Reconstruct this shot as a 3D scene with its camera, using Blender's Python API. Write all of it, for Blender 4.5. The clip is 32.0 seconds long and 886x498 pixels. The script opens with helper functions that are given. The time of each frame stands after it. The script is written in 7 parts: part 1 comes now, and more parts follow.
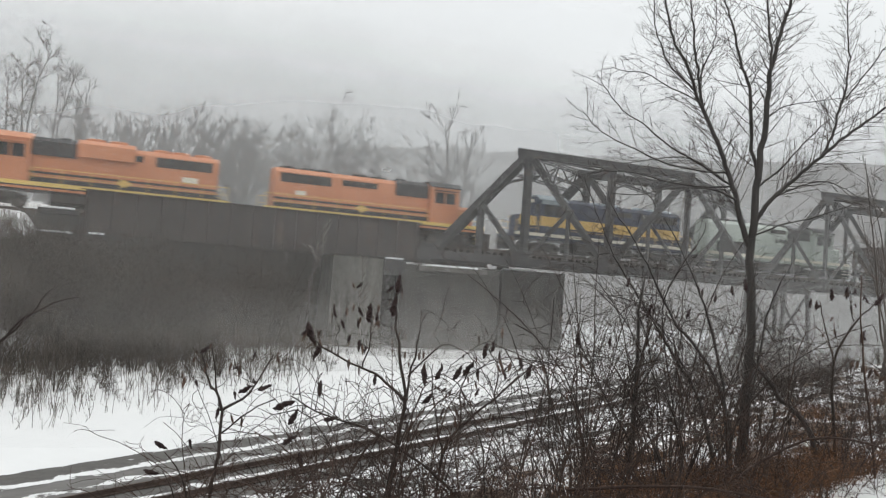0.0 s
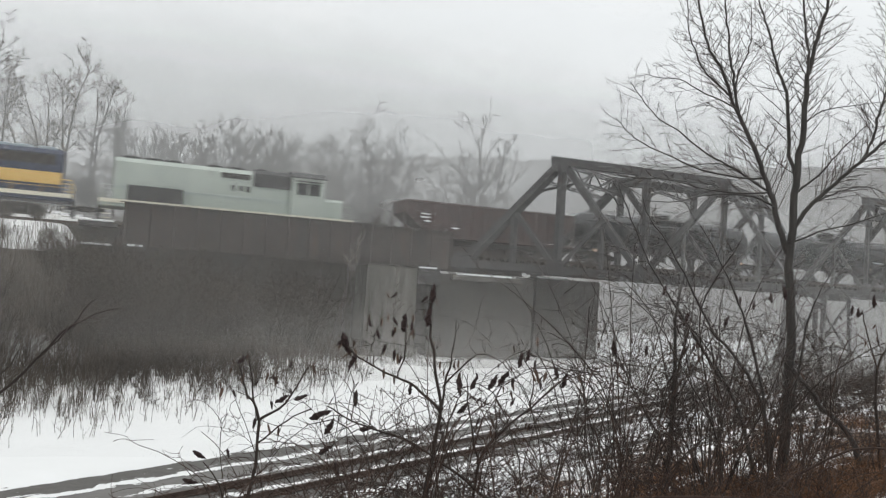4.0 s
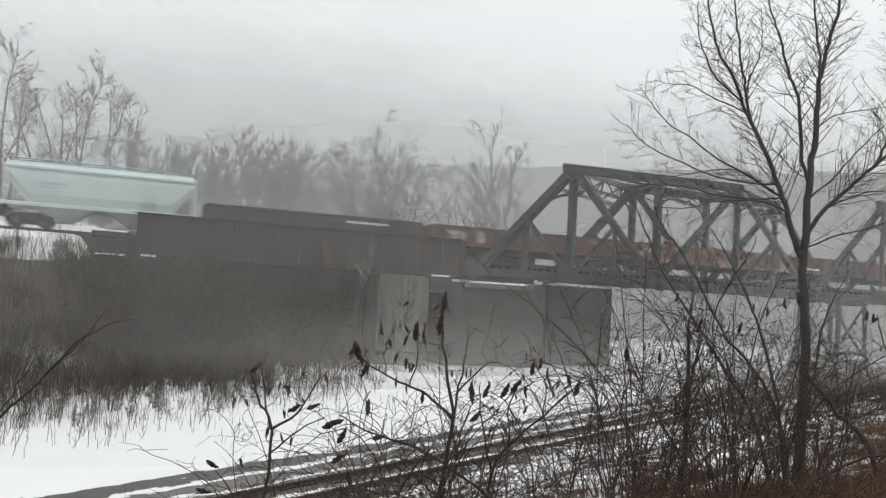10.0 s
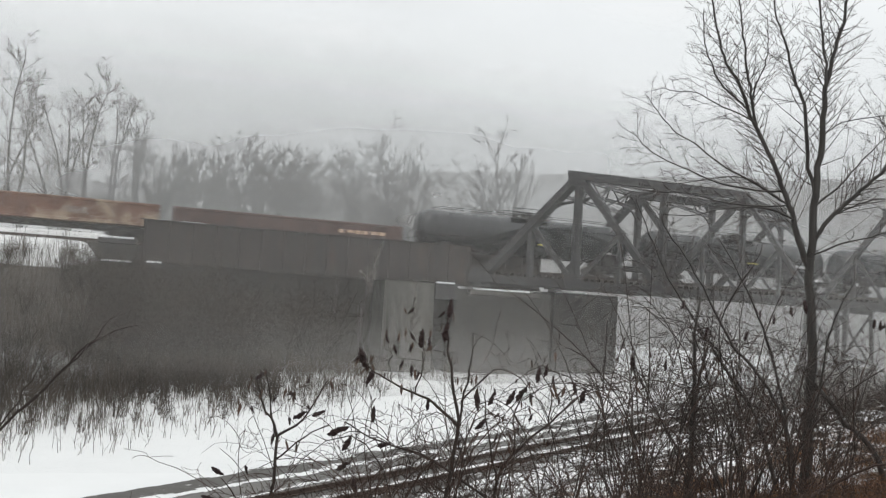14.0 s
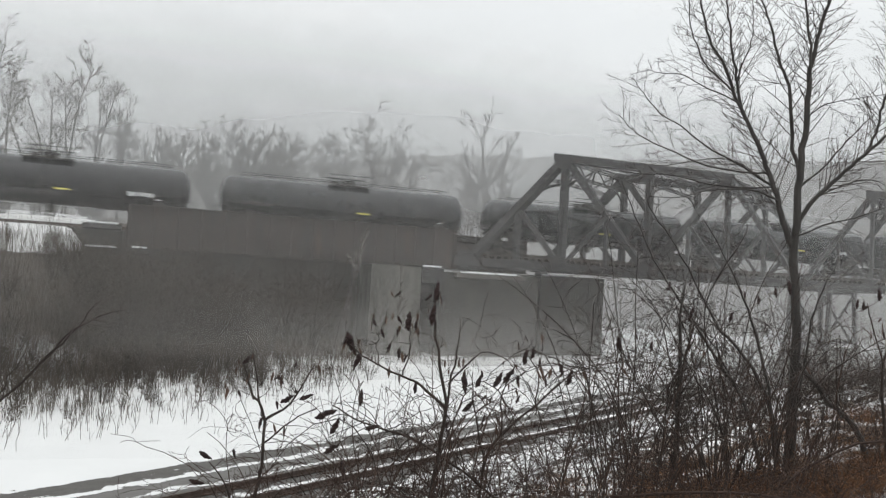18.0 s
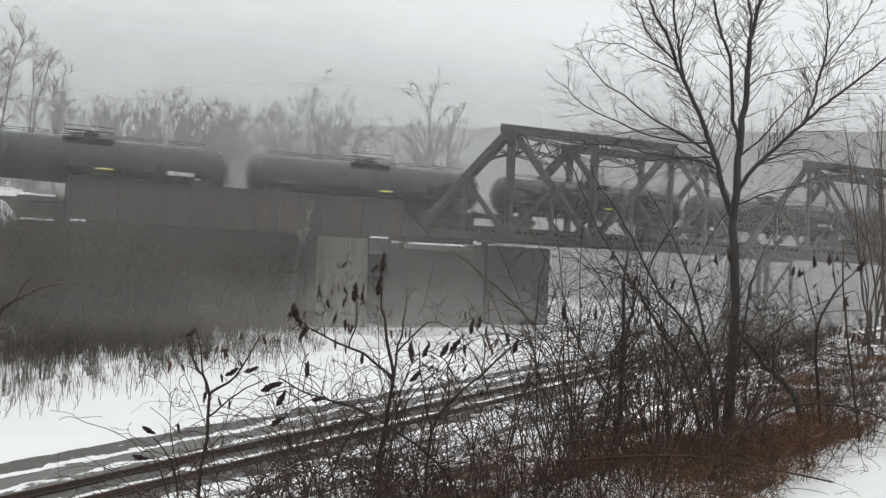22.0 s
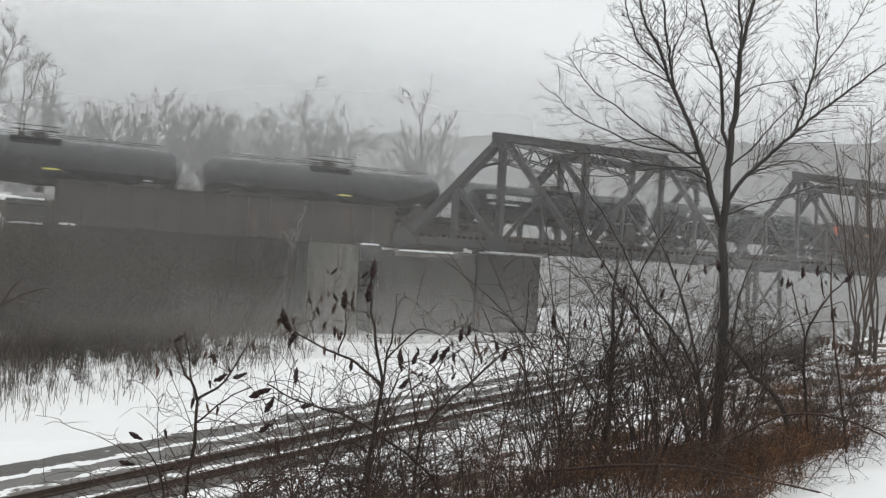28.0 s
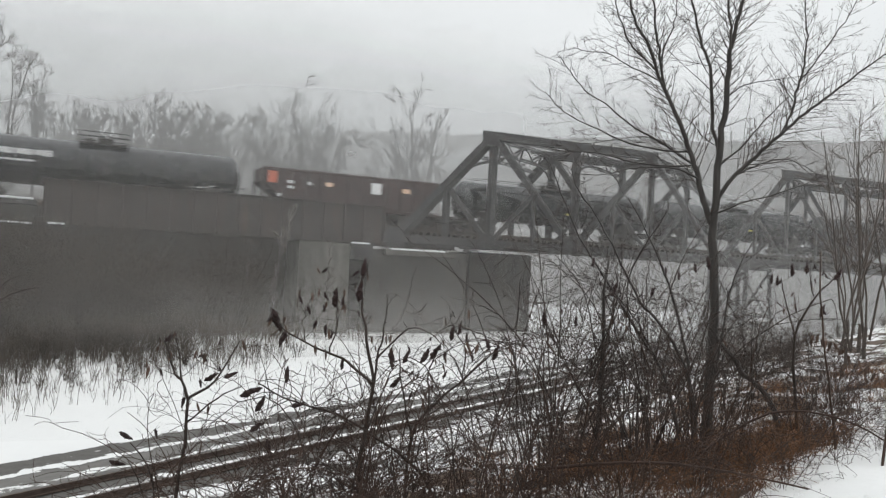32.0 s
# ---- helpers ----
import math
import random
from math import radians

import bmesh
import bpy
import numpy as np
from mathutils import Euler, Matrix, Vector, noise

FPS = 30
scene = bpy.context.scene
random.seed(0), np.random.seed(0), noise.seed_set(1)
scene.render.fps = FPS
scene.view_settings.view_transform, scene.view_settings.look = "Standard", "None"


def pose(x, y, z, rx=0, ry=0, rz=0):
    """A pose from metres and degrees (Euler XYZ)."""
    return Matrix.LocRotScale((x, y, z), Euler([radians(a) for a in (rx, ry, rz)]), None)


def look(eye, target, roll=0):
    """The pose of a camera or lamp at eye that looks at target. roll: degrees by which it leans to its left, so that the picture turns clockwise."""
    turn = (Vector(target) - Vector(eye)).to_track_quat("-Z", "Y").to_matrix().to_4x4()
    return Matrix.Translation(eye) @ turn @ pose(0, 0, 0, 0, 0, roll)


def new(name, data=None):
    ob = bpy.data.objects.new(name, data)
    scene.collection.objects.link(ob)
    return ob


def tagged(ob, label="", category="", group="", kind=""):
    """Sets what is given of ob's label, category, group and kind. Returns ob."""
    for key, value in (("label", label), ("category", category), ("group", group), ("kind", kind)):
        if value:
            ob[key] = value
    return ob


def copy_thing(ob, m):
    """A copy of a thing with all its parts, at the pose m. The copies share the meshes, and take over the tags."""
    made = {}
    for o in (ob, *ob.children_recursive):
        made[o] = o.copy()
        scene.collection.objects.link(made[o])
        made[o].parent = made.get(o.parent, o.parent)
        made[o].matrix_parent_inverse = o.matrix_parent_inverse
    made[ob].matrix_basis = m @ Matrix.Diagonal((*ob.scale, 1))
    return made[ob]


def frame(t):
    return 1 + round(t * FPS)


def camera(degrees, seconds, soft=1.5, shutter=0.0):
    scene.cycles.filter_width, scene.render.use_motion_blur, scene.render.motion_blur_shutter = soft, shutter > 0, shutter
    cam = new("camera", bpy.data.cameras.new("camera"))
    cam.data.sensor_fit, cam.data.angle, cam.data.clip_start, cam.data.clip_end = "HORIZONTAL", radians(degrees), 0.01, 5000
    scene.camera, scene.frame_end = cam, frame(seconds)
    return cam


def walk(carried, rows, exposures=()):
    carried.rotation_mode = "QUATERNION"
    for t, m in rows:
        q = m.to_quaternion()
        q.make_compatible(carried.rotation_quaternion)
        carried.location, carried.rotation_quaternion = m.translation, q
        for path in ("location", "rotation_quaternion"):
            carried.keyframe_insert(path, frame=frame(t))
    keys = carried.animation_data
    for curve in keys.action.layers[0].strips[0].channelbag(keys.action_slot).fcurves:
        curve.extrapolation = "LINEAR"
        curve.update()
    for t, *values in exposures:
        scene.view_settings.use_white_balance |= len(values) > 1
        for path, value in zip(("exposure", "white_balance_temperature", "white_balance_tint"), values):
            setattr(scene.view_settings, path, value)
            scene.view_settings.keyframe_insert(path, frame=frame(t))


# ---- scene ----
# camera: a phone held by someone who stands on the bank
cam = camera(54.88, 32.0, soft=1.25, shutter=0.8)
PATH = [
    (0.0, -0.004, -0.007, 6.201, 92.263, -4.177, -0.165),
    (0.5, -0.005, -0.007, 6.203, 92.339, -4.111, 0.115),
    (1.0, -0.005, -0.006, 6.203, 92.391, -4.001, 0.393),
    (1.5, -0.007, -0.006, 6.201, 92.319, -3.891, 0.674),
    (2.0, -0.005, -0.010, 6.202, 92.212, -3.748, 0.982),
    (2.5, -0.005, -0.004, 6.202, 92.379, -3.630, 1.296),
    (3.0, -0.006, -0.007, 6.206, 92.594, -3.694, 1.513),
    (3.5, -0.007, -0.004, 6.203, 92.688, -3.986, 1.851),
    (4.0, -0.009, -0.011, 6.203, 92.718, -3.832, 2.115),
    (4.5, -0.007, -0.008, 6.205, 92.942, -3.644, 2.132),
    (6.5, -0.009, -0.010, 6.207, 93.634, -3.745, 2.465),
    (7.0, -0.005, -0.007, 6.204, 93.213, -3.541, 2.489),
    (7.5, -0.004, -0.004, 6.203, 92.862, -3.221, 2.424),
    (8.0, -0.004, -0.002, 6.205, 92.774, -3.302, 2.498),
    (8.5, -0.001, -0.003, 6.203, 92.996, -3.434, 2.451),
    (9.0, -0.004, -0.005, 6.204, 93.165, -3.401, 2.417),
    (9.5, -0.005, -0.008, 6.203, 93.340, -3.397, 2.559),
    (10.0, -0.003, -0.012, 6.206, 93.196, -3.450, 2.938),
    (10.5, -0.005, -0.008, 6.203, 93.121, -3.594, 3.075),
    (11.0, -0.007, -0.011, 6.205, 93.187, -3.717, 3.044),
    (11.5, -0.006, -0.010, 6.203, 93.318, -3.794, 2.995),
    (12.0, -0.007, -0.007, 6.203, 93.335, -3.659, 3.035),
    (12.5, -0.009, -0.014, 6.205, 93.431, -3.524, 3.241),
    (13.0, -0.010, -0.014, 6.204, 93.588, -3.362, 3.448),
    (13.5, -0.007, -0.014, 6.204, 93.647, -3.354, 3.423),
    (14.0, -0.006, -0.011, 6.206, 93.646, -3.550, 3.288),
    (14.5, -0.008, -0.014, 6.204, 93.476, -3.786, 3.199),
    (15.0, -0.009, -0.014, 6.202, 93.220, -3.519, 2.985),
    (15.5, -0.008, -0.013, 6.202, 93.065, -3.181, 2.769),
    (17.5, -0.003, -0.010, 6.200, 93.044, -3.070, 2.378),
    (18.0, -0.006, -0.008, 6.201, 92.592, -3.179, 2.405),
    (18.5, -0.006, -0.006, 6.197, 92.253, -3.026, 2.198),
    (19.0, -0.002, -0.006, 6.198, 91.918, -2.927, 2.104),
    (19.5, 0.000, -0.001, 6.198, 91.512, -2.877, 1.692),
    (20.0, 0.003, 0.014, 6.197, 91.171, -2.774, 0.931),
    (20.5, 0.007, 0.014, 6.196, 90.888, -2.736, 0.400),
    (21.0, 0.007, 0.017, 6.193, 90.646, -2.954, -0.180),
    (21.5, 0.006, 0.015, 6.195, 90.601, -3.001, -0.790),
    (22.0, 0.007, 0.015, 6.196, 90.823, -2.671, -1.119),
    (22.5, 0.009, 0.013, 6.197, 91.196, -2.308, -1.248),
    (23.0, 0.009, 0.011, 6.197, 91.473, -2.269, -1.132),
    (23.5, 0.007, 0.018, 6.196, 91.435, -2.573, -1.125),
    (24.0, 0.007, 0.016, 6.195, 91.280, -2.696, -1.203),
    (24.5, 0.010, 0.019, 6.195, 90.977, -2.854, -1.279),
    (25.0, 0.008, 0.017, 6.195, 90.697, -3.063, -1.535),
    (25.5, 0.011, 0.013, 6.194, 90.690, -3.038, -1.636),
    (27.5, 0.012, 0.014, 6.195, 91.390, -3.099, -1.408),
    (28.0, 0.010, 0.012, 6.196, 91.356, -3.182, -1.760),
    (28.5, 0.010, 0.010, 6.197, 91.579, -3.144, -1.963),
    (29.0, 0.009, 0.006, 6.197, 91.841, -3.086, -1.898),
    (29.5, 0.009, 0.008, 6.198, 91.921, -3.059, -1.756),
    (30.0, 0.011, 0.009, 6.195, 91.827, -3.212, -1.772),
    (30.5, 0.012, 0.009, 6.195, 91.542, -3.399, -2.042),
    (31.0, 0.011, 0.011, 6.194, 91.329, -3.479, -2.327),
    (31.5, 0.009, 0.014, 6.193, 91.328, -3.299, -2.392),
    (32.0, 0.012, 0.010, 6.196, 91.295, -3.068, -2.357),
]
walk(cam, [(t, pose(x, y, z, rx, ry, rz)) for t, x, y, z, rx, ry, rz in PATH])

# ---- daylight: thick overcast, brighter overhead ----
world = bpy.data.worlds.new("overcast")
scene.world = world
world.use_nodes = True
wn, wl = world.node_tree.nodes, world.node_tree.links
wn.clear()
w_out = wn.new("ShaderNodeOutputWorld")
w_bg = wn.new("ShaderNodeBackground")
w_sky = wn.new("ShaderNodeTexSky")
w_sky.sky_type = "NISHITA"
w_sky.sun_disc = False
w_sky.sun_elevation = radians(38)
w_sky.sun_rotation = radians(200)
w_geo = wn.new("ShaderNodeTexCoord")
w_sep = wn.new("ShaderNodeSeparateXYZ")
w_map = wn.new("ShaderNodeMapping")
w_map.inputs["Scale"].default_value = (1.6, 1.6, 4.5)
w_noise = wn.new("ShaderNodeTexNoise")
w_noise.inputs["Scale"].default_value = 1.6
w_noise.inputs["Detail"].default_value = 2.5
w_ramp = wn.new("ShaderNodeValToRGB")          # elevation to cloud brightness
w_ramp.color_ramp.elements[0].position = 0.0
w_ramp.color_ramp.elements[0].color = (0.84, 0.866, 0.876, 1)
w_ramp.color_ramp.elements[1].position = 1.0
w_ramp.color_ramp.elements[1].color = (1.28, 1.32, 1.34, 1)
e = w_ramp.color_ramp.elements.new(0.33)
e.color = (0.90, 0.928, 0.938, 1)
w_var = wn.new("ShaderNodeMapRange")
w_var.inputs["From Min"].default_value = 0.3
w_var.inputs["From Max"].default_value = 0.7
w_var.inputs["To Min"].default_value = 0.94
w_var.inputs["To Max"].default_value = 1.06
w_mul = wn.new("ShaderNodeVectorMath")
w_mul.operation = "SCALE"
w_skys = wn.new("ShaderNodeVectorMath")
w_skys.operation = "SCALE"
w_skys.inputs["Scale"].default_value = 0.05
w_mix = wn.new("ShaderNodeMix")
w_mix.data_type = "RGBA"
w_mix.inputs["Factor"].default_value = 0.95
wl.new(w_geo.outputs["Generated"], w_sep.inputs[0])
wl.new(w_sep.outputs["Z"], w_ramp.inputs["Fac"])
wl.new(w_geo.outputs["Generated"], w_map.inputs["Vector"])
wl.new(w_map.outputs["Vector"], w_noise.inputs["Vector"])
wl.new(w_noise.outputs[0], w_var.inputs["Value"])
wl.new(w_ramp.outputs["Color"], w_mul.inputs[0])
wl.new(w_var.outputs["Result"], w_mul.inputs["Scale"])
wl.new(w_sky.outputs["Color"], w_skys.inputs[0])
wl.new(w_skys.outputs["Vector"], w_mix.inputs["A"])
wl.new(w_mul.outputs["Vector"], w_mix.inputs["B"])
wl.new(w_mix.outputs["Result"], w_bg.inputs["Color"])
wl.new(w_bg.outputs["Background"], w_out.inputs["Surface"])

sun_data = bpy.data.lights.new("sun", "SUN")
sun_data.energy, sun_data.angle, sun_data.color = 0.7, radians(25), (1.0, 0.98, 0.95)
sun = new("sun", sun_data)
sun.matrix_world = look((0, 0, 100), (20, 60, 0))
scene.view_settings.exposure = 0.0

# ---- materials ----


def material(name, low, high, rough=0.8, metal=0.0, scale=3.0, detail=5.0, bump=0.2, stretch=(1, 1, 1), fine=40.0, per_piece=0.0, dirt=None, dirt_at=0.62):
    """Two scales of noise between two base colours, an optional dirt or rust colour in patches, and fine relief."""
    m = bpy.data.materials.new(name)
    m.use_nodes = True
    n, l = m.node_tree.nodes, m.node_tree.links
    b = n["Principled BSDF"]
    co = n.new("ShaderNodeTexCoord")
    mp = n.new("ShaderNodeMapping")
    mp.inputs["Scale"].default_value = stretch
    l.new(co.outputs["Object"], mp.inputs["Vector"])
    a = n.new("ShaderNodeTexNoise")
    a.inputs["Scale"].default_value, a.inputs["Detail"].default_value = scale, detail
    f = n.new("ShaderNodeTexNoise")
    f.inputs["Scale"].default_value, f.inputs["Detail"].default_value = fine, 3.0
    l.new(mp.outputs[0], a.inputs["Vector"])
    l.new(mp.outputs[0], f.inputs["Vector"])
    add = n.new("ShaderNodeMath")
    add.operation = "MULTIPLY_ADD"
    add.inputs[1].default_value = 0.35
    l.new(f.outputs[0], add.inputs[0])
    l.new(a.outputs[0], add.inputs[2])
    rng = n.new("ShaderNodeMapRange")
    rng.inputs["From Min"].default_value, rng.inputs["From Max"].default_value = 0.42, 0.92
    l.new(add.outputs[0], rng.inputs["Value"])
    mix = n.new("ShaderNodeMix")
    mix.data_type = "RGBA"
    mix.inputs["A"].default_value, mix.inputs["B"].default_value = (*low, 1), (*high, 1)
    l.new(rng.outputs[0], mix.inputs["Factor"])
    colour = mix.outputs["Result"]
    if dirt:
        d = n.new("ShaderNodeTexNoise")
        d.inputs["Scale"].default_value, d.inputs["Detail"].default_value, d.inputs["Roughness"].default_value = scale * 0.6, 8.0, 0.7
        l.new(mp.outputs[0], d.inputs["Vector"])
        dr = n.new("ShaderNodeMapRange")
        dr.inputs["From Min"].default_value, dr.inputs["From Max"].default_value = dirt_at - 0.06, dirt_at + 0.06
        l.new(d.outputs[0], dr.inputs["Value"])
        dm = n.new("ShaderNodeMix")
        dm.data_type = "RGBA"
        dm.inputs["B"].default_value = (*dirt, 1)
        l.new(dr.outputs[0], dm.inputs["Factor"])
        l.new(colour, dm.inputs["A"])
        colour = dm.outputs["Result"]
    if per_piece:
        oi = n.new("ShaderNodeObjectInfo")
        pr = n.new("ShaderNodeMapRange")
        pr.inputs["To Min"].default_value, pr.inputs["To Max"].default_value = 1 - per_piece, 1 + per_piece
        l.new(oi.outputs["Random"], pr.inputs["Value"])
        sc = n.new("ShaderNodeVectorMath")
        sc.operation = "SCALE"
        l.new(colour, sc.inputs[0])
        l.new(pr.outputs[0], sc.inputs["Scale"])
        colour = sc.outputs[0]
    l.new(colour, b.inputs["Base Color"])
    b.inputs["Roughness"].default_value, b.inputs["Metallic"].default_value = rough, metal
    if bump:
        bp = n.new("ShaderNodeBump")
        bp.inputs["Strength"].default_value = bump
        bp.inputs["Distance"].default_value = 0.02
        l.new(add.outputs[0], bp.inputs["Height"])
        l.new(bp.outputs[0], b.inputs["Normal"])
    return m


STEEL = material("bridge_steel", (0.024, 0.024, 0.025), (0.052, 0.05, 0.05), 0.75, 0.0, 1.2, dirt=(0.075, 0.045, 0.035), dirt_at=0.66)
GIRDER = material("rusty_girder_paint", (0.018, 0.016, 0.015), (0.055, 0.040, 0.035), 0.8, 0.0, 0.8, stretch=(1, 1, 0.22), dirt=(0.10, 0.066, 0.052), dirt_at=0.62)
CONCRETE = material("weathered_concrete", (0.07, 0.067, 0.060), (0.15, 0.144, 0.13), 0.9, 0.0, 1.3, stretch=(1, 1, 0.12), dirt=(0.06, 0.056, 0.05), dirt_at=0.58)
DARK_CONCRETE = material("old_stained_concrete", (0.026, 0.025, 0.023), (0.07, 0.067, 0.06), 0.9, 0.0, 0.8, stretch=(1, 1, 0.3), dirt=(0.09, 0.085, 0.073), dirt_at=0.64)
SNOW_M = material("snow_cap", (0.80, 0.82, 0.84), (0.88, 0.89, 0.90), 0.7, 0.0, 2.0, bump=0.4)
TIE = material("creosoted_timber", (0.03, 0.024, 0.02), (0.07, 0.055, 0.045), 0.9, 0.0, 4.0, stretch=(0.4, 3, 3), per_piece=0.25)
RAIL = material("rail_steel", (0.06, 0.045, 0.038), (0.11, 0.08, 0.065), 0.55, 0.3, 4.0)
ORANGE = material("orange_paint", (0.52, 0.20, 0.092), (0.62, 0.26, 0.13), 0.45, 0.0, 0.9, bump=0.05, dirt=(0.42, 0.17, 0.08), dirt_at=0.7)
YELLOW = material("yellow_paint", (0.72, 0.50, 0.12), (0.82, 0.60, 0.2), 0.5, 0.0, 1.5, bump=0.05, dirt=(0.4, 0.28, 0.1), dirt_at=0.66)
BLACKP = material("black_paint", (0.02, 0.02, 0.021), (0.04, 0.04, 0.041), 0.55, 0.0, 1.5, bump=0.05, dirt=(0.075, 0.065, 0.055), dirt_at=0.66)
NAVY = material("navy_paint", (0.018, 0.026, 0.055), (0.03, 0.042, 0.08), 0.5, 0.0, 1.2, bump=0.05, dirt=(0.07, 0.075, 0.085), dirt_at=0.7)
GOLD = material("gold_stripe_paint", (0.66, 0.42, 0.11), (0.78, 0.52, 0.17), 0.5, 0.0, 1.2, bump=0.05, dirt=(0.35, 0.24, 0.1), dirt_at=0.68)
PALE = material("pale_green_grey_paint", (0.36, 0.41, 0.37), (0.47, 0.52, 0.47), 0.55, 0.0, 0.8, bump=0.05, dirt=(0.24, 0.26, 0.23), dirt_at=0.64)
CREAM = material("cream_paint", (0.72, 0.68, 0.55), (0.8, 0.76, 0.64), 0.5, 0.0, 2.0, bump=0.05)
GREY_ROOF = material("grey_cab_paint", (0.30, 0.36, 0.39), (0.40, 0.46, 0.49), 0.5, 0.0, 2.0, bump=0.05)
TANK = material("black_tank_paint", (0.006, 0.007, 0.008), (0.016, 0.018, 0.020), 0.30, 0.0, 0.8, bump=0.06, stretch=(1, 1, 1), dirt=(0.06, 0.06, 0.06), dirt_at=0.66, per_piece=0.25)
UNDER = material("grimy_underframe", (0.022, 0.02, 0.019), (0.055, 0.05, 0.046), 0.85, 0.0, 3.0)
WHEEL = material("wheel_steel", (0.05, 0.045, 0.04), (0.11, 0.095, 0.085), 0.6, 0.3, 5.0)
HOPPER = material("pale_blue_grey_hopper", (0.50, 0.575, 0.57), (0.6, 0.67, 0.66), 0.5, 0.0, 0.8, bump=0.05, stretch=(1, 1, 0.35), dirt=(0.45, 0.50, 0.5), dirt_at=0.66)
GOND_BLACK = material("worn_black_gondola", (0.028, 0.027, 0.028), (0.06, 0.055, 0.055), 0.75, 0.0, 1.0, dirt=(0.16, 0.14, 0.13), dirt_at=0.68)
GOND_RUST = material("rusty_red_gondola", (0.085, 0.050, 0.043), (0.14, 0.082, 0.068), 0.85, 0.0, 0.9, dirt=(0.075, 0.038, 0.03), dirt_at=0.58)
GOND_RUST2 = material("flaking_rust_gondola", (0.11, 0.056, 0.041), (0.25, 0.13, 0.085), 0.85, 0.0, 0.7, dirt=(0.42, 0.33, 0.24), dirt_at=0.57)
HOP_DARK = material("dark_red_hopper", (0.04, 0.028, 0.027), (0.075, 0.045, 0.042), 0.8, 0.0, 1.0, dirt=(0.11, 0.05, 0.042), dirt_at=0.64)
BLEACH = material("bleached_flaking_paint", (0.16, 0.10, 0.075), (0.46, 0.41, 0.36), 0.85, 0.0, 2.2, bump=0.2, dirt=(0.13, 0.065, 0.048), dirt_at=0.52)
RED_PATCH = material("faded_red_patch", (0.50, 0.12, 0.07), (0.62, 0.17, 0.10), 0.6, 0.0, 3.0, bump=0.05)
WHITE = material("white_marking", (0.70, 0.71, 0.71), (0.82, 0.82, 0.82), 0.6, 0.0, 5.0, bump=0.05)
YELLOW_MARK = material("bright_yellow_marking", (0.80, 0.72, 0.12), (0.88, 0.80, 0.2), 0.5, 0.0, 5.0, bump=0.05)
REFLECT = material("amber_reflector", (0.7, 0.45, 0.3), (0.8, 0.55, 0.4), 0.4, 0.0, 5.0, bump=0.0)
BARK_NEAR = material("wet_dark_bark", (0.024, 0.022, 0.020), (0.060, 0.054, 0.049), 0.85, 0.0, 6.0, stretch=(3, 3, 0.5), bump=0.5)
TWIG_NEAR = material("dark_twig_bark", (0.020, 0.0145, 0.0115), (0.048, 0.034, 0.027), 0.85, 0.0, 3.0, bump=0.1)
RED_TWIG = material("reddish_cane", (0.024, 0.014, 0.010), (0.062, 0.034, 0.023), 0.85, 0.0, 3.0, bump=0.1)
FRUIT = material("dry_sumac_fruit", (0.014, 0.009, 0.009), (0.042, 0.02, 0.018), 0.95, 0.0, 30.0, bump=0.8)
LEAF = material("dead_brown_leaf", (0.035, 0.022, 0.017), (0.10, 0.06, 0.042), 0.9, 0.0, 12.0, bump=0.3, per_piece=0.3)
BARK_FAR = material("grey_bark", (0.05, 0.041, 0.035), (0.10, 0.084, 0.072), 0.9, 0.0, 1.5, bump=0.1)
TWIG_FAR = material("grey_brown_twigs", (0.055, 0.043, 0.036), (0.10, 0.08, 0.068), 0.9, 0.0, 0.5, bump=0.0)
BIRCH = material("pale_sapling_bark", (0.11, 0.10, 0.09), (0.18, 0.165, 0.15), 0.9, 0.0, 3.0, bump=0.1)
THICKET = material("thicket_stems", (0.03, 0.024, 0.019), (0.08, 0.064, 0.05), 0.9, 0.0, 0.4, bump=0.0)
BUSH = material("grey_brown_bush_stems", (0.035, 0.029, 0.024), (0.085, 0.07, 0.057), 0.9, 0.0, 0.5, bump=0.0)
GRASS = material("dry_weed_stems", (0.055, 0.046, 0.037), (0.13, 0.108, 0.086), 0.9, 0.0, 0.6, bump=0.0)
GRASS_RED = material("dead_brown_grass", (0.085, 0.042, 0.021), (0.22, 0.112, 0.055), 0.9, 0.0, 0.9, bump=0.0)
GLASS = material("cab_window_glass", (0.012, 0.014, 0.016), (0.02, 0.022, 0.025), 0.12, 0.0, 2.0, bump=0.0)
TANK.node_tree.nodes["Principled BSDF"].inputs["IOR"].default_value = 1.55
TANK.node_tree.nodes["Principled BSDF"].inputs["Roughness"].default_value = 0.14

# ---- mesh helpers ----


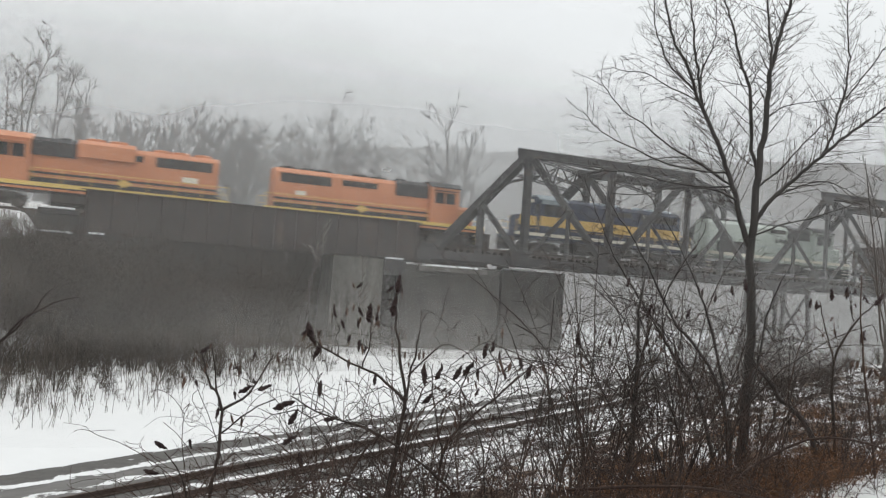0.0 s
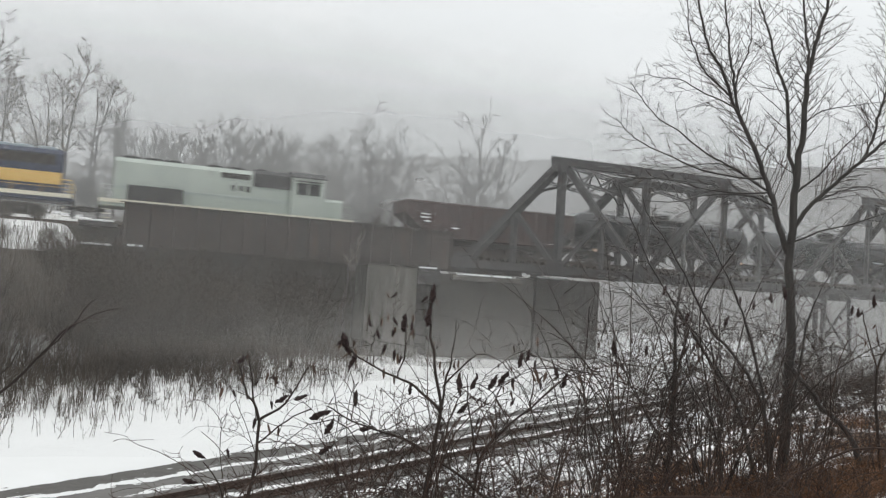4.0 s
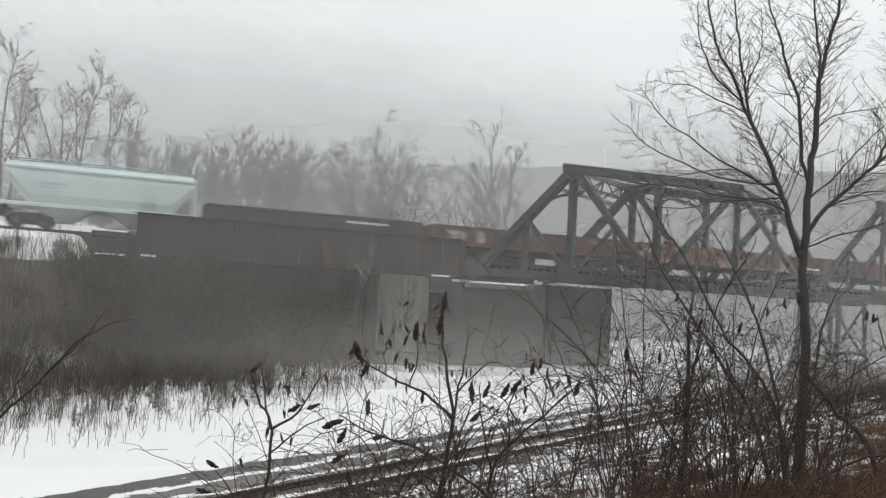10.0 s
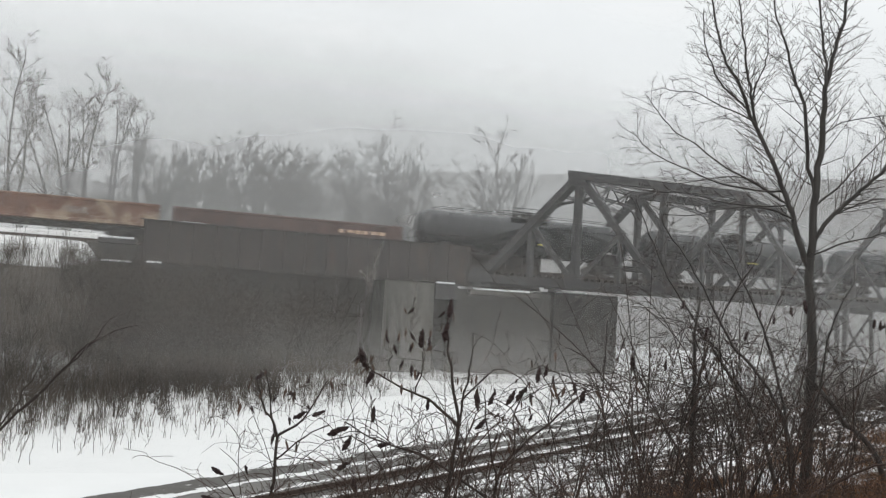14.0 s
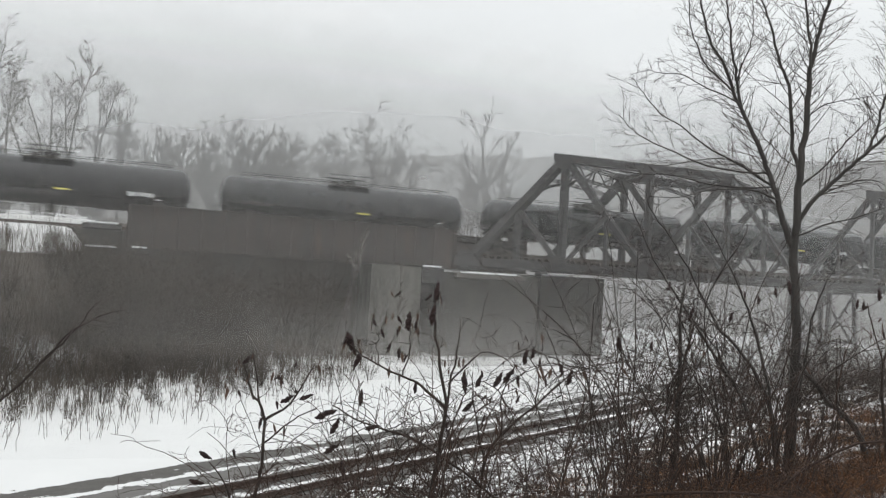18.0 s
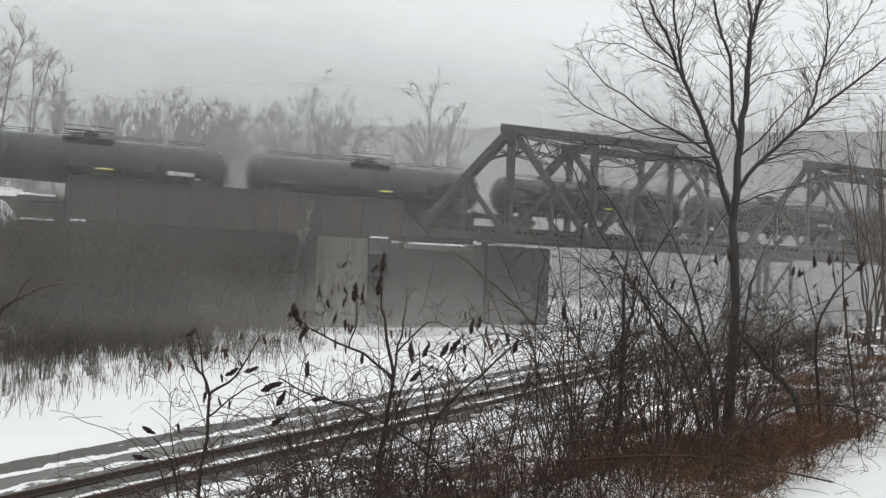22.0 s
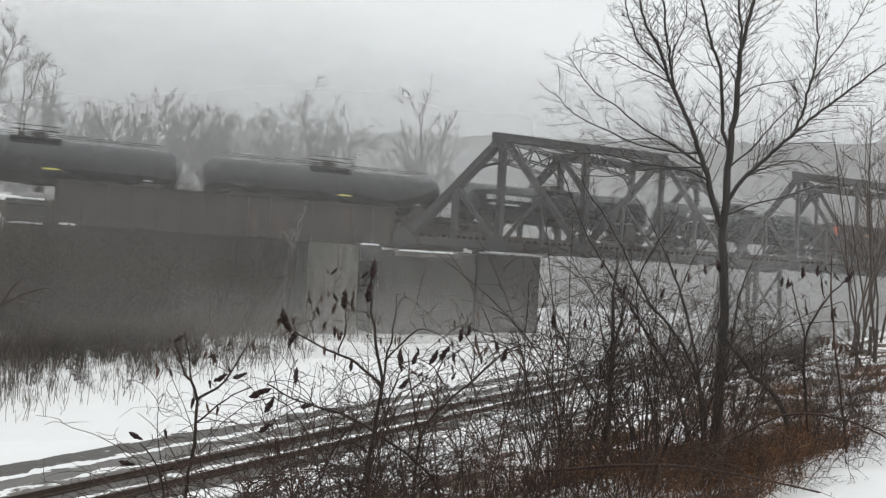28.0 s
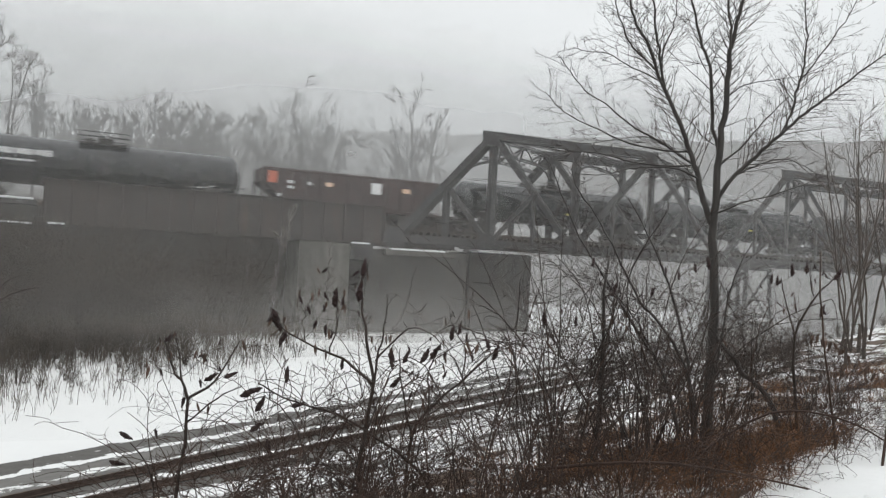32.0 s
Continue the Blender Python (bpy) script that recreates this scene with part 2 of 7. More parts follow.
class Mesh:
    """Collects vertices and faces for one mesh."""

    def __init__(self):
        self.v, self.f = [], []

    def add(self, verts, faces):
        k = len(self.v)
        self.v += [tuple(p) for p in verts]
        self.f += [tuple(i + k for i in q) for q in faces]
        return self

    def box(self, x0, x1, y0, y1, z0, z1, c=0.0):
        """A box; c chamfers its four long edges along x."""
        if c:
            ring = [(y0 + c, z0), (y1 - c, z0), (y1, z0 + c), (y1, z1 - c), (y1 - c, z1), (y0 + c, z1), (y0, z1 - c), (y0, z0 + c)]
            return self.extrude(ring, x0, x1)
        v = [(x, y, z) for x in (x0, x1) for y in (y0, y1) for z in (z0, z1)]
        return self.add(v, [(0, 1, 3, 2), (4, 6, 7, 5), (0, 4, 5, 1), (2, 3, 7, 6), (0, 2, 6, 4), (1, 5, 7, 3)])

    def extrude(self, ring, x0, x1):
        """A polygon in y, z drawn out from x0 to x1."""
        n = len(ring)
        v = [(x0, y, z) for y, z in ring] + [(x1, y, z) for y, z in ring]
        f = [(i, (i + 1) % n, n + (i + 1) % n, n + i) for i in range(n)]
        return self.add(v, f + [tuple(range(n - 1, -1, -1)), tuple(range(n, 2 * n))])

    def side(self, ring, y0, y1):
        """A polygon in x, z drawn out from y0 to y1."""
        n = len(ring)
        v = [(x, y0, z) for x, z in ring] + [(x, y1, z) for x, z in ring]
        f = [((i + 1) % n, i, n + i, n + (i + 1) % n) for i in range(n)]
        return self.add(v, f + [tuple(range(n)), tuple(range(2 * n - 1, n - 1, -1))])

    def tube(self, pts, radii, n=6, cap=True):
        """A tapered tube along a polyline."""
        pts = [Vector(p) for p in pts]
        v, f = [], []
        for i, p in enumerate(pts):
            d = (pts[min(i + 1, len(pts) - 1)] - pts[max(i - 1, 0)])
            if d.length < 1e-9:
                d = Vector((0, 0, 1))
            d.normalize()
            a = d.cross(Vector((0.31, 0.95, 0.02)))
            if a.length < 0.1:
                a = d.cross(Vector((1, 0, 0)))
            a.normalize()
            b = d.cross(a)
            r = radii[i] if isinstance(radii, (list, tuple)) else radii
            for k in range(n):
                w = 2 * math.pi * k / n
                v.append(p + a * (r * math.cos(w)) + b * (r * math.sin(w)))
        for i in range(len(pts) - 1):
            for k in range(n):
                k2 = (k + 1) % n
                f.append((i * n + k, i * n + k2, (i + 1) * n + k2, (i + 1) * n + k))
        if cap:
            f.append(tuple(range(n - 1, -1, -1)))
            f.append(tuple(range(len(v) - n, len(v))))
        return self.add(v, f)

    def revolve(self, profile, axis="x", n=24, centre=(0, 0, 0)):
        """A profile of (along, radius) turned round an axis through centre."""
        v, f = [], []
        cx, cy, cz = centre
        for a, r in profile:
            for k in range(n):
                w = 2 * math.pi * k / n
                c, s = r * math.cos(w), r * math.sin(w)
                v.append({"x": (cx + a, cy + c, cz + s), "y": (cx + c, cy + a, cz + s), "z": (cx + c, cy + s, cz + a)}[axis])
        for i in range(len(profile) - 1):
            for k in range(n):
                k2 = (k + 1) % n
                f.append((i * n + k, (i + 1) * n + k, (i + 1) * n + k2, i * n + k2))
        f.append(tuple(range(n)))
        f.append(tuple(range(len(v) - 1, len(v) - n - 1, -1)))
        return self.add(v, f)

    def data(self, name, mat, smooth=False):
        me = bpy.data.meshes.new(name)
        me.from_pydata(self.v, [], self.f)
        me.materials.append(mat)
        if smooth:
            me.polygons.foreach_set("use_smooth", [True] * len(me.polygons))
        me.update()
        return me


def part(name, mesh, mat, parent=None, label="", smooth=False, at=None):
    """One mesh object under a thing or part."""
    ob = new(name, mesh if isinstance(mesh, bpy.types.Mesh) else mesh.data(name, mat, smooth))
    if at is not None:
        ob.matrix_basis = at
    if parent:
        ob.parent = parent
    return tagged(ob, label)


def thing(name, label, category, group="", kind="", at=None):
    ob = new(name)
    ob.empty_display_size = 0.3
    if at is not None:
        ob.matrix_basis = at
    return tagged(ob, label, category, group, kind)


rnd = random.Random(11)

# plan: the railway bridge runs along LINE at AWAY metres from the eye; the lower track runs along LOW
YAW = 22.5
LINE = Vector((math.cos(radians(YAW)), math.sin(radians(YAW)), 0))
OVER = Vector((-LINE.y, LINE.x, 0))
RAIL_Z = 8.95
AWAY = 59.5
LOW0 = Vector((-8, 24, 0))
LOW = Vector((0.545, 0.838, 0)).normalized()
LOWN = Vector((LOW.y, -LOW.x, 0))


def on_line(s, d, z):
    """A place s metres along the bridge and d metres away from the eye, across it."""
    p = LINE * s + OVER * d
    return Vector((p.x, p.y, z))


def bridge_pose(s, d=AWAY, z=RAIL_Z):
    p = on_line(s, d, z)
    return pose(p.x, p.y, p.z, 0, 0, YAW)


def ramp(x, pts):
    for (a, za), (b, zb) in zip(pts, pts[1:]):
        if x <= b:
            w = max(0.0, (x - a) / (b - a))
            w = w * w * (3 - 2 * w)
            return za + (zb - za) * w
    return pts[-1][1]


def ground_z(x, y):
    """Height of the ground: snowfield and lower track near 0, the bank on which the camera stands, the far shore."""
    p = Vector((x, y, 0))
    u = (p - LOW0).dot(LOWN)
    s, d = p.dot(LINE), p.dot(OVER)
    z = ramp(u, [(4.5, 0.0), (9.0, 1.05), (13.0, 2.65), (17.0, 4.05), (19.5, 4.55), (26, 5.0), (60, 9.0), (200, 16)])
    far = ramp(p.dot(LOW), [(60, 1.0), (150, 0.1)])
    z *= far if u > 4.5 else 1.0
    if u < -4:
        z += 0.25 * noise.noise(Vector((x * 0.12, y * 0.12, 0))) * min(1, (-4 - u) / 4)
    if u > 6:
        z += (0.22 * noise.noise(Vector((x * 0.5, y * 0.5, 3))) + 0.12 * noise.noise(Vector((x * 1.4, y * 1.4, 5)))) * min(1, (u - 6) / 4)
    if -4 <= u <= 6:
        z += 0.05 * noise.noise(Vector((x * 0.9, y * 0.9, 7)))
    # the field rises gently towards the bridge
    z += ramp(d, [(35, 0.0), (52, 1.35)]) * ramp(-u, [(2, 0.0), (8, 1.0)]) * ramp(s, [(36, 1.0), (52, 0.0)])
    # wooded slope behind the first span, raised to fill its shaded opening, and along the line to the west
    z += ramp(d, [(59.5, 0.0), (64.0, 8.1), (80, 9.2), (300, 12.5)]) * ramp(s, [(-40, 1.0), (17, 1.0), (30, 0.0)])
    return z

# ---- ground ----
g_xs = [-900, -650, -450, -320, -230, -170, -130, -105, -85, -70, -58, -50] + list(np.arange(-44, -9, 1.0)) + list(np.arange(-9, 9, 0.4)) + list(np.arange(9, 62, 1.1)) + [66, 72, 80, 92, 110, 140, 190, 260, 350, 500, 700, 1000]
g_ys = [-400, -200, -90, -40, -20, -10] + list(np.arange(-6, 3, 0.8)) + list(np.arange(3, 16, 0.4)) + list(np.arange(16, 104, 1.0)) + [108, 114, 122, 132, 145, 165, 190, 230, 290, 380, 520, 800, 1400]


def bank_under_line(x, y):
    """The railway's own embankment west of the bridge."""
    p = Vector((x, y, 0))
    s, d = p.dot(LINE), p.dot(OVER)
    n = 0.5 * noise.noise(Vector((x * 0.25, y * 0.25, 1)))
    top = ramp(d, [(43, 0.0), (49, 3.2), (53.8, 6.9), (55.8, 8.62), (56.6, 8.68), (62.6, 8.6), (64, 8.0), (74, 5.0)])
    return (top + n * min(1, max(0, 56 - d) / 4)) * ramp(s, [(-4.0, 1.0), (1.2, 0.0)])


def full_ground(x, y):
    return max(ground_z(x, y), bank_under_line(x, y))


gm = Mesh()
gm.v = [(x, y, full_ground(x, y)) for y in g_ys for x in g_xs]
gw = len(g_xs)
gm.f = [(j * gw + i, j * gw + i + 1, (j + 1) * gw + i + 1, (j + 1) * gw + i) for j in range(len(g_ys) - 1) for i in range(gw - 1)]


def ground_material():
    m = bpy.data.materials.new("snowy_ground")
    m.use_nodes = True
    n, l = m.node_tree.nodes, m.node_tree.links
    b = n["Principled BSDF"]
    geo = n.new("ShaderNodeNewGeometry")

    def dot(v, off):
        a = n.new("ShaderNodeVectorMath")
        a.operation = "DOT_PRODUCT"
        a.inputs[1].default_value = v
        l.new(geo.outputs["Position"], a.inputs[0])
        c = n.new("ShaderNodeMath")
        c.inputs[1].default_value = off
        l.new(a.outputs["Value"], c.inputs[0])
        return c.outputs[0]

    def math_(op, a, c):
        k = n.new("ShaderNodeMath")
        k.operation = op
        for i, q in enumerate((a, c)):
            if isinstance(q, (int, float)):
                k.inputs[i].default_value = q
            else:
                l.new(q, k.inputs[i])
        return k.outputs[0]

    def noise_(scale, detail=6, rough=0.6, stretch=(1, 1, 1), turn=0.0):
        mp = n.new("ShaderNodeMapping")
        mp.inputs["Scale"].default_value = stretch
        mp.inputs["Rotation"].default_value = (0, 0, turn)
        mp.vector_type = "TEXTURE"
        l.new(geo.outputs["Position"], mp.inputs["Vector"])
        t = n.new("ShaderNodeTexNoise")
        t.inputs["Scale"].default_value, t.inputs["Detail"].default_value, t.inputs["Roughness"].default_value = scale, detail, rough
        l.new(mp.outputs[0], t.inputs["Vector"])
        return t.outputs[0]

    def step(v, a, c):
        r = n.new("ShaderNodeMapRange")
        r.inputs["From Min"].default_value, r.inputs["From Max"].default_value = a, c
        l.new(v, r.inputs["Value"])
        return r.outputs[0]

    def mix(f, a, c):
        k = n.new("ShaderNodeMix")
        k.data_type = "RGBA"
        l.new(f, k.inputs["Factor"])
        for key, q in (("A", a), ("B", c)):
            if isinstance(q, tuple):
                k.inputs[key].default_value = (*q, 1)
            else:
                l.new(q, k.inputs[key])
        return k.outputs["Result"]

    turn = math.atan2(LOW.y, LOW.x)
    u = dot(tuple(LOWN), -LOW0.dot(LOWN))
    s = dot(tuple(LINE), 0.0)
    d = dot(tuple(OVER), 0.0)
    big, small = noise_(0.35), noise_(3.0)
    streak = noise_(0.9, 6, 0.65, (14, 1.0, 1), turn)
    wob = math_("MULTIPLY_ADD", streak, 3.2)
    n_last = wob.node
    l.new(u, n_last.inputs[2])
    uw = math_("SUBTRACT", wob, 1.6)
    snow = mix(big, (0.69, 0.695, 0.69), (0.78, 0.785, 0.78))
    gravel = mix(small, (0.05, 0.047, 0.043), (0.14, 0.133, 0.124))
    mud = mix(noise_(2.5, 8, 0.65, (5, 1, 1), turn), (0.09, 0.086, 0.08), (0.20, 0.193, 0.182))
    litter = mix(noise_(5.0, 8, 0.7), (0.04, 0.028, 0.02), (0.13, 0.085, 0.055))
    wood_shade = mix(noise_(1.2, 8, 0.7), (0.035, 0.03, 0.026), (0.10, 0.085, 0.07))
    # corridor of the lower track: gravel and mud with streaks of snow along it
    rough_edge = math_("ADD", math_("MULTIPLY", noise_(0.8, 8, 0.66, (2.6, 1, 1), turn), 1.7), math_("MULTIPLY", small, 0.5))
    prof = n.new("ShaderNodeValToRGB")
    u_bent = math_("ADD", u, math_("MULTIPLY", math_("SUBTRACT", noise_(0.7, 8, 0.68, (2.0, 1, 1), turn), 0.5), 2.6))
    l.new(step(u_bent, -4.0, 8.0), prof.inputs["Fac"])
    cr = prof.color_ramp
    lanes = ((-3.3, 0.0), (-2.9, 0.72), (-2.1, 0.78), (-1.9, 0.14), (-1.65, 0.16), (-1.45, 1.0), (-0.7, 1.0), (-0.5, 0.36), (-0.3, 0.45), (-0.1, 0.95),
             (0.9, 0.9), (1.2, 0.34), (1.8, 0.36), (2.1, 0.72), (2.7, 0.7), (3.0, 0.38), (4.4, 0.42), (5.6, 0.62))
    cr.elements[0].position, cr.elements[0].color = 0.0, (0, 0, 0, 1)
    cr.elements[1].position, cr.elements[1].color = 1.0, (0.62, 0.62, 0.62, 1)
    for a_u, v_u in lanes:
        cr.elements.new((a_u + 4.0) / 12.0).color = (v_u, v_u, v_u, 1)
    lane_mask = step(math_("ADD", prof.outputs["Color"], rough_edge), 1.58, 1.68)
    corr = step(uw, 6.4, 5.6)
    on_road = math_("MULTIPLY", step(u_bent, -1.6, -1.3), step(u_bent, 0.2, -0.2))
    track_col = mix(lane_mask, snow, mix(on_road, gravel, mud))
    col = mix(corr, snow, track_col)
    # bank: dead leaves and grass with snow left lying in patches, more of it high up
    bank = step(uw, 5.6, 6.6)
    patch = math_("ADD", math_("MULTIPLY", noise_(0.55, 5, 0.6), 1.0), math_("MULTIPLY", small, 0.22))
    high = math_("MULTIPLY", step(u, 16.0, 17.0), step(dot((1.0, -0.94, 0), 0), -4.2, -3.6))
    patch_m = step(math_("ADD", patch, math_("MULTIPLY", high, 0.22)), 0.56, 0.615)
    col = mix(bank, col, mix(patch_m, litter, snow))
    # wooded slopes by the upper line; their dark colour also stands in for shade under the span
    shady_slopes = math_("MAXIMUM", math_("MULTIPLY", step(d, 56, 60), step(s, 27, 21)), math_("MULTIPLY", step(d, 45, 48), step(s, 1.0, -2.0)))
    crest = math_("MULTIPLY", step(dot((0, 0, 1.0), 0), 6.6, 7.3), step(s, -2.2, -3.2))
    wp = step(math_("ADD", math_("ADD", big, math_("MULTIPLY", crest, 0.62)), math_("MULTIPLY", small, 0.2)), 0.80, 0.88)
    col = mix(shady_slopes, col, mix(wp, wood_shade, snow))
    # dry grass flattened into the snow along the foot of the thicket
    straw = mix(noise_(4.0, 8, 0.7), (0.10, 0.08, 0.06), (0.30, 0.25, 0.20))
    edge = math_("MULTIPLY", math_("MULTIPLY", step(d, 37.0, 50.0), step(s, 24.0, 8.0)), step(u, -7.0, -14.0))
    tufts = math_("ADD", math_("MULTIPLY", edge, 0.42), math_("ADD", math_("MULTIPLY", big, 0.7), math_("MULTIPLY", noise_(2.2, 8, 0.75, (2.5, 1, 1)), 0.55)))
    col = mix(math_("MULTIPLY", math_("MULTIPLY", step(tufts, 0.98, 1.16), step(edge, 0.02, 0.2)), step(dot((0, 0, 1.0), 0), 3.0, 2.0)), col, straw)
    l.new(col, b.inputs["Base Color"])
    b.inputs["Roughness"].default_value = 0.85
    bp = n.new("ShaderNodeBump")
    bp.inputs["Strength"].default_value, bp.inputs["Distance"].default_value = 0.5, 0.12
    l.new(math_("ADD", noise_(1.2, 8, 0.6), math_("MULTIPLY", lane_mask, -0.5)), bp.inputs["Height"])
    l.new(bp.outputs[0], b.inputs["Normal"])
    return m


GROUND = ground_material()
ground = part("ground", gm, GROUND, None, "snow-covered flats and leaf-strewn bank with gravel trackbed", smooth=True)
tagged(ground, category="ground", kind="structure")

# ---- far hills, bare woods on them ----
HILL = material("wooded_hillside", (0.07, 0.062, 0.056), (0.15, 0.135, 0.125), 0.95, 0.0, 0.03, fine=0.35, bump=0.0, dirt=(0.3, 0.3, 0.3), dirt_at=0.76)


def hill(name, label, radius, a0, a1, crest, thick, seed):
    """A ridge that curves round the valley; crest gives its height by bearing in degrees."""
    m = Mesh()
    n = 160
    rows_ = 7
    for i in range(n + 1):
        a = a0 + (a1 - a0) * i / n
        h = crest(a) + 2.2 * noise.noise(Vector((a * 0.5, seed, 0))) + 1.3 * noise.noise(Vector((a * 2.5, seed, 4))) + 0.7 * noise.noise(Vector((a * 9, seed, 9)))
        for j in range(rows_):
            w = j / (rows_ - 1)
            r = radius + thick * w
            z = -1 + (h + 1) * math.sin(w * math.pi / 2) ** 0.8
            m.v.append((r * math.sin(radians(a)), r * math.cos(radians(a)), z))
    m.f = [(i * rows_ + j, (i + 1) * rows_ + j, (i + 1) * rows_ + j + 1, i * rows_ + j + 1) for i in range(n) for j in range(rows_ - 1)]
    ob = part(name, m, HILL, None, label, smooth=True)
    return tagged(ob, category="hill", kind="structure")


hill("hill", "long bare-wooded ridge fading in mist", 172, -100, 110, lambda a: 74 + 3.0 * math.sin(radians(a * 3 + 20)) - 0.10 * max(0, a - 6) - 0.8 * min(22, max(0, -3 - a)), 318, 1.0)

# added out of view: darkens what the tank cars' sides reflect
hill("hill", "unseen dark hillside added behind the camera", 70, 112, 258, lambda a: 58 - 26 * abs((a - 185) / 73) ** 2, 130, 6.0)

# ---- mist that hangs in the valley, as translucent sheets with haze in their colour ----


def mist_material(name, amount, scale, top, ground_fog, colour, s_end, s_in):
    m = bpy.data.materials.new(name)
    m.use_nodes = True
    n, l = m.node_tree.nodes, m.node_tree.links
    n.clear()
    out = n.new("ShaderNodeOutputMaterial")
    tr, df, tl = n.new("ShaderNodeBsdfTransparent"), n.new("ShaderNodeBsdfDiffuse"), n.new("ShaderNodeBsdfTranslucent")
    df.inputs["Color"].default_value = tl.inputs["Color"].default_value = (*colour, 1)
    half = n.new("ShaderNodeMixShader")
    l.new(df.outputs[0], half.inputs[1])
    l.new(tl.outputs[0], half.inputs[2])
    geo = n.new("ShaderNodeNewGeometry")
    mp = n.new("ShaderNodeMapping")
    mp.inputs["Scale"].default_value = (1, 1, 2.5)
    t = n.new("ShaderNodeTexNoise")
    t.inputs["Scale"].default_value, t.inputs["Detail"].default_value = scale, 3.0
    l.new(geo.outputs["Position"], mp.inputs["Vector"])
    l.new(mp.outputs[0], t.inputs["Vector"])
    r = n.new("ShaderNodeMapRange")
    r.inputs["From Min"].default_value, r.inputs["From Max"].default_value = 0.3, 0.7
    r.inputs["To Min"].default_value, r.inputs["To Max"].default_value = amount * 0.65, amount * 1.35
    l.new(t.outputs[0], r.inputs["Value"])
    sep = n.new("ShaderNodeSeparateXYZ")
    l.new(geo.outputs["Position"], sep.inputs[0])
    fade = n.new("ShaderNodeMapRange")
    fade.interpolation_type = "SMOOTHSTEP"
    fade.inputs["From Min"].default_value, fade.inputs["From Max"].default_value = top, top * 0.45
    l.new(sep.outputs["Z"], fade.inputs["Value"])
    low_ = n.new("ShaderNodeMapRange")          # thicker close over the ground
    low_.inputs["From Min"].default_value, low_.inputs["From Max"].default_value = 5.2, 0.3
    low_.inputs["To Min"].default_value, low_.inputs["To Max"].default_value = 1.0, ground_fog
    l.new(sep.outputs["Z"], low_.inputs["Value"])
    pr = n.new("ShaderNodeMath")
    pr.operation = "MULTIPLY"
    l.new(fade.outputs[0], pr.inputs[0])
    l.new(r.outputs[0], pr.inputs[1])
    pr2 = n.new("ShaderNodeMath")
    pr2.operation = "MULTIPLY"
    l.new(pr.outputs[0], pr2.inputs[0])
    l.new(low_.outputs[0], pr2.inputs[1])
    along = n.new("ShaderNodeVectorMath")      # thins out towards the river
    along.operation = "DOT_PRODUCT"
    along.inputs[1].default_value = tuple(LINE)
    l.new(geo.outputs["Position"], along.inputs[0])
    fade_s = n.new("ShaderNodeMapRange")
    fade_s.interpolation_type = "SMOOTHSTEP"
    fade_s.inputs["From Min"].default_value, fade_s.inputs["From Max"].default_value = s_end, s_end - 20.0
    l.new(along.outputs["Value"], fade_s.inputs["Value"])
    pr3 = n.new("ShaderNodeMath")
    pr3.operation = "MULTIPLY"
    pr3.use_clamp = True
    l.new(pr2.outputs[0], pr3.inputs[0])
    fade_i = n.new("ShaderNodeMapRange")
    fade_i.interpolation_type = "SMOOTHSTEP"
    fade_i.inputs["From Min"].default_value, fade_i.inputs["From Max"].default_value = s_in, s_in + 36.0
    l.new(along.outputs["Value"], fade_i.inputs["Value"])
    pr4 = n.new("ShaderNodeMath")
    pr4.operation = "MULTIPLY"
    l.new(fade_s.outputs[0], pr4.inputs[0])
    l.new(fade_i.outputs[0], pr4.inputs[1])
    l.new(pr4.outputs[0], pr3.inputs[1])
    mx = n.new("ShaderNodeMixShader")
    l.new(pr3.outputs[0], mx.inputs[0])
    l.new(tr.outputs[0], mx.inputs[1])
    l.new(half.outputs[0], mx.inputs[2])
    l.new(mx.outputs[0], out.inputs["Surface"])
    return m


def mist(d, amount, s0, s1, top, scale=0.03, ground_fog=1.0, colour=(0.70, 0.69, 0.672)):
    m = Mesh()
    nx, nz = 60, 10
    for i in range(nx + 1):
        s = s0 + (s1 - s0) * i / nx
        for j in range(nz + 1):
            z = -2 + (top + 2) * j / nz
            dd = d + 1.2 * noise.noise(Vector((s * 0.03, z * 0.05, d)))
            m.v.append(tuple(on_line(s, dd, z)))
    m.f = [(i * (nz + 1) + j, (i + 1) * (nz + 1) + j, (i + 1) * (nz + 1) + j + 1, i * (nz + 1) + j + 1) for i in range(nx) for j in range(nz)]
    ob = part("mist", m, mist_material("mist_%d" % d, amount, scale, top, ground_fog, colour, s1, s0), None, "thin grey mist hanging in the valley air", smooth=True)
    ob.visible_shadow = False
    return tagged(ob, category="mist", group="layers of mist", kind="stuff")


scene.cycles.transparent_max_bounces = 24
for m_d, m_a, m_s0, m_s1, m_top, m_g in ((30, 0.02, -120, 200, 20, 1.8), (45.5, 0.035, -150, 260, 24, 4.5), (55.9, 0.095, -160, 300, 28, 2.8), (67, 0.33, -200, 400, 34, 1.2), (98, 0.24, -300, 600, 42, 1.0), (160, 0.26, -400, 900, 60, 1.0), (235, 0.32, -600, 1200, 84, 1.0)):
    mist(m_d, m_a, m_s0, m_s1, m_top, 0.03, m_g, (0.70, 0.69, 0.672) if m_d < 60 else (0.682, 0.696, 0.70))
# darker, browner sheets: murk and shade at the bridge's foot tinted into their colour
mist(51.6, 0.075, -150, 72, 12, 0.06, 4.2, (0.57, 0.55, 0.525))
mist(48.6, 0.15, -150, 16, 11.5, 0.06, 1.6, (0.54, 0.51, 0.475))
# darker grey sheet: thickening haze over the trusses, fading in to the right
mist(49.5, 0.13, 20, 300, 30, 0.04, 1.0, (0.58, 0.58, 0.58))

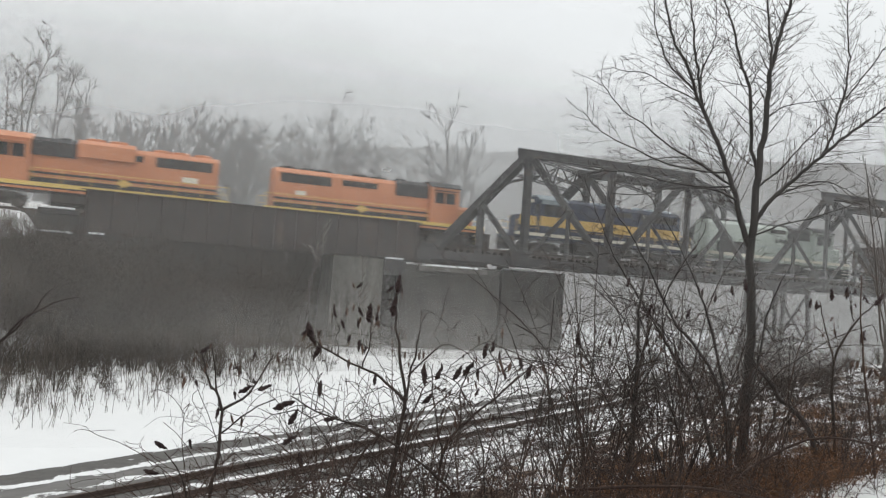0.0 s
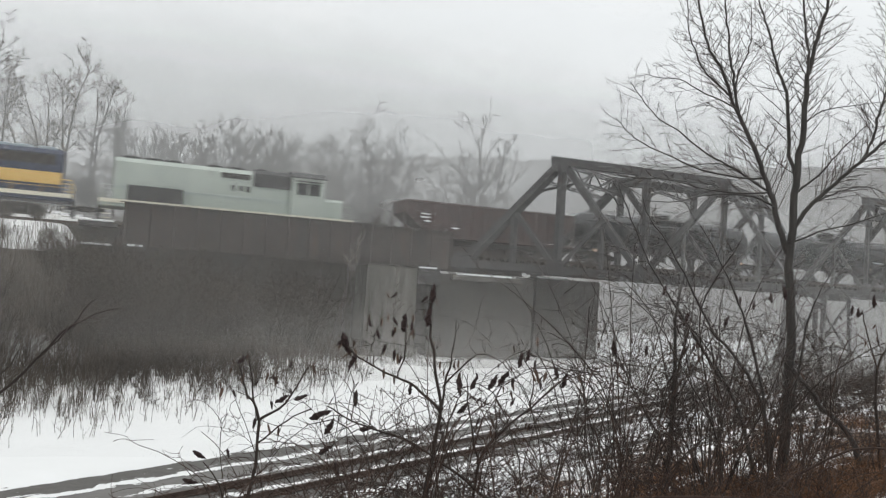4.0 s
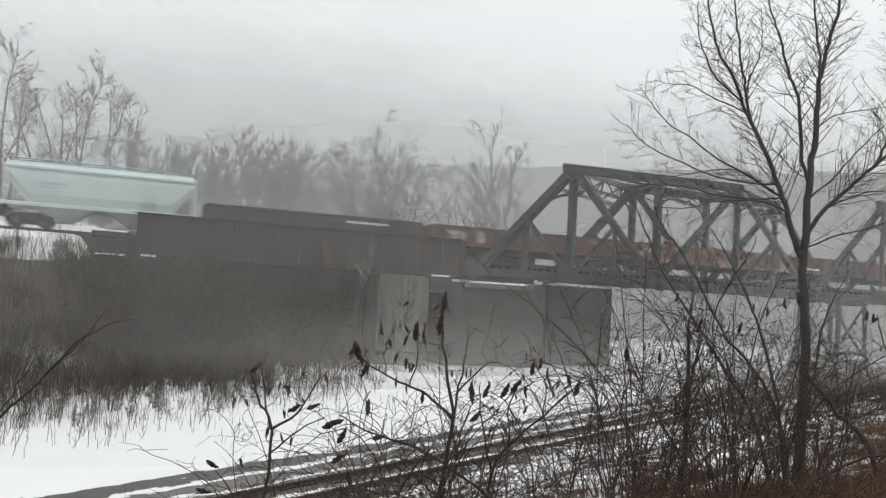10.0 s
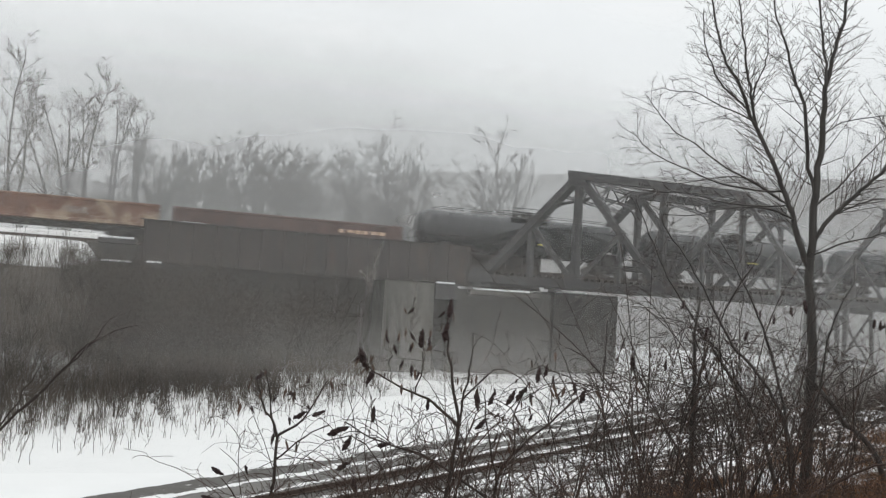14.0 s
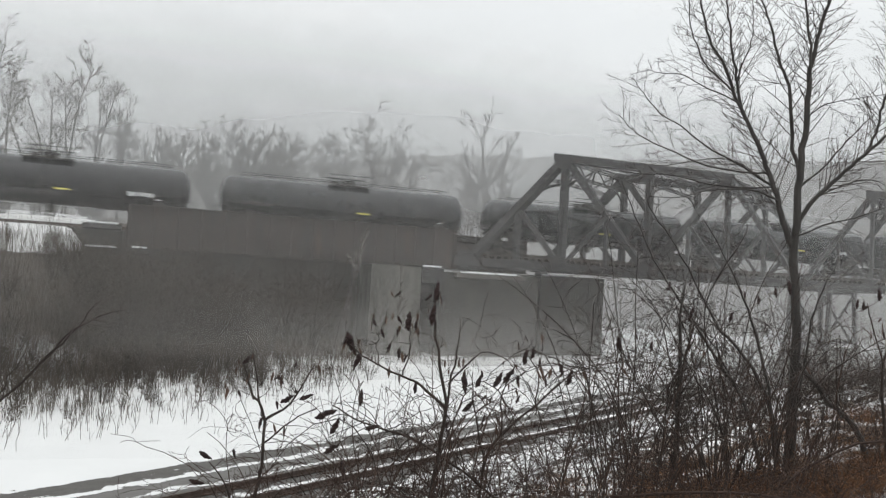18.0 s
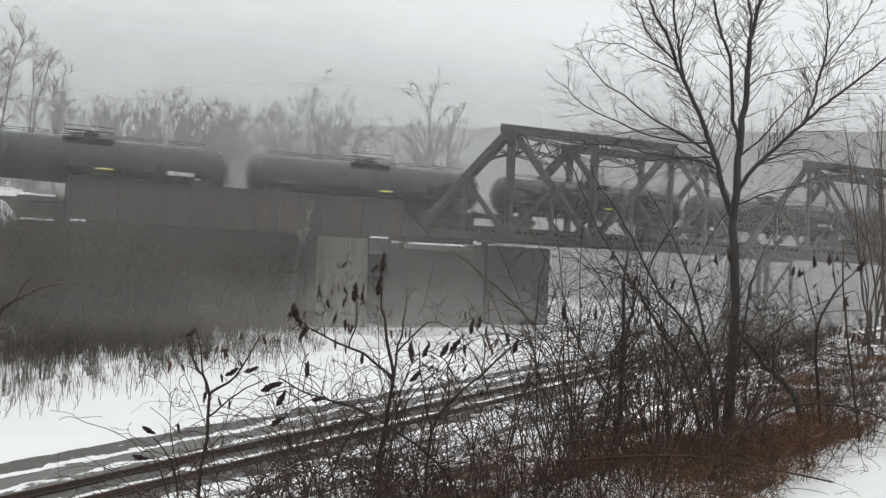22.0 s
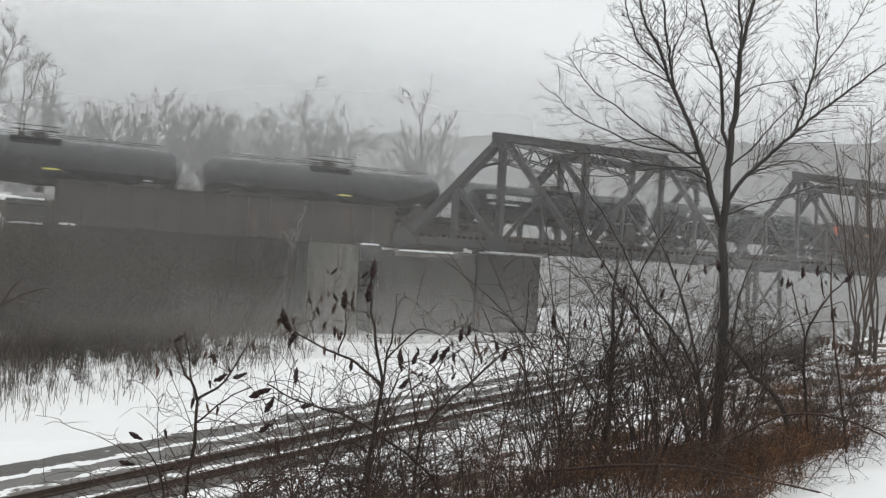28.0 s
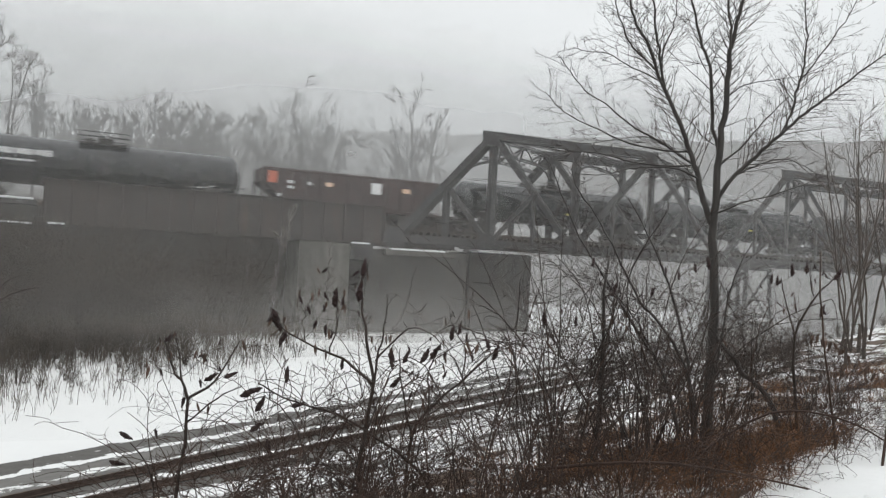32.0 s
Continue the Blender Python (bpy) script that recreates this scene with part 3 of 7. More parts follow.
# ---- the upper railway: abutment, girder span, piers, trusses ----
# all bridge things are built in the bridge's own axes: x along the line, y across (away), z over the rail top


SKEW = 1.49       # the river and the lower track cross at a slant: the far side is shifted along the line


def slant(th, seen=None):
    """Shifts the far side of a bridge thing along the line."""
    done = set()
    for ob in th.children_recursive:
        if ob.data and ob.data.name not in done:
            done.add(ob.data.name)
            for v in ob.data.vertices:
                v.co.x += SKEW * (v.co.y + 2.95)
    return th


def girder_span(s0, s1):
    th = thing("plate_girder_span", "rust-brown riveted plate girder railway span", "bridge span", at=bridge_pose(0))
    for y in (-2.75, 2.75):
        web = part("web_plate", Mesh().box(s0, s1, y - 0.02, y + 0.02, -1.25, 1.35), GIRDER, th)
        fl = Mesh()
        fl.box(s0 - 0.05, s1 + 0.05, y - 0.24, y + 0.24, 1.35, 1.40)
        part("top_flange", fl, GIRDER, th)
        part("bottom_flange", Mesh().box(s0 - 0.05, s1 + 0.05, y - 0.24, y + 0.24, -1.32, -1.25), GIRDER, th)
        k = int((s1 - s0) / 1.45)
        st = Mesh().box(-0.04, 0.04, y - 0.11, y + 0.11, -1.25, 1.35).data("stiffener", GIRDER)
        for i in range(k + 1):
            part("stiffener", st, GIRDER, th, at=pose(s0 + 0.06 + (s1 - s0 - 0.12) * i / k, 0, 0))
        rv = Mesh()
        for z in (-1.12, 1.22):
            for i in range(int((s1 - s0) / 0.3)):
                x = s0 + 0.1 + i * 0.3
                rv.box(x - 0.018, x + 0.018, y - 0.035, y + 0.035, z - 0.018, z + 0.018)
        tagged(part("rivets", rv, GIRDER, th), kind="stuff")
    k = int((s1 - s0) / 2.9)
    fb = Mesh().box(-0.12, 0.12, -2.7, 2.7, -1.15, -0.45).data("floor_beam", STEEL)
    for i in range(k + 1):
        part("floor_beam", fb, STEEL, th, at=pose(s0 + 0.2 + (s1 - s0 - 0.4) * i / k, 0, 0))
    for y in (-0.85, 0.85):
        part("stringer", Mesh().box(s0, s1, y - 0.15, y + 0.15, -1.0, -0.36), STEEL, th)
    return th


def member(m, a, b, w, t):
    """A built-up bar of width w (in the truss plane) and thickness t (across) between two nodes (x, y, z)."""
    a, b = Vector(a), Vector(b)
    d = (b - a).normalized()
    side = Vector((0, 1, 0)) if abs(d.y) < 0.9 else Vector((1, 0, 0))
    up = side.cross(d).normalized()
    side = d.cross(up).normalized()
    v = []
    for p in (a, b):
        for i, j in ((-1, -1), (1, -1), (1, 1), (-1, 1)):
            v.append(p + up * (i * w / 2) + side * (j * t / 2))
    m.add(v, [(0, 1, 2, 3), (7, 6, 5, 4), (0, 4, 5, 1), (1, 5, 6, 2), (2, 6, 7, 3), (3, 7, 4, 0)])
    return m


def laced(m, a, b, w, t, step=0.55):
    """Two channels joined by crossed lacing bars."""
    a, b = Vector(a), Vector(b)
    d = (b - a)
    ln = d.length
    d.normalize()
    side = Vector((0, 1, 0)) if abs(d.y) < 0.9 else Vector((1, 0, 0))
    up = side.cross(d).normalized()
    for q in (-1, 1):
        o = up * (q * (w / 2 - 0.035))
        member(m, a + o, b + o, 0.07, t)
    k = max(2, int(ln / step))
    for i in range(k):
        p, r = a + d * (ln * i / k), a + d * (ln * (i + 1) / k)
        o = up * (w / 2 - 0.05) * (1 if i % 2 else -1)
        member(m, p + o, r - o, 0.06, 0.02)
    return m


def truss_span(s0, span, panels=4):
    """A riveted through truss."""
    th = thing("truss_span", "dark steel through truss with laced posts and bracing", "truss bridge", "truss spans", at=bridge_pose(s0))
    p = span / panels
    zb, zt = -0.75, 7.35
    for y in (-2.95, 2.95):
        part("bottom_chord", Mesh().box(-0.3, span + 0.3, y - 0.22, y + 0.22, zb - 0.3, zb + 0.3), STEEL, th)
        part("top_chord", Mesh().box(p + 0.15, span - p - 0.15, y - 0.26, y + 0.26, zt - 0.3, zt + 0.32), STEEL, th)
        for x0, x1 in ((0, p), (span, span - p)):
            part("end_post", member(Mesh(), (x0, y, zb), (x1, y, zt), 0.46, 0.5), STEEL, th)
        # verticals
        for i in range(1, panels):
            m = Mesh()
            w = 0.36 if i in (1, panels - 1) else 0.44
            laced(m, (i * p, y, zb), (i * p, y, zt), w, 0.42)
            member(m, (i * p, y - 0.16, zb), (i * p, y - 0.16, zt), w, 0.03)
            part("vertical_post", m, STEEL, th)
        # diagonals of the inner panels, falling towards midspan
        for i in range(1, panels - 1):
            if i < panels / 2:
                m = member(Mesh(), (i * p, y - 0.1, zt), ((i + 1) * p, y - 0.1, zb), 0.46, 0.12)
                member(m, (i * p, y + 0.12, zt), ((i + 1) * p, y + 0.12, zb), 0.46, 0.12)
            else:
                m = member(Mesh(), (i * p, y - 0.1, zb), ((i + 1) * p, y - 0.1, zt), 0.46, 0.12)
                member(m, (i * p, y + 0.12, zb), ((i + 1) * p, y + 0.12, zt), 0.46, 0.12)
            part("diagonal", m, STEEL, th)
        # sub-struts in the end panels
        for q in (0, 1):
            f = (lambda x: x) if q == 0 else (lambda x: span - x)
            part("sub_strut", member(Mesh(), (f(p / 2), y, zb), (f(p / 2), y, (zb + zt) / 2), 0.3, 0.3), STEEL, th)
            part("sub_diagonal", member(Mesh(), (f(p / 2), y, (zb + zt) / 2), (f(p), y, zb), 0.32, 0.2), STEEL, th)
            part("sub_diagonal", member(Mesh(), (f(1.5 * p), y, (zb + zt) / 2), (f(p), y, zb), 0.26, 0.14), STEEL, th)
            part("sub_strut", member(Mesh(), (f(1.5 * p), y, zb), (f(1.5 * p), y, (zb + zt) / 2), 0.24, 0.2), STEEL, th)
        # gusset plates
        for i in range(panels + 1):
            for z in (zb, zt):
                if z == zt and i in (0, panels):
                    continue
                g = Mesh().side([(i * p - 0.75, z - 0.35), (i * p + 0.75, z - 0.35), (i * p + 0.75, z + 0.25), (i * p + 0.4, z + 0.75), (i * p - 0.4, z + 0.75), (i * p - 0.75, z + 0.25)] if z == zb else
                                [(i * p - 0.75, z + 0.3), (i * p - 0.75, z - 0.2), (i * p - 0.4, z - 0.8), (i * p + 0.4, z - 0.8), (i * p + 0.75, z - 0.2), (i * p + 0.75, z + 0.3)], y - 0.275, y - 0.255)
                part("gusset_plate", g, STEEL, th)
    # floor beams, stringers, top bracing
    for i in range(panels * 2 + 1):
        part("floor_beam", Mesh().box(i * p / 2 - 0.14, i * p / 2 + 0.14, -2.85, 2.85, zb - 0.25, zb + 0.28), STEEL, th)
    for y in (-0.85, 0.85):
        part("stringer", Mesh().box(0, span, y - 0.16, y + 0.16, -0.85, -0.36), STEEL, th)
    for i in range(1, panels):
        m = Mesh()
        x = i * p
        for z in (zt, zt - 1.15):
            laced(m, (x, -2.9, z), (x, 2.9, z), 0.26, 0.2)
        for k in range(6):
            y0, y1 = -2.9 + k * 5.8 / 6, -2.9 + (k + 1) * 5.8 / 6
            member(m, (x, y0, zt if k % 2 else zt - 1.15), (x, y1, zt - 1.15 if k % 2 else zt), 0.09, 0.06)
        for y, q in ((-2.9, 1), (2.9, -1)):
            # curved knee braces below the sway frame
            pts = [(x, y + q * 1.9 * (1 - math.cos(a)), zt - 1.15 - 1.5 * (1 - math.sin(a))) for a in (0.0, 0.4, 0.8, 1.2, 1.57)]
            for a, b in zip(pts, pts[1:]):
                member(m, a, b, 0.14, 0.1)
        part("sway_frame", m, STEEL, th)
    for i in range(1, panels - 1):
        for q in (1, -1):
            part("lateral_brace", laced(Mesh(), (i * p, -2.9 * q, zt - 0.05), ((i + 1) * p, 2.9 * q, zt - 0.05), 0.2, 0.12), STEEL, th)
    # portals in the plane of the end posts
    for x0, x1 in ((0, p), (span, span - p)):
        m = Mesh()
        for w in (0.98, 0.80):
            laced(m, (x0 + (x1 - x0) * w, -2.9, zb + (zt - zb) * w), (x0 + (x1 - x0) * w, 2.9, zb + (zt - zb) * w), 0.26, 0.2)
        for k in range(6):
            w0, w1 = (0.98, 0.80) if k % 2 else (0.80, 0.98)
            y0, y1 = -2.9 + k * 5.8 / 6, -2.9 + (k + 1) * 5.8 / 6
            member(m, (x0 + (x1 - x0) * w0, y0, zb + (zt - zb) * w0), (x0 + (x1 - x0) * w1, y1, zb + (zt - zb) * w1), 0.1, 0.06)
        for y, q in ((-2.9, 1), (2.9, -1)):
            pts = []
            for a in (0.0, 0.4, 0.8, 1.2, 1.57):
                w = 0.80 - 0.2 * (1 - math.sin(a))
                pts.append((x0 + (x1 - x0) * w, y + q * 2.1 * (1 - math.cos(a)), zb + (zt - zb) * w))
            for a, b in zip(pts, pts[1:]):
                member(m, a, b, 0.16, 0.12)
        part("portal_frame", m, STEEL, th)
    for x in (0.0, span):
        for y in (-2.95, 2.95):
            part("bearing_shoe", Mesh().side([(x - 0.45, zb - 0.62), (x + 0.45, zb - 0.62), (x + 0.2, zb - 0.3), (x - 0.2, zb - 0.3)], y - 0.3, y + 0.3), STEEL, th)
    return th


slant(girder_span(-0.6, 21.2))
for i in range(3):
    slant(truss_span(22.5 + 30.0 * i, 29.6))


def masonry(name, label, x0, x1, y0, y1, z0, z1, batter, mat, ledge=0.25, at=None):
    """A concrete block of a pier with battered sides, a coping that stands proud and form-board lines."""
    th = thing(name, label, "bridge pier", at=at or bridge_pose(0))
    b = batter
    m = Mesh()
    v = [(x0 - b, y0 - b, z0), (x1 + b, y0 - b, z0), (x1 + b, y1 + b, z0), (x0 - b, y1 + b, z0), (x0, y0, z1), (x1, y0, z1), (x1, y1, z1), (x0, y1, z1)]
    m.add(v, [(3, 2, 1, 0), (4, 5, 6, 7), (0, 1, 5, 4), (1, 2, 6, 5), (2, 3, 7, 6), (3, 0, 4, 7)])
    part("shaft", m, mat, th)
    if ledge:
        part("coping", Mesh().box(x0 - ledge, x1 + ledge, y0 - ledge, y1 + ledge, z1, z1 + 0.42, 0.05), mat, th)
    return th


low = -RAIL_Z - 1.0
abut = slant(masonry("abutment", "dark stained concrete abutment under the girder's end", -6.5, -0.75, -2.9, 3.6, low, -0.32, 0.1, DARK_CONCRETE, 0))
part("backwall", Mesh().box(-3.0, -0.75, -3.3, -2.3, -0.3, 0.02, 0.03), STEEL, abut)
part("wing_ledge", Mesh().box(-2.8, -0.85, -4.0, -2.9, -1.8, -1.45, 0.03), STEEL, abut)
part("bearing_seat", Mesh().box(-0.2, 1.0, -3.75, -2.3, -1.75, -1.36, 0.03), STEEL, abut)
pier = masonry("pier", "pale streaked concrete pier end below the girder", 15.4, 19.0, -3.0, 0.2, low, -1.4, 0.06, CONCRETE, 0)
pier2 = masonry("pier", "broad stained concrete pier carrying girder and truss bearings", 19.2, 22.4, -2.2, 3.6, low, -2.2, 0.06, DARK_CONCRETE, 0)
slant(pier2)
pb = thing("pier_block", "stained concrete bearing blocks with ledges under the trusses", "bridge pier", at=bridge_pose(0))
part("block", Mesh().box(20.4, 28.2, -2.6, 2.0, low, -1.62), DARK_CONCRETE, pb)
part("corbel", Mesh().box(19.0, 20.6, -3.2, 1.0, -2.5, -1.36, 0.04), STEEL, pb)
part("ledge", Mesh().box(21.6, 27.0, -3.2, 1.0, -2.0, -1.62, 0.04), CONCRETE, pb)
part("block", Mesh().box(31.0, 36.8, 2.4, 6.4, low, -1.3), DARK_CONCRETE, pb)
snow_ledge = thing("snow_on_ledge", "thin strips of snow on the bridge's concrete ledges", "snow", kind="stuff", at=bridge_pose(0))
sm = Mesh()
for a, b, y, z in ((19.1, 20.4, -3.18, -1.36), (22.0, 24.2, -3.18, -1.62), (24.3, 26.2, -3.18, -1.62), (31.1, 33.9, 2.42, -1.3), (-2.8, -0.95, -3.28, 0.02), (-2.7, -0.95, -3.98, -1.45), (-0.1, 0.8, -3.72, -1.36)):
    sm.box(a, b, y, y + 0.45, z, z + 0.11, 0.03)
part("snow_strip", sm, SNOW_M, snow_ledge)


def steel_bent(s, wide):
    """A braced steel bent on a concrete footing between two trusses."""
    th = thing("bent", "grey braced steel bent on a concrete footing", "bridge bent", "bents", at=bridge_pose(s))
    zt, zb = -1.35, -6.3
    for x in (-wide / 2, wide / 2):
        for y in (-2.9, 2.9):
            part("leg", laced(member(Mesh(), (x * 1.06, y * 1.15 - 0.15, zb), (x, y - 0.15, zt), 0.42, 0.04), (x * 1.06, y * 1.15, zb), (x, y, zt), 0.44, 0.36), STEEL, th)
    for y in (-2.9, 2.9):
        part("cap_beam", Mesh().box(-wide / 2 - 0.3, wide / 2 + 0.3, y - 0.25, y + 0.25, zt, zt + 0.3), STEEL, th)
        part("cross_brace", member(Mesh(), (-wide / 2, y, zt), (wide / 2 * 1.06, y * 1.15, zb), 0.3, 0.1), STEEL, th)
        part("cross_brace", member(Mesh(), (wide / 2, y, zt), (-wide / 2 * 1.06, y * 1.15, zb), 0.3, 0.1), STEEL, th)
        part("strut", member(Mesh(), (-wide / 2, y * 1.12, zb + 0.5), (wide / 2, y * 1.12, zb + 0.5), 0.3, 0.12), STEEL, th)
    for y in (-3.3, 3.3):
        part("footing", Mesh().box(-wide / 2 - 0.5, wide / 2 + 0.5, y - 0.7, y + 0.7, low, zb, 0.08), CONCRETE, th)
    return slant(th)


for s_ in (53.4, 83.4):
    steel_bent(s_, 4.0)
slant(masonry("abutment", "concrete abutment at the far end of the bridge", 112.0, 116.0, -4.2, 4.2, low, -1.6, 0.2, DARK_CONCRETE, 0.15))
far_bank = Mesh().side([(117.0, low), (620, low), (620, -0.55), (123.2, -0.55), (120.0, -1.7)], -5.5, 5.5)
fb_ = part("railway_embankment", far_bank, GROUND, None, "snowy railway embankment beyond the bridge", at=bridge_pose(0))
tagged(fb_, category="embankment", kind="structure")

# rails, ties and ballast of the upper line
upper = thing("railway_track", "bridge track with dark timber ties and steel rails", "railway track", kind="structure", at=bridge_pose(0))


def rail_profile(y):
    return [(y - 0.07, -0.17), (y + 0.07, -0.17), (y + 0.07, -0.15), (y + 0.012, -0.135), (y + 0.012, -0.045), (y + 0.036, -0.03), (y + 0.036, 0.0), (y - 0.036, 0.0), (y - 0.036, -0.03), (y - 0.012, -0.045), (y - 0.012, -0.135), (y - 0.07, -0.15)]


for y in (-0.7525, 0.7525):
    part("rail", Mesh().extrude(rail_profile(y), -480, 600), RAIL, upper)
tie_mesh = Mesh().box(-0.12, 0.12, -1.5, 1.5, -0.36, -0.175).data("tie", TIE)
for i in range(150):
    part("tie", tie_mesh, TIE, upper, at=pose(-14.0 + i * 0.56, 0, 0, 0, 0, rnd.uniform(-0.6, 0.6)))
rest = Mesh()
for i in range(560):
    for x in (-14.56 - i * 0.8, 70.2 + i * 0.9):
        rest.box(x - 0.12, x + 0.12, -1.35, 1.35, -0.36, -0.175)
tagged(part("ties", rest, TIE, upper), kind="stuff")
part("ballast", Mesh().extrude([(-2.6, -0.52), (2.6, -0.52), (1.8, -0.26), (-1.8, -0.26)], -480, -1.2), material("ballast_stone", (0.12, 0.115, 0.11), (0.3, 0.29, 0.28), 0.95, 0, 9.0, bump=0.8), upper)
for y in (-2.15, 2.15):
    part("guard_timber", Mesh().box(-0.5, 112, y - 0.1, y + 0.1, -0.175, 0.03), TIE, upper)

# lower line: two tracks half buried in snow and gravel
lower = thing("railway_track", "lower railway track, rails half buried in snow and gravel", "railway track", kind="structure",
              at=Matrix.Translation(LOW0) @ pose(0, 0, 0.2, 0, 0, math.degrees(math.atan2(LOW.y, LOW.x))))
for u in (0.55, 2.0):
    part("rail", Mesh().extrude(rail_profile(-u), -60, 260), RAIL, lower)
low_tie = Mesh().box(-0.12, 0.12, -1.3, 1.3, -0.36, -0.225).data("low_tie", TIE)
for i in range(110):
    part("tie", low_tie, TIE, lower, at=pose(-8 + i * 0.56, -1.27, 0, 0, 0, rnd.uniform(-1, 1)))

# ---- the train: each car in its own axes, x along, -y towards the bank, z over the rail top ----


def wheel_mesh():
    m = Mesh()
    m.revolve([(-0.07, 0.30), (-0.06, 0.44), (-0.03, 0.47), (-0.025, 0.42), (0.07, 0.415), (0.07, 0.33), (0.03, 0.30), (0.05, 0.12), (-0.05, 0.12)], "y", 18)
    return m.data("wheel", WHEEL, True)


WHEEL_MESH = wheel_mesh()
FRAME_MESH = Mesh().side([(-1.35, 0.38), (-1.1, 0.38), (-0.75, 0.62), (-0.4, 0.28), (0.4, 0.28), (0.75, 0.62), (1.1, 0.38), (1.35, 0.38), (1.35, 0.66), (0.6, 0.92), (-0.6, 0.92), (-1.35, 0.66)], -0.09, 0.09).data("side_frame", UNDER)
BOLSTER_MESH = Mesh().box(-0.25, 0.25, -1.1, 1.1, 0.45, 0.85, 0.05).data("bolster", UNDER)
SPRING_MESH = Mesh().box(-0.28, 0.28, -0.1, 0.1, 0.36, 0.6, 0.03).data("spring_group", UNDER)
AXLE_MESH = Mesh().tube([(0, -0.95, 0), (0, 0.95, 0)], 0.08, 8).data("axle", WHEEL)
COUPLER_MESH = Mesh().box(-0.55, 0.35, -0.12, 0.12, 0.72, 1.0, 0.03).box(0.25, 0.6, -0.2, 0.2, 0.68, 1.04, 0.05).data("coupler", UNDER)


def truck(car, x):
    b = part("truck", BOLSTER_MESH, UNDER, car, at=pose(x, 0, 0))
    for y in (-1.02, 1.02):
        part("side_frame", FRAME_MESH, UNDER, b, at=pose(0, y, 0))
        part("spring_group", SPRING_MESH, UNDER, b, at=pose(0, y * 1.02, 0))
    for q in (-0.88, 0.88):
        part("axle", AXLE_MESH, WHEEL, b, at=pose(q, 0, 0.46))
        for y in (-0.79, 0.79):
            part("wheel", WHEEL_MESH, WHEEL, b, at=pose(q, y, 0.46, 0, 0, 0 if y < 0 else 180))


def couplers(car, half):
    part("coupler", COUPLER_MESH, UNDER, car, at=pose(half, 0, 0))
    part("coupler", COUPLER_MESH, UNDER, car, at=pose(-half, 0, 0, 0, 0, 180))


def bars(car, x, z, wide, high, n, y, mat, name="lettering"):
    """Unreadable lettering as a row of bars on the car's side; one mesh."""
    m = Mesh()
    w = wide / n
    for i in range(n):
        k = (i * 7 + n) % 3
        m.box(x + i * w, x + i * w + w * (0.72 if k else 0.5), y - 0.012, y, z + (0.0 if k != 1 else high * 0.15), z + high)
    return part(name, m, mat, car)


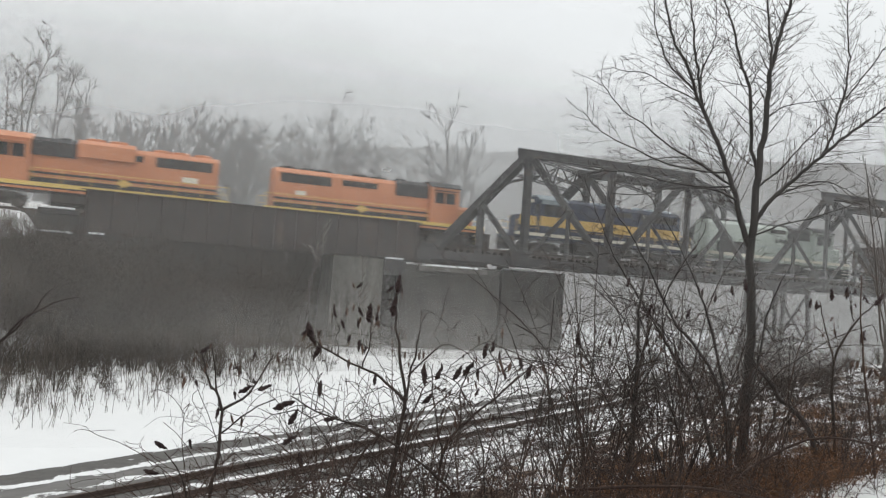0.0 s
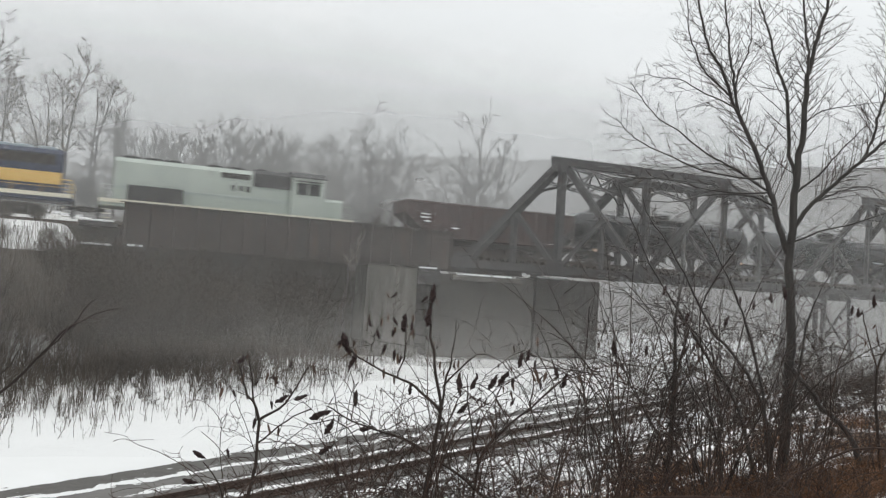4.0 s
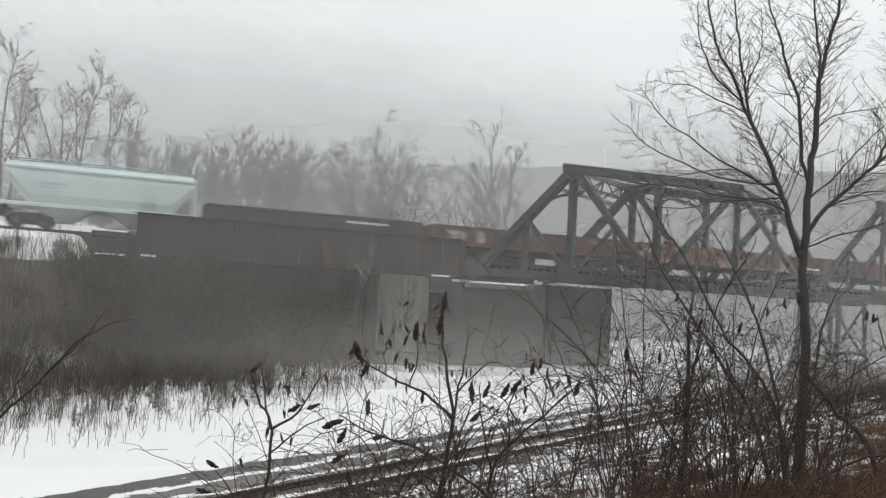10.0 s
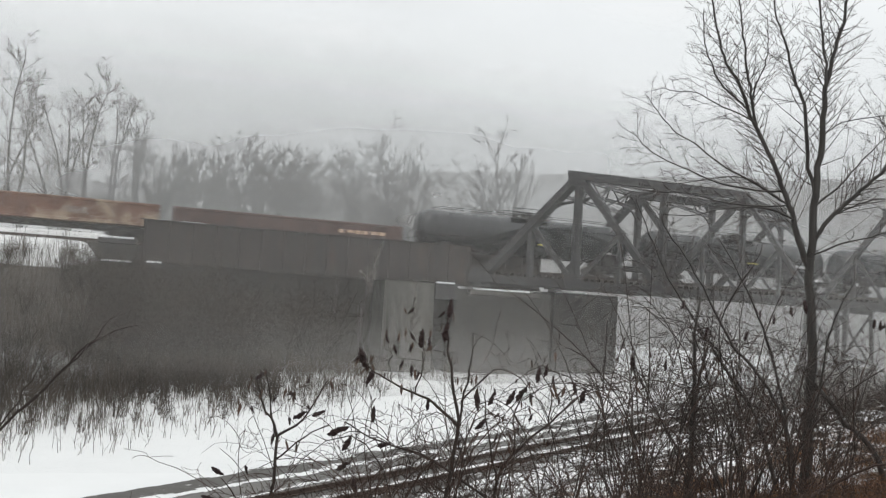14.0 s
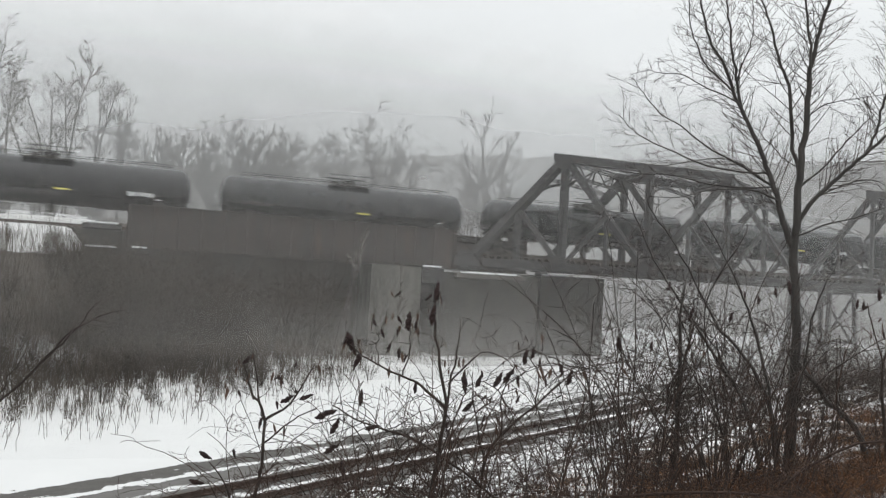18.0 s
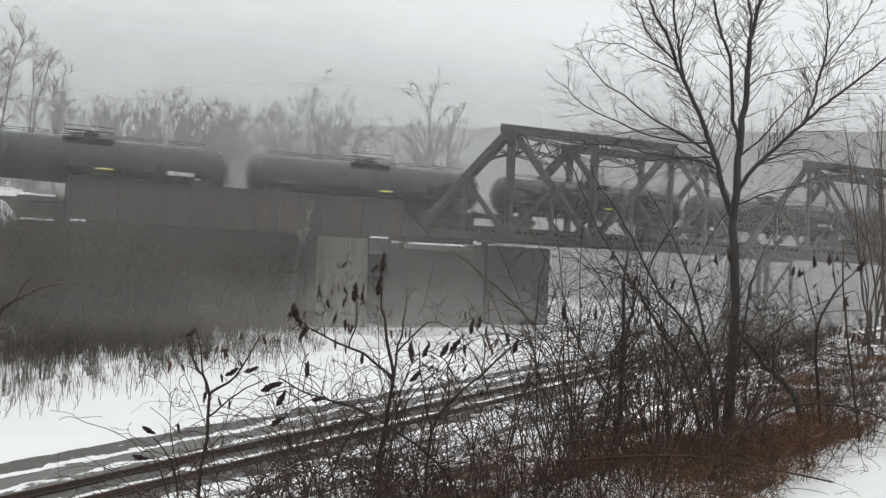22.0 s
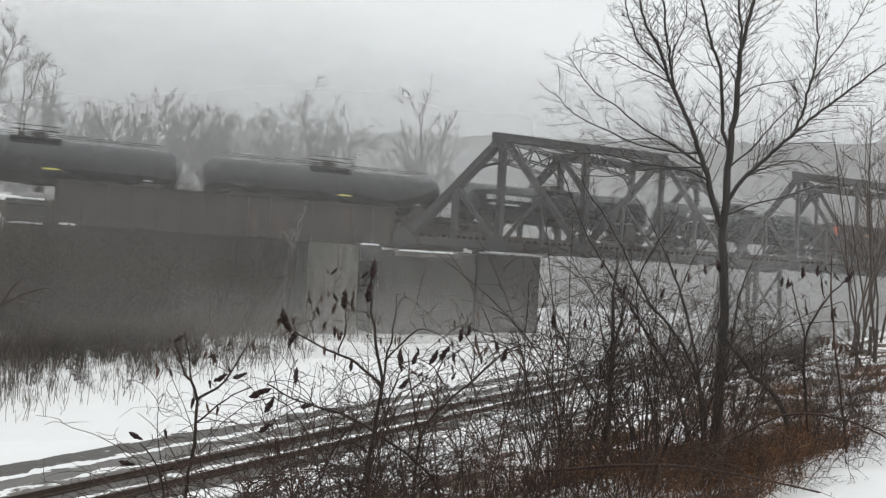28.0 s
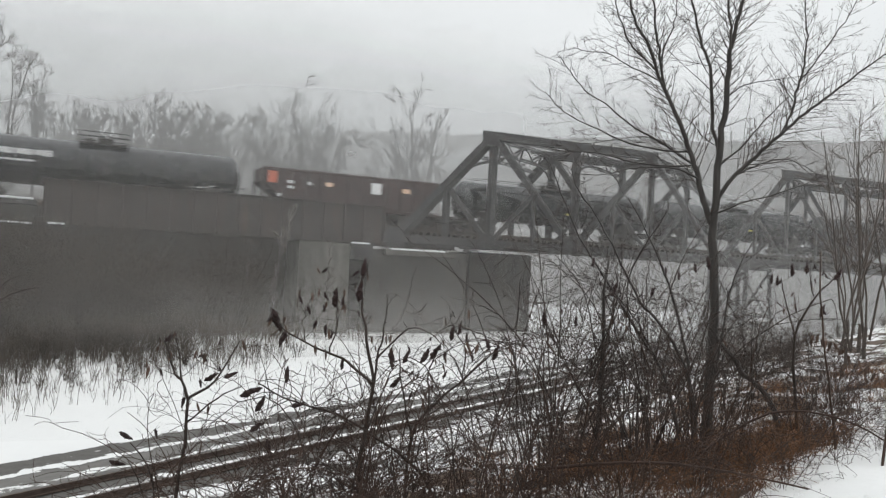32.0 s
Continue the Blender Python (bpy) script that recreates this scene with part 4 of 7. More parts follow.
def locomotive(label, c, body, roof, stripes, high_nose, sill, bulge=True, square_box=False, grilles=((-7.1, -3.5, 3.42, 4.05), (-2.7, -0.1, 3.6, 4.0)), intake=BLACKP, grille_mat=UNDER):
    car = thing("locomotive", label, "locomotive", "locomotives of the train")
    part("frame", Mesh().box(-8.25, 8.25, -1.5, 1.5, 1.12, 1.5, 0.06), sill[0], car)
    part("walkway_edge", Mesh().box(-8.25, 8.25, -1.56, -1.503, 1.38, 1.62).box(-8.25, 8.25, 1.503, 1.56, 1.38, 1.62), sill[1], car)
    part("fuel_tank", Mesh().box(-2.6, 2.6, -1.4, 1.4, 0.32, 1.12, 0.18), UNDER, car)
    # long hood with chamfered roof edges and doors
    top = 4.4
    hood = Mesh().extrude([(-0.9, 1.5), (0.9, 1.5), (0.9, top - 0.28), (0.66, top), (-0.66, top), (-0.9, top - 0.28)], -7.5, 3.9)
    hood_ = part("long_hood", hood, body, car)
    for i in range(13):
        x = -6.9 + i * 0.82
        part("hood_door", Mesh().box(x, x + 0.76, -0.925, -0.903, 1.62, 3.25), body, hood_)
        part("hood_door", Mesh().box(x, x + 0.76, 0.8955, 0.904, 1.62, 3.25), body, hood_)
        if i % 2 == 0:
            part("door_latch", Mesh().box(x + 0.66, x + 0.7, -0.945, -0.926, 2.3, 2.5), BLACKP, hood_)
    # radiator and dynamic-brake grilles, with slats
    for x0, x1, z0, z1 in grilles:
        part("grille", Mesh().box(x0, x1, -0.93, -0.903, z0, z1).box(x0, x1, 0.903, 0.93, z0, z1), grille_mat, hood_)
        sl = Mesh()
        for k in range(5):
            z = z0 + (z1 - z0) * (k + 0.5) / 5
            sl.box(x0 + 0.03, x1 - 0.03, -0.96, -0.932, z - 0.02, z + 0.02)
        part("grille_slat", sl, UNDER, hood_)
    if bulge:
        part("dynamic_brake", Mesh().extrude([(-1.18, 3.5), (1.18, 3.5), (1.18, 4.35), (0.8, 4.62), (-0.8, 4.62), (-1.18, 4.35)], -2.2, 1.2), roof, car)
    if intake:
        part("air_intake", Mesh().extrude([(-0.98, 3.35), (0.98, 3.35), (0.98, 4.25), (0.7, 4.5), (-0.7, 4.5), (-0.98, 4.25)], 1.3, 3.88), intake, car)
    if square_box:
        # solid box whose black colour stands in for the shade inside a recess
        part("side_box", Mesh().box(-6.6, -3.2, -1.52, -0.9, 1.52, 2.6), BLACKP, car, "black box painted for the shade of a side recess")
    for x in (-6.5, -5.1, -3.9, -1.2, 0.2):
        z = 4.62 if bulge and -2.2 < x < 1.2 else 4.4
        part("roof_fan", Mesh().revolve([(0, 0.6), (0.16, 0.6), (0.2, 0.5), (0.2, 0.05)], "z", 16, (x, 0, z)), roof, car)
    part("exhaust_stack", Mesh().box(1.6, 2.3, -0.3, 0.3, 4.38, 4.66, 0.05), BLACKP, car)
    # cab
    cz = 4.55
    cab = part("cab", Mesh().extrude([(-1.5, 1.5), (1.5, 1.5), (1.5, cz - 0.35), (0.9, cz), (-0.9, cz), (-1.5, cz - 0.35)], 3.9, 6.15), body, car)
    part("cab_roof", Mesh().extrude([(-1.56, cz - 0.36), (-0.92, cz + 0.02), (0.92, cz + 0.02), (1.56, cz - 0.36), (1.56, cz - 0.3), (0.94, cz + 0.08), (-0.94, cz + 0.08), (-1.56, cz - 0.3)], 3.8, 6.3), roof, cab)
    for y in (-1, 1):
        for x0, x1 in ((4.2, 4.95), (5.05, 5.8)):
            part("side_window", Mesh().box(x0, x1, y * 1.505 - 0.012, y * 1.505 + 0.012, 3.05, 3.85), GLASS, cab)
            fr = Mesh()
            for a, b, z0, z1 in ((x0 - 0.06, x1 + 0.06, 3.85, 3.91), (x0 - 0.06, x1 + 0.06, 2.99, 3.05), (x0 - 0.06, x0, 3.05, 3.85), (x1, x1 + 0.06, 3.05, 3.85)):
                fr.box(a, b, y * 1.51 - 0.02, y * 1.51 + 0.02, z0, z1)
            part("window_frame", fr, body, cab)
        part("windscreen", Mesh().box(6.15, 6.17, y * 0.95 - 0.4, y * 0.95 + 0.4, 3.15, 3.95), GLASS, cab)
        part("sunshade", Mesh().box(4.1, 5.9, y * 1.62 - 0.12, y * 1.62 + 0.12, 3.95, 4.0), roof, cab)
    nz = 4.4 if high_nose else 3.0
    part("nose", Mesh().extrude([(-0.9, 1.5), (0.9, 1.5), (0.9, nz - 0.2), (0.7, nz), (-0.7, nz), (-0.9, nz - 0.2)], 6.15, 7.6), body, car)
    part("headlight", Mesh().box(6.15 if not high_nose else 7.6, 6.25 if not high_nose else 7.68, -0.3, 0.3, 4.1, 4.35, 0.03), CREAM, car)
    part("pilot", Mesh().box(8.2, 8.35, -1.45, 1.45, 0.25, 1.2).box(-8.35, -8.2, -1.45, 1.45, 0.25, 1.2), BLACKP, car)
    # stripes painted along the hood's side and the sill
    for x0, x1, z0, z1, mat in stripes:
        part("stripe", Mesh().box(x0, x1, -0.953, -0.928, z0, z1).box(x0, x1, 0.905, 0.93, z0, z1), mat, car)
    # steps, handrails
    for x in (-8.0, 7.6):
        st = Mesh()
        for k in range(4):
            st.box(x, x + 0.5, -1.55, -1.3, 0.35 + k * 0.28, 0.39 + k * 0.28)
        part("steps", st, sill[1], car)
    rail_m = Mesh()
    for y in (-1.47, 1.47):
        for x0, x1 in ((-8.15, 3.7), (6.3, 8.15)):
            rail_m.tube([(x0, y, 2.5), (x1, y, 2.5)], 0.022, 5)
            rail_m.tube([(x0, y, 2.0), (x1, y, 2.0)], 0.012, 4)
            k = max(1, int((x1 - x0) / 1.6))
            for i in range(k + 1):
                x = x0 + (x1 - x0) * i / k
                rail_m.tube([(x, y, 1.5), (x, y, 2.5)], 0.02, 5)
    part("handrail", rail_m, sill[2], car)
    for x in (-5.3, 5.3):
        truck(car, x)
    couplers(car, 8.4)
    return car


def tank_car(label, length, variant):
    car = thing("tank_car", label, "tank car", "tank cars of the train")
    h, r, zc = length / 2, 1.5, 2.6
    prof = [(-h, 0.0), (-h + 0.02, 0.45), (-h + 0.12, 0.9), (-h + 0.3, 1.25), (-h + 0.55, 1.45), (-h + 0.75, r)]
    n = 8
    prof += [(-h + 0.75 + (2 * h - 1.5) * i / n, r) for i in range(1, n)]
    prof += [(-a, q) for a, q in reversed(prof[:6])]
    shell = part("tank_shell", Mesh().revolve(prof, "x", 40, (0, 0, zc)), TANK, car, smooth=True)
    for x in [-h + 0.78 + (2 * h - 1.56) * i / 6 for i in range(7)]:
        part("weld_band", Mesh().revolve([(x - 0.03, r + 0.001), (x - 0.02, r + 0.012), (x + 0.02, r + 0.012), (x + 0.03, r + 0.001)], "x", 40, (0, 0, zc)), TANK, shell, smooth=True)
    # manway, fittings and platform
    part("manway", Mesh().revolve([(0, 0.48), (0.32, 0.48), (0.36, 0.52), (0.42, 0.52), (0.46, 0.3)], "z", 18, (0.1, 0, zc + r - 0.08)), UNDER, car)
    part("valve_housing", Mesh().revolve([(0, 0.24), (0.34, 0.24), (0.38, 0.12)], "z", 12, (-0.85, 0, zc + r - 0.05)), UNDER, car)
    part("platform", Mesh().box(-1.5, 1.5, -1.15, 1.15, zc + r - 0.12, zc + r - 0.06), UNDER, car)
    pr = Mesh()
    for y in (-1.1, 1.1):
        pr.tube([(-1.5, y, zc + r - 0.1), (-1.5, y, zc + r + 0.62), (1.5, y, zc + r + 0.62), (1.5, y, zc + r - 0.1)], 0.028, 5)
        pr.tube([(-1.5, y, zc + r + 0.3), (1.5, y, zc + r + 0.3)], 0.02, 4)
    part("platform_railing", pr, TANK, car)
    if variant % 3 != 1:
        tr = Mesh()
        for y in (-0.55, 0.55):
            tr.tube([(-h + 1.4, y, zc + r + 0.22), (h - 1.4, y, zc + r + 0.22)], 0.022, 5)
            for i in range(9):
                x = -h + 1.4 + (2 * h - 2.8) * i / 8
                tr.tube([(x, y, zc + r - 0.15), (x, y, zc + r + 0.22)], 0.018, 4)
        part("top_handrail", tr, TANK, car)
    # ladder on the near side, and end frames
    ld = Mesh()
    for x in (-0.24, 0.24):
        ld.tube([(x, -1.56, 0.95), (x, -1.56, 2.6), (x, -1.35, 3.4), (x, -0.9, 4.0)], 0.022, 5)
    for k in range(10):
        ld.tube([(-0.24, -1.56, 1.0 + k * 0.2), (0.24, -1.56, 1.0 + k * 0.2)], 0.015, 4)
    part("ladder", ld, UNDER, car)
    # skid, saddles, stub sills
    for q in (-1, 1):
        part("stub_sill", Mesh().box(min(q * (h - 2.9), q * (h + 0.35)), max(q * (h - 2.9), q * (h + 0.35)), -0.35, 0.35, 0.72, 1.12, 0.04), UNDER, car)
        part("saddle", Mesh().side([(q * (h - 2.6), 0.9), (q * (h - 1.4), 0.9), (q * (h - 1.55), 1.75), (q * (h - 2.45), 1.75)] if q > 0 else [(q * (h - 1.4), 0.9), (q * (h - 2.6), 0.9), (q * (h - 2.45), 1.75), (q * (h - 1.55), 1.75)], -1.35, 1.35), UNDER, car)
        part("end_platform", Mesh().box(min(q * (h - 0.5), q * (h + 0.3)), max(q * (h - 0.5), q * (h + 0.3)), -1.45, 1.45, 0.98, 1.04), UNDER, car)
        er = Mesh()
        er.tube([(q * (h + 0.25), -1.42, 1.0), (q * (h + 0.25), -1.42, 1.95), (q * (h + 0.25), 1.42, 1.95), (q * (h + 0.25), 1.42, 1.0)], 0.025, 5)
        er.tube([(q * (h - 0.5), -1.42, 1.0), (q * (h - 0.5), -1.42, 1.9), (q * (h + 0.25), -1.42, 1.9)], 0.022, 5)
        part("end_handrail", er, UNDER, car)
        truck(car, q * (h - 1.9))
        part("reflector", Mesh().box(q * (h - 1.2) - 0.14, q * (h - 1.2) + 0.14, -1.47, -1.45, 0.98, 1.2), REFLECT if variant in (0, 1) else WHITE, car)
    part("bottom_outlet", Mesh().revolve([(0, 0.22), (0.35, 0.25), (0.5, 0.3)], "z", 12, (0.3, 0, 0.66)), UNDER, car)
    # placards and markings
    def plate(name, x, z, w, hh, mat):
        dz = z - zc
        y = -math.sqrt(max(0.01, r * r - dz * dz)) - 0.02
        part(name, Mesh().box(x, x + w, y - 0.012, y, z, z + hh), mat, car)
    if variant in (2, 3):
        plate("hazard_panel", 0.55, 2.05, 0.85, 0.32, YELLOW_MARK)
        bars(car, -h + 1.3, 2.1, 2.6, 0.16, 11, -r - 0.005, UNDER)
    if variant == 4:
        bars(car, -h + 2.0, 2.82, 3.9, 0.36, 11, -r - 0.03, WHITE)
        bars(car, -h + 2.2, 2.42, 2.6, 0.12, 12, -r - 0.02, WHITE)
        bars(car, h - 3.4, 1.72, 1.3, 0.2, 6, -1.24, WHITE)
    if variant in (0, 1):
        for k in range(5):
            plate("reflector", -h + 3.0 + k * 2.9, 1.55, 0.22, 0.3, REFLECT if k % 2 else WHITE)
        plate("hazard_panel", h - 3.6, 2.1, 1.0, 0.3, GREY_ROOF)
    plate("placard", h - 2.2, 1.85, 0.3, 0.3, WHITE)
    if variant == 3:
        bars(car, h - 3.9, 2.0, 1.7, 0.26, 5, -r - 0.005, WHITE)
    couplers(car, h + 0.75)
    return car


def covered_hopper(label, length):
    car = thing("covered_hopper", label, "hopper car")
    h = length / 2
    ring = [(-1.42, 1.5), (-1.56, 2.1), (-1.58, 3.3), (-1.5, 3.75), (-0.9, 4.12), (0, 4.2), (0.9, 4.12), (1.5, 3.75), (1.58, 3.3), (1.56, 2.1), (1.42, 1.5)]
    m = Mesh()
    cuts = [(-h, 3.35), (-h + 1.35, 1.5), (h - 1.35, 1.5), (h, 3.35)]
    k = len(ring)
    for x, zmin in cuts:
        for y, z in ring:
            m.v.append((x, y, max(z, zmin)))
    for i in range(3):
        for j in range(k):
            j2 = (j + 1) % k
            m.f.append((i * k + j, i * k + j2, (i + 1) * k + j2, (i + 1) * k + j))
    m.f += [tuple(range(k - 1, -1, -1)), tuple(range(3 * k, 4 * k))]
    body = part("body", m, HOPPER, car)
    part("top_chord", Mesh().box(-h - 0.02, h + 0.02, -1.64, -1.52, 3.62, 3.8, 0.03).box(-h - 0.02, h + 0.02, 1.52, 1.64, 3.62, 3.8, 0.03), HOPPER, body)
    part("side_sill", Mesh().box(-h - 0.3, h + 0.3, -1.6, -1.45, 1.3, 1.56, 0.03).box(-h - 0.3, h + 0.3, 1.45, 1.6, 1.3, 1.56, 0.03), HOPPER, car)
    rw = Mesh()
    for y in (-0.75, 0.75):
        rw.box(-h, h, y - 0.22, y + 0.22, 4.3, 4.34)
        for i in range(8):
            x = -h + 0.3 + (2 * h - 0.6) * i / 7
            rw.box(x - 0.03, x + 0.03, y - 0.2, y + 0.2, 4.1, 4.3)
    part("running_board", rw, GREY_ROOF, car)
    for i in range(5):
        part("roof_hatch", Mesh().revolve([(0, 0.4), (0.12, 0.4), (0.16, 0.3)], "z", 14, (-h + 1.2 + i * (2 * h - 2.4) / 4, 0, 4.17)), GREY_ROOF, car)
    for q in (-1, 1):
        for y in (-1.45, 1.45):
            part("corner_post", Mesh().box(q * h - 0.06 + q * 0.1, q * h + 0.06 + q * 0.1, y - 0.08, y + 0.08, 1.3, 3.9), HOPPER, car)
            part("end_brace", member(Mesh(), (q * (h - 1.3), y, 1.55), (q * (h + 0.1), y, 3.2), 0.1, 0.08), HOPPER, car)
        lad = Mesh()
        for k_ in range(9):
            lad.box(q * (h + 0.13) - 0.02, q * (h + 0.13) + 0.02, -1.5, -1.0, 1.45 + k_ * 0.27, 1.48 + k_ * 0.27)
        part("end_ladder", lad, HOPPER, car)
        part("end_sill", Mesh().box(q * h - 0.3 + q * 0.25, q * h + 0.3 + q * 0.25, -1.5, 1.5, 0.85, 1.3, 0.04), UNDER, car)
        truck(car, q * (h - 1.4))
    for x in (-2.2, 2.2):
        hp = Mesh()
        v = [(x - 2.0, -1.4, 1.5), (x + 2.0, -1.4, 1.5), (x + 2.0, 1.4, 1.5), (x - 2.0, 1.4, 1.5), (x - 0.45, -0.6, 0.45), (x + 0.45, -0.6, 0.45), (x + 0.45, 0.6, 0.45), (x - 0.45, 0.6, 0.45)]
        hp.add(v, [(0, 1, 2, 3), (7, 6, 5, 4), (4, 5, 1, 0), (5, 6, 2, 1), (6, 7, 3, 2), (7, 4, 0, 3)])
        part("discharge_hopper", hp, HOPPER, car)
    bars(car, -h + 1.9, 2.75, 1.5, 0.12, 6, -1.6, GREY_ROOF)
    bars(car, -h + 1.9, 2.5, 1.1, 0.1, 5, -1.6, GREY_ROOF)
    bars(car, h - 3.0, 1.9, 0.9, 0.3, 5, -1.585, GREY_ROOF)
    couplers(car, h + 0.7)
    return car


def gondola(label, length, mat, marks, cat="gondola car", top=2.42, sloped=False):
    car = thing("open_hopper" if sloped else "gondola_car", label, cat, "" if sloped else "gondola cars of the train")
    h = length / 2
    for y in (-1.45, 1.45):
        if sloped:
            ring = [(-h + 1.7, 1.25), (h - 1.7, 1.25), (h, 2.6), (h, top), (-h, top), (-h, 2.6)]
        else:
            ring = [(-h, 1.1), (h, 1.1), (h, top), (-h, top)]
        part("side_wall", Mesh().side(ring, y - 0.03, y + 0.03), mat, car)
        part("top_rail", Mesh().box(-h - 0.03, h + 0.03, y - 0.09, y + 0.09, top - 0.1, top + 0.06, 0.02), mat, car)
        part("side_sill", Mesh().box(-h, h, y - 0.09, y + 0.09, 1.0, 1.2, 0.02), mat, car)
        k = 13
        for i in range(k + 1):
            x = -h + 0.05 + (2 * h - 0.1) * i / k
            z0 = 1.2 if not sloped else max(1.2, 1.25 + (abs(x) - (h - 1.7)) * 0.8)
            part("side_post", Mesh().box(x - 0.07, x + 0.07, y - 0.12 if y < 0 else y, y if y < 0 else y + 0.12, z0, top - 0.1), mat, car)
    for q in (-1, 1):
        if sloped:
            sl = Mesh().add([(q * h, -1.42, 2.7), (q * h, 1.42, 2.7), (q * (h - 2.6), 1.42, 1.1), (q * (h - 2.6), -1.42, 1.1), (q * h, -1.42, 2.62), (q * h, 1.42, 2.62), (q * (h - 2.6), 1.42, 1.02), (q * (h - 2.6), -1.42, 1.02)], [(0, 1, 2, 3), (7, 6, 5, 4), (0, 4, 5, 1), (1, 5, 6, 2), (2, 6, 7, 3), (3, 7, 4, 0)])
            part("slope_sheet", sl, mat, car)
            part("end_wall", Mesh().box(q * h - 0.03, q * h + 0.03, -1.45, 1.45, 2.62, top), mat, car)
            for y in (-1.4, 1.4):
                part("corner_post", Mesh().box(q * h - 0.06, q * h + 0.06, y - 0.06, y + 0.06, 1.0, 2.7), mat, car)
        else:
            part("end_wall", Mesh().box(q * h - 0.04, q * h + 0.04, -1.42, 1.42, 1.1, top), mat, car)
        part("end_sill", Mesh().box(q * h - 0.15, q * h + 0.15, -1.5, 1.5, 0.8, 1.15, 0.03), UNDER, car)
        truck(car, q * (h - 1.75))
        lad = Mesh()
        for k in range(5):
            x0, x1 = sorted((q * (h - 0.1), q * (h - 0.6)))
            lad.box(x0, x1, -1.62, -1.59, 1.25 + k * 0.26, 1.28 + k * 0.26)
        part("ladder_rungs", lad, mat, car)
    part("floor", Mesh().box(-h + (2.4 if sloped else 0), h - (2.4 if sloped else 0), -1.42, 1.42, 1.0, 1.1), mat, car)
    part("centre_sill", Mesh().box(-h - 0.2, h + 0.2, -0.25, 0.25, 0.6, 1.0), UNDER, car)
    for x, z, w, hh, m_, n in marks:
        if n > 1:
            bars(car, x, z, w, hh, n, -1.6, m_)
        else:
            part("paint_patch", Mesh().box(x, x + w, -1.612, -1.598, z, z + hh), m_, car)
    couplers(car, h + 0.45)
    return car


def travelled(t):
    """Metres that the train has gone by t seconds."""
    return 12.4157 * t + 0.0158923 * t * t - 0.0000766452 * t ** 3


O_STRIPES = [(-7.5, 3.9, 1.68, 1.98, BLACKP), (-7.5, 3.9, 2.2, 2.34, BLACKP)]
N_STRIPES = [(-7.5, 3.9, 2.2, 2.95, GOLD), (6.16, 7.6, 2.2, 2.95, GOLD)]
TRAIN = []        # (car, middle at the start, turned)


def couple(car, left, right, turned=False):
    TRAIN.append((car, (left + right) / 2, turned))
    return car


o1 = locomotive("orange diesel locomotive with black stripes and yellow sill", 0, ORANGE, ORANGE, O_STRIPES, False, (BLACKP, YELLOW, YELLOW))
couple(o1, 0.1, 0.1, True)
part("emblem", Mesh().side([(-2.2, 2.1), (-1.65, 1.84), (-1.1, 2.1), (-1.65, 2.36)], 0.932, 0.952), GOLD, o1)
part("cab_panel", Mesh().box(-6.2, -5.2, 0.932, 0.95, 2.6, 2.95), CREAM, o1)
part("stripe", Mesh().box(-8.2, 8.2, 1.562, 1.575, 1.14, 1.28), ORANGE, o1)
o2 = locomotive("orange diesel locomotive with black roof fittings and yellow sill", 0, ORANGE, BLACKP, O_STRIPES, False, (BLACKP, YELLOW, YELLOW), bulge=False)
couple(o2, 18.9, 18.9)
part("emblem", Mesh().side([(-1.7, 2.1), (-1.15, 1.84), (-0.6, 2.1), (-1.15, 2.36)], -0.975, -0.955), GOLD, o2)
part("cab_panel", Mesh().box(-6.0, -5.3, -0.975, -0.955, 2.6, 2.9), CREAM, o2)
part("stripe", Mesh().box(-8.2, 8.2, -1.575, -1.562, 1.14, 1.28), ORANGE, o2)
nv = locomotive("navy blue diesel locomotive with a gold band", 0, NAVY, GREY_ROOF, N_STRIPES, False, (NAVY, CREAM, GOLD), bulge=False, intake=NAVY)
part("stripe", Mesh().box(3.9, 6.15, 1.522, 1.535, 2.2, 2.95), GOLD, nv)
part("cab_panel", Mesh().box(3.95, 6.1, 1.50, 1.512, 3.9, 4.18), GREY_ROOF, nv)
couple(nv, 38.1, 38.1, True)
bars(nv, -1.3, 2.46, 1.5, 0.24, 5, 0.945, NAVY, "lettering")
wh = locomotive("pale grey-green diesel locomotive, unlettered and faded", 0, PALE, BLACKP, [(-7.5, 3.9, 2.45, 2.5, GREY_ROOF)], False, (PALE, CREAM, PALE), bulge=False, square_box=True, grilles=((-0.8, 1.1, 3.75, 4.1),))
couple(wh, 56.15, 56.15)
bars(wh, -0.1, 2.9, 1.4, 0.4, 3, -0.94, BLACKP, "lettering")
couple(gondola("dark open hopper car with white markings", 13.6, HOP_DARK, [(-5.6, 2.55, 0.8, 0.1, WHITE, 2), (-5.6, 2.3, 0.8, 0.12, WHITE, 2), (-5.4, 2.05, 0.5, 0.1, WHITE, 1), (-3.2, 1.7, 0.5, 0.1, WHITE, 1)], "hopper car", 3.5, True), 68.2, 81.8)
couple(tank_car("black tank car with amber reflectors", 16.3, 0), 82.6, 98.9)
couple(tank_car("black tank car with a boxy manway and reflectors", 15.5, 1), 100.4, 115.95)
couple(covered_hopper("pale blue-grey covered hopper car with sloping ends", 11.0), 117.5, 128.5)
g_edges = (128.9, 144.8, 161.6, 177.6, 194.0)
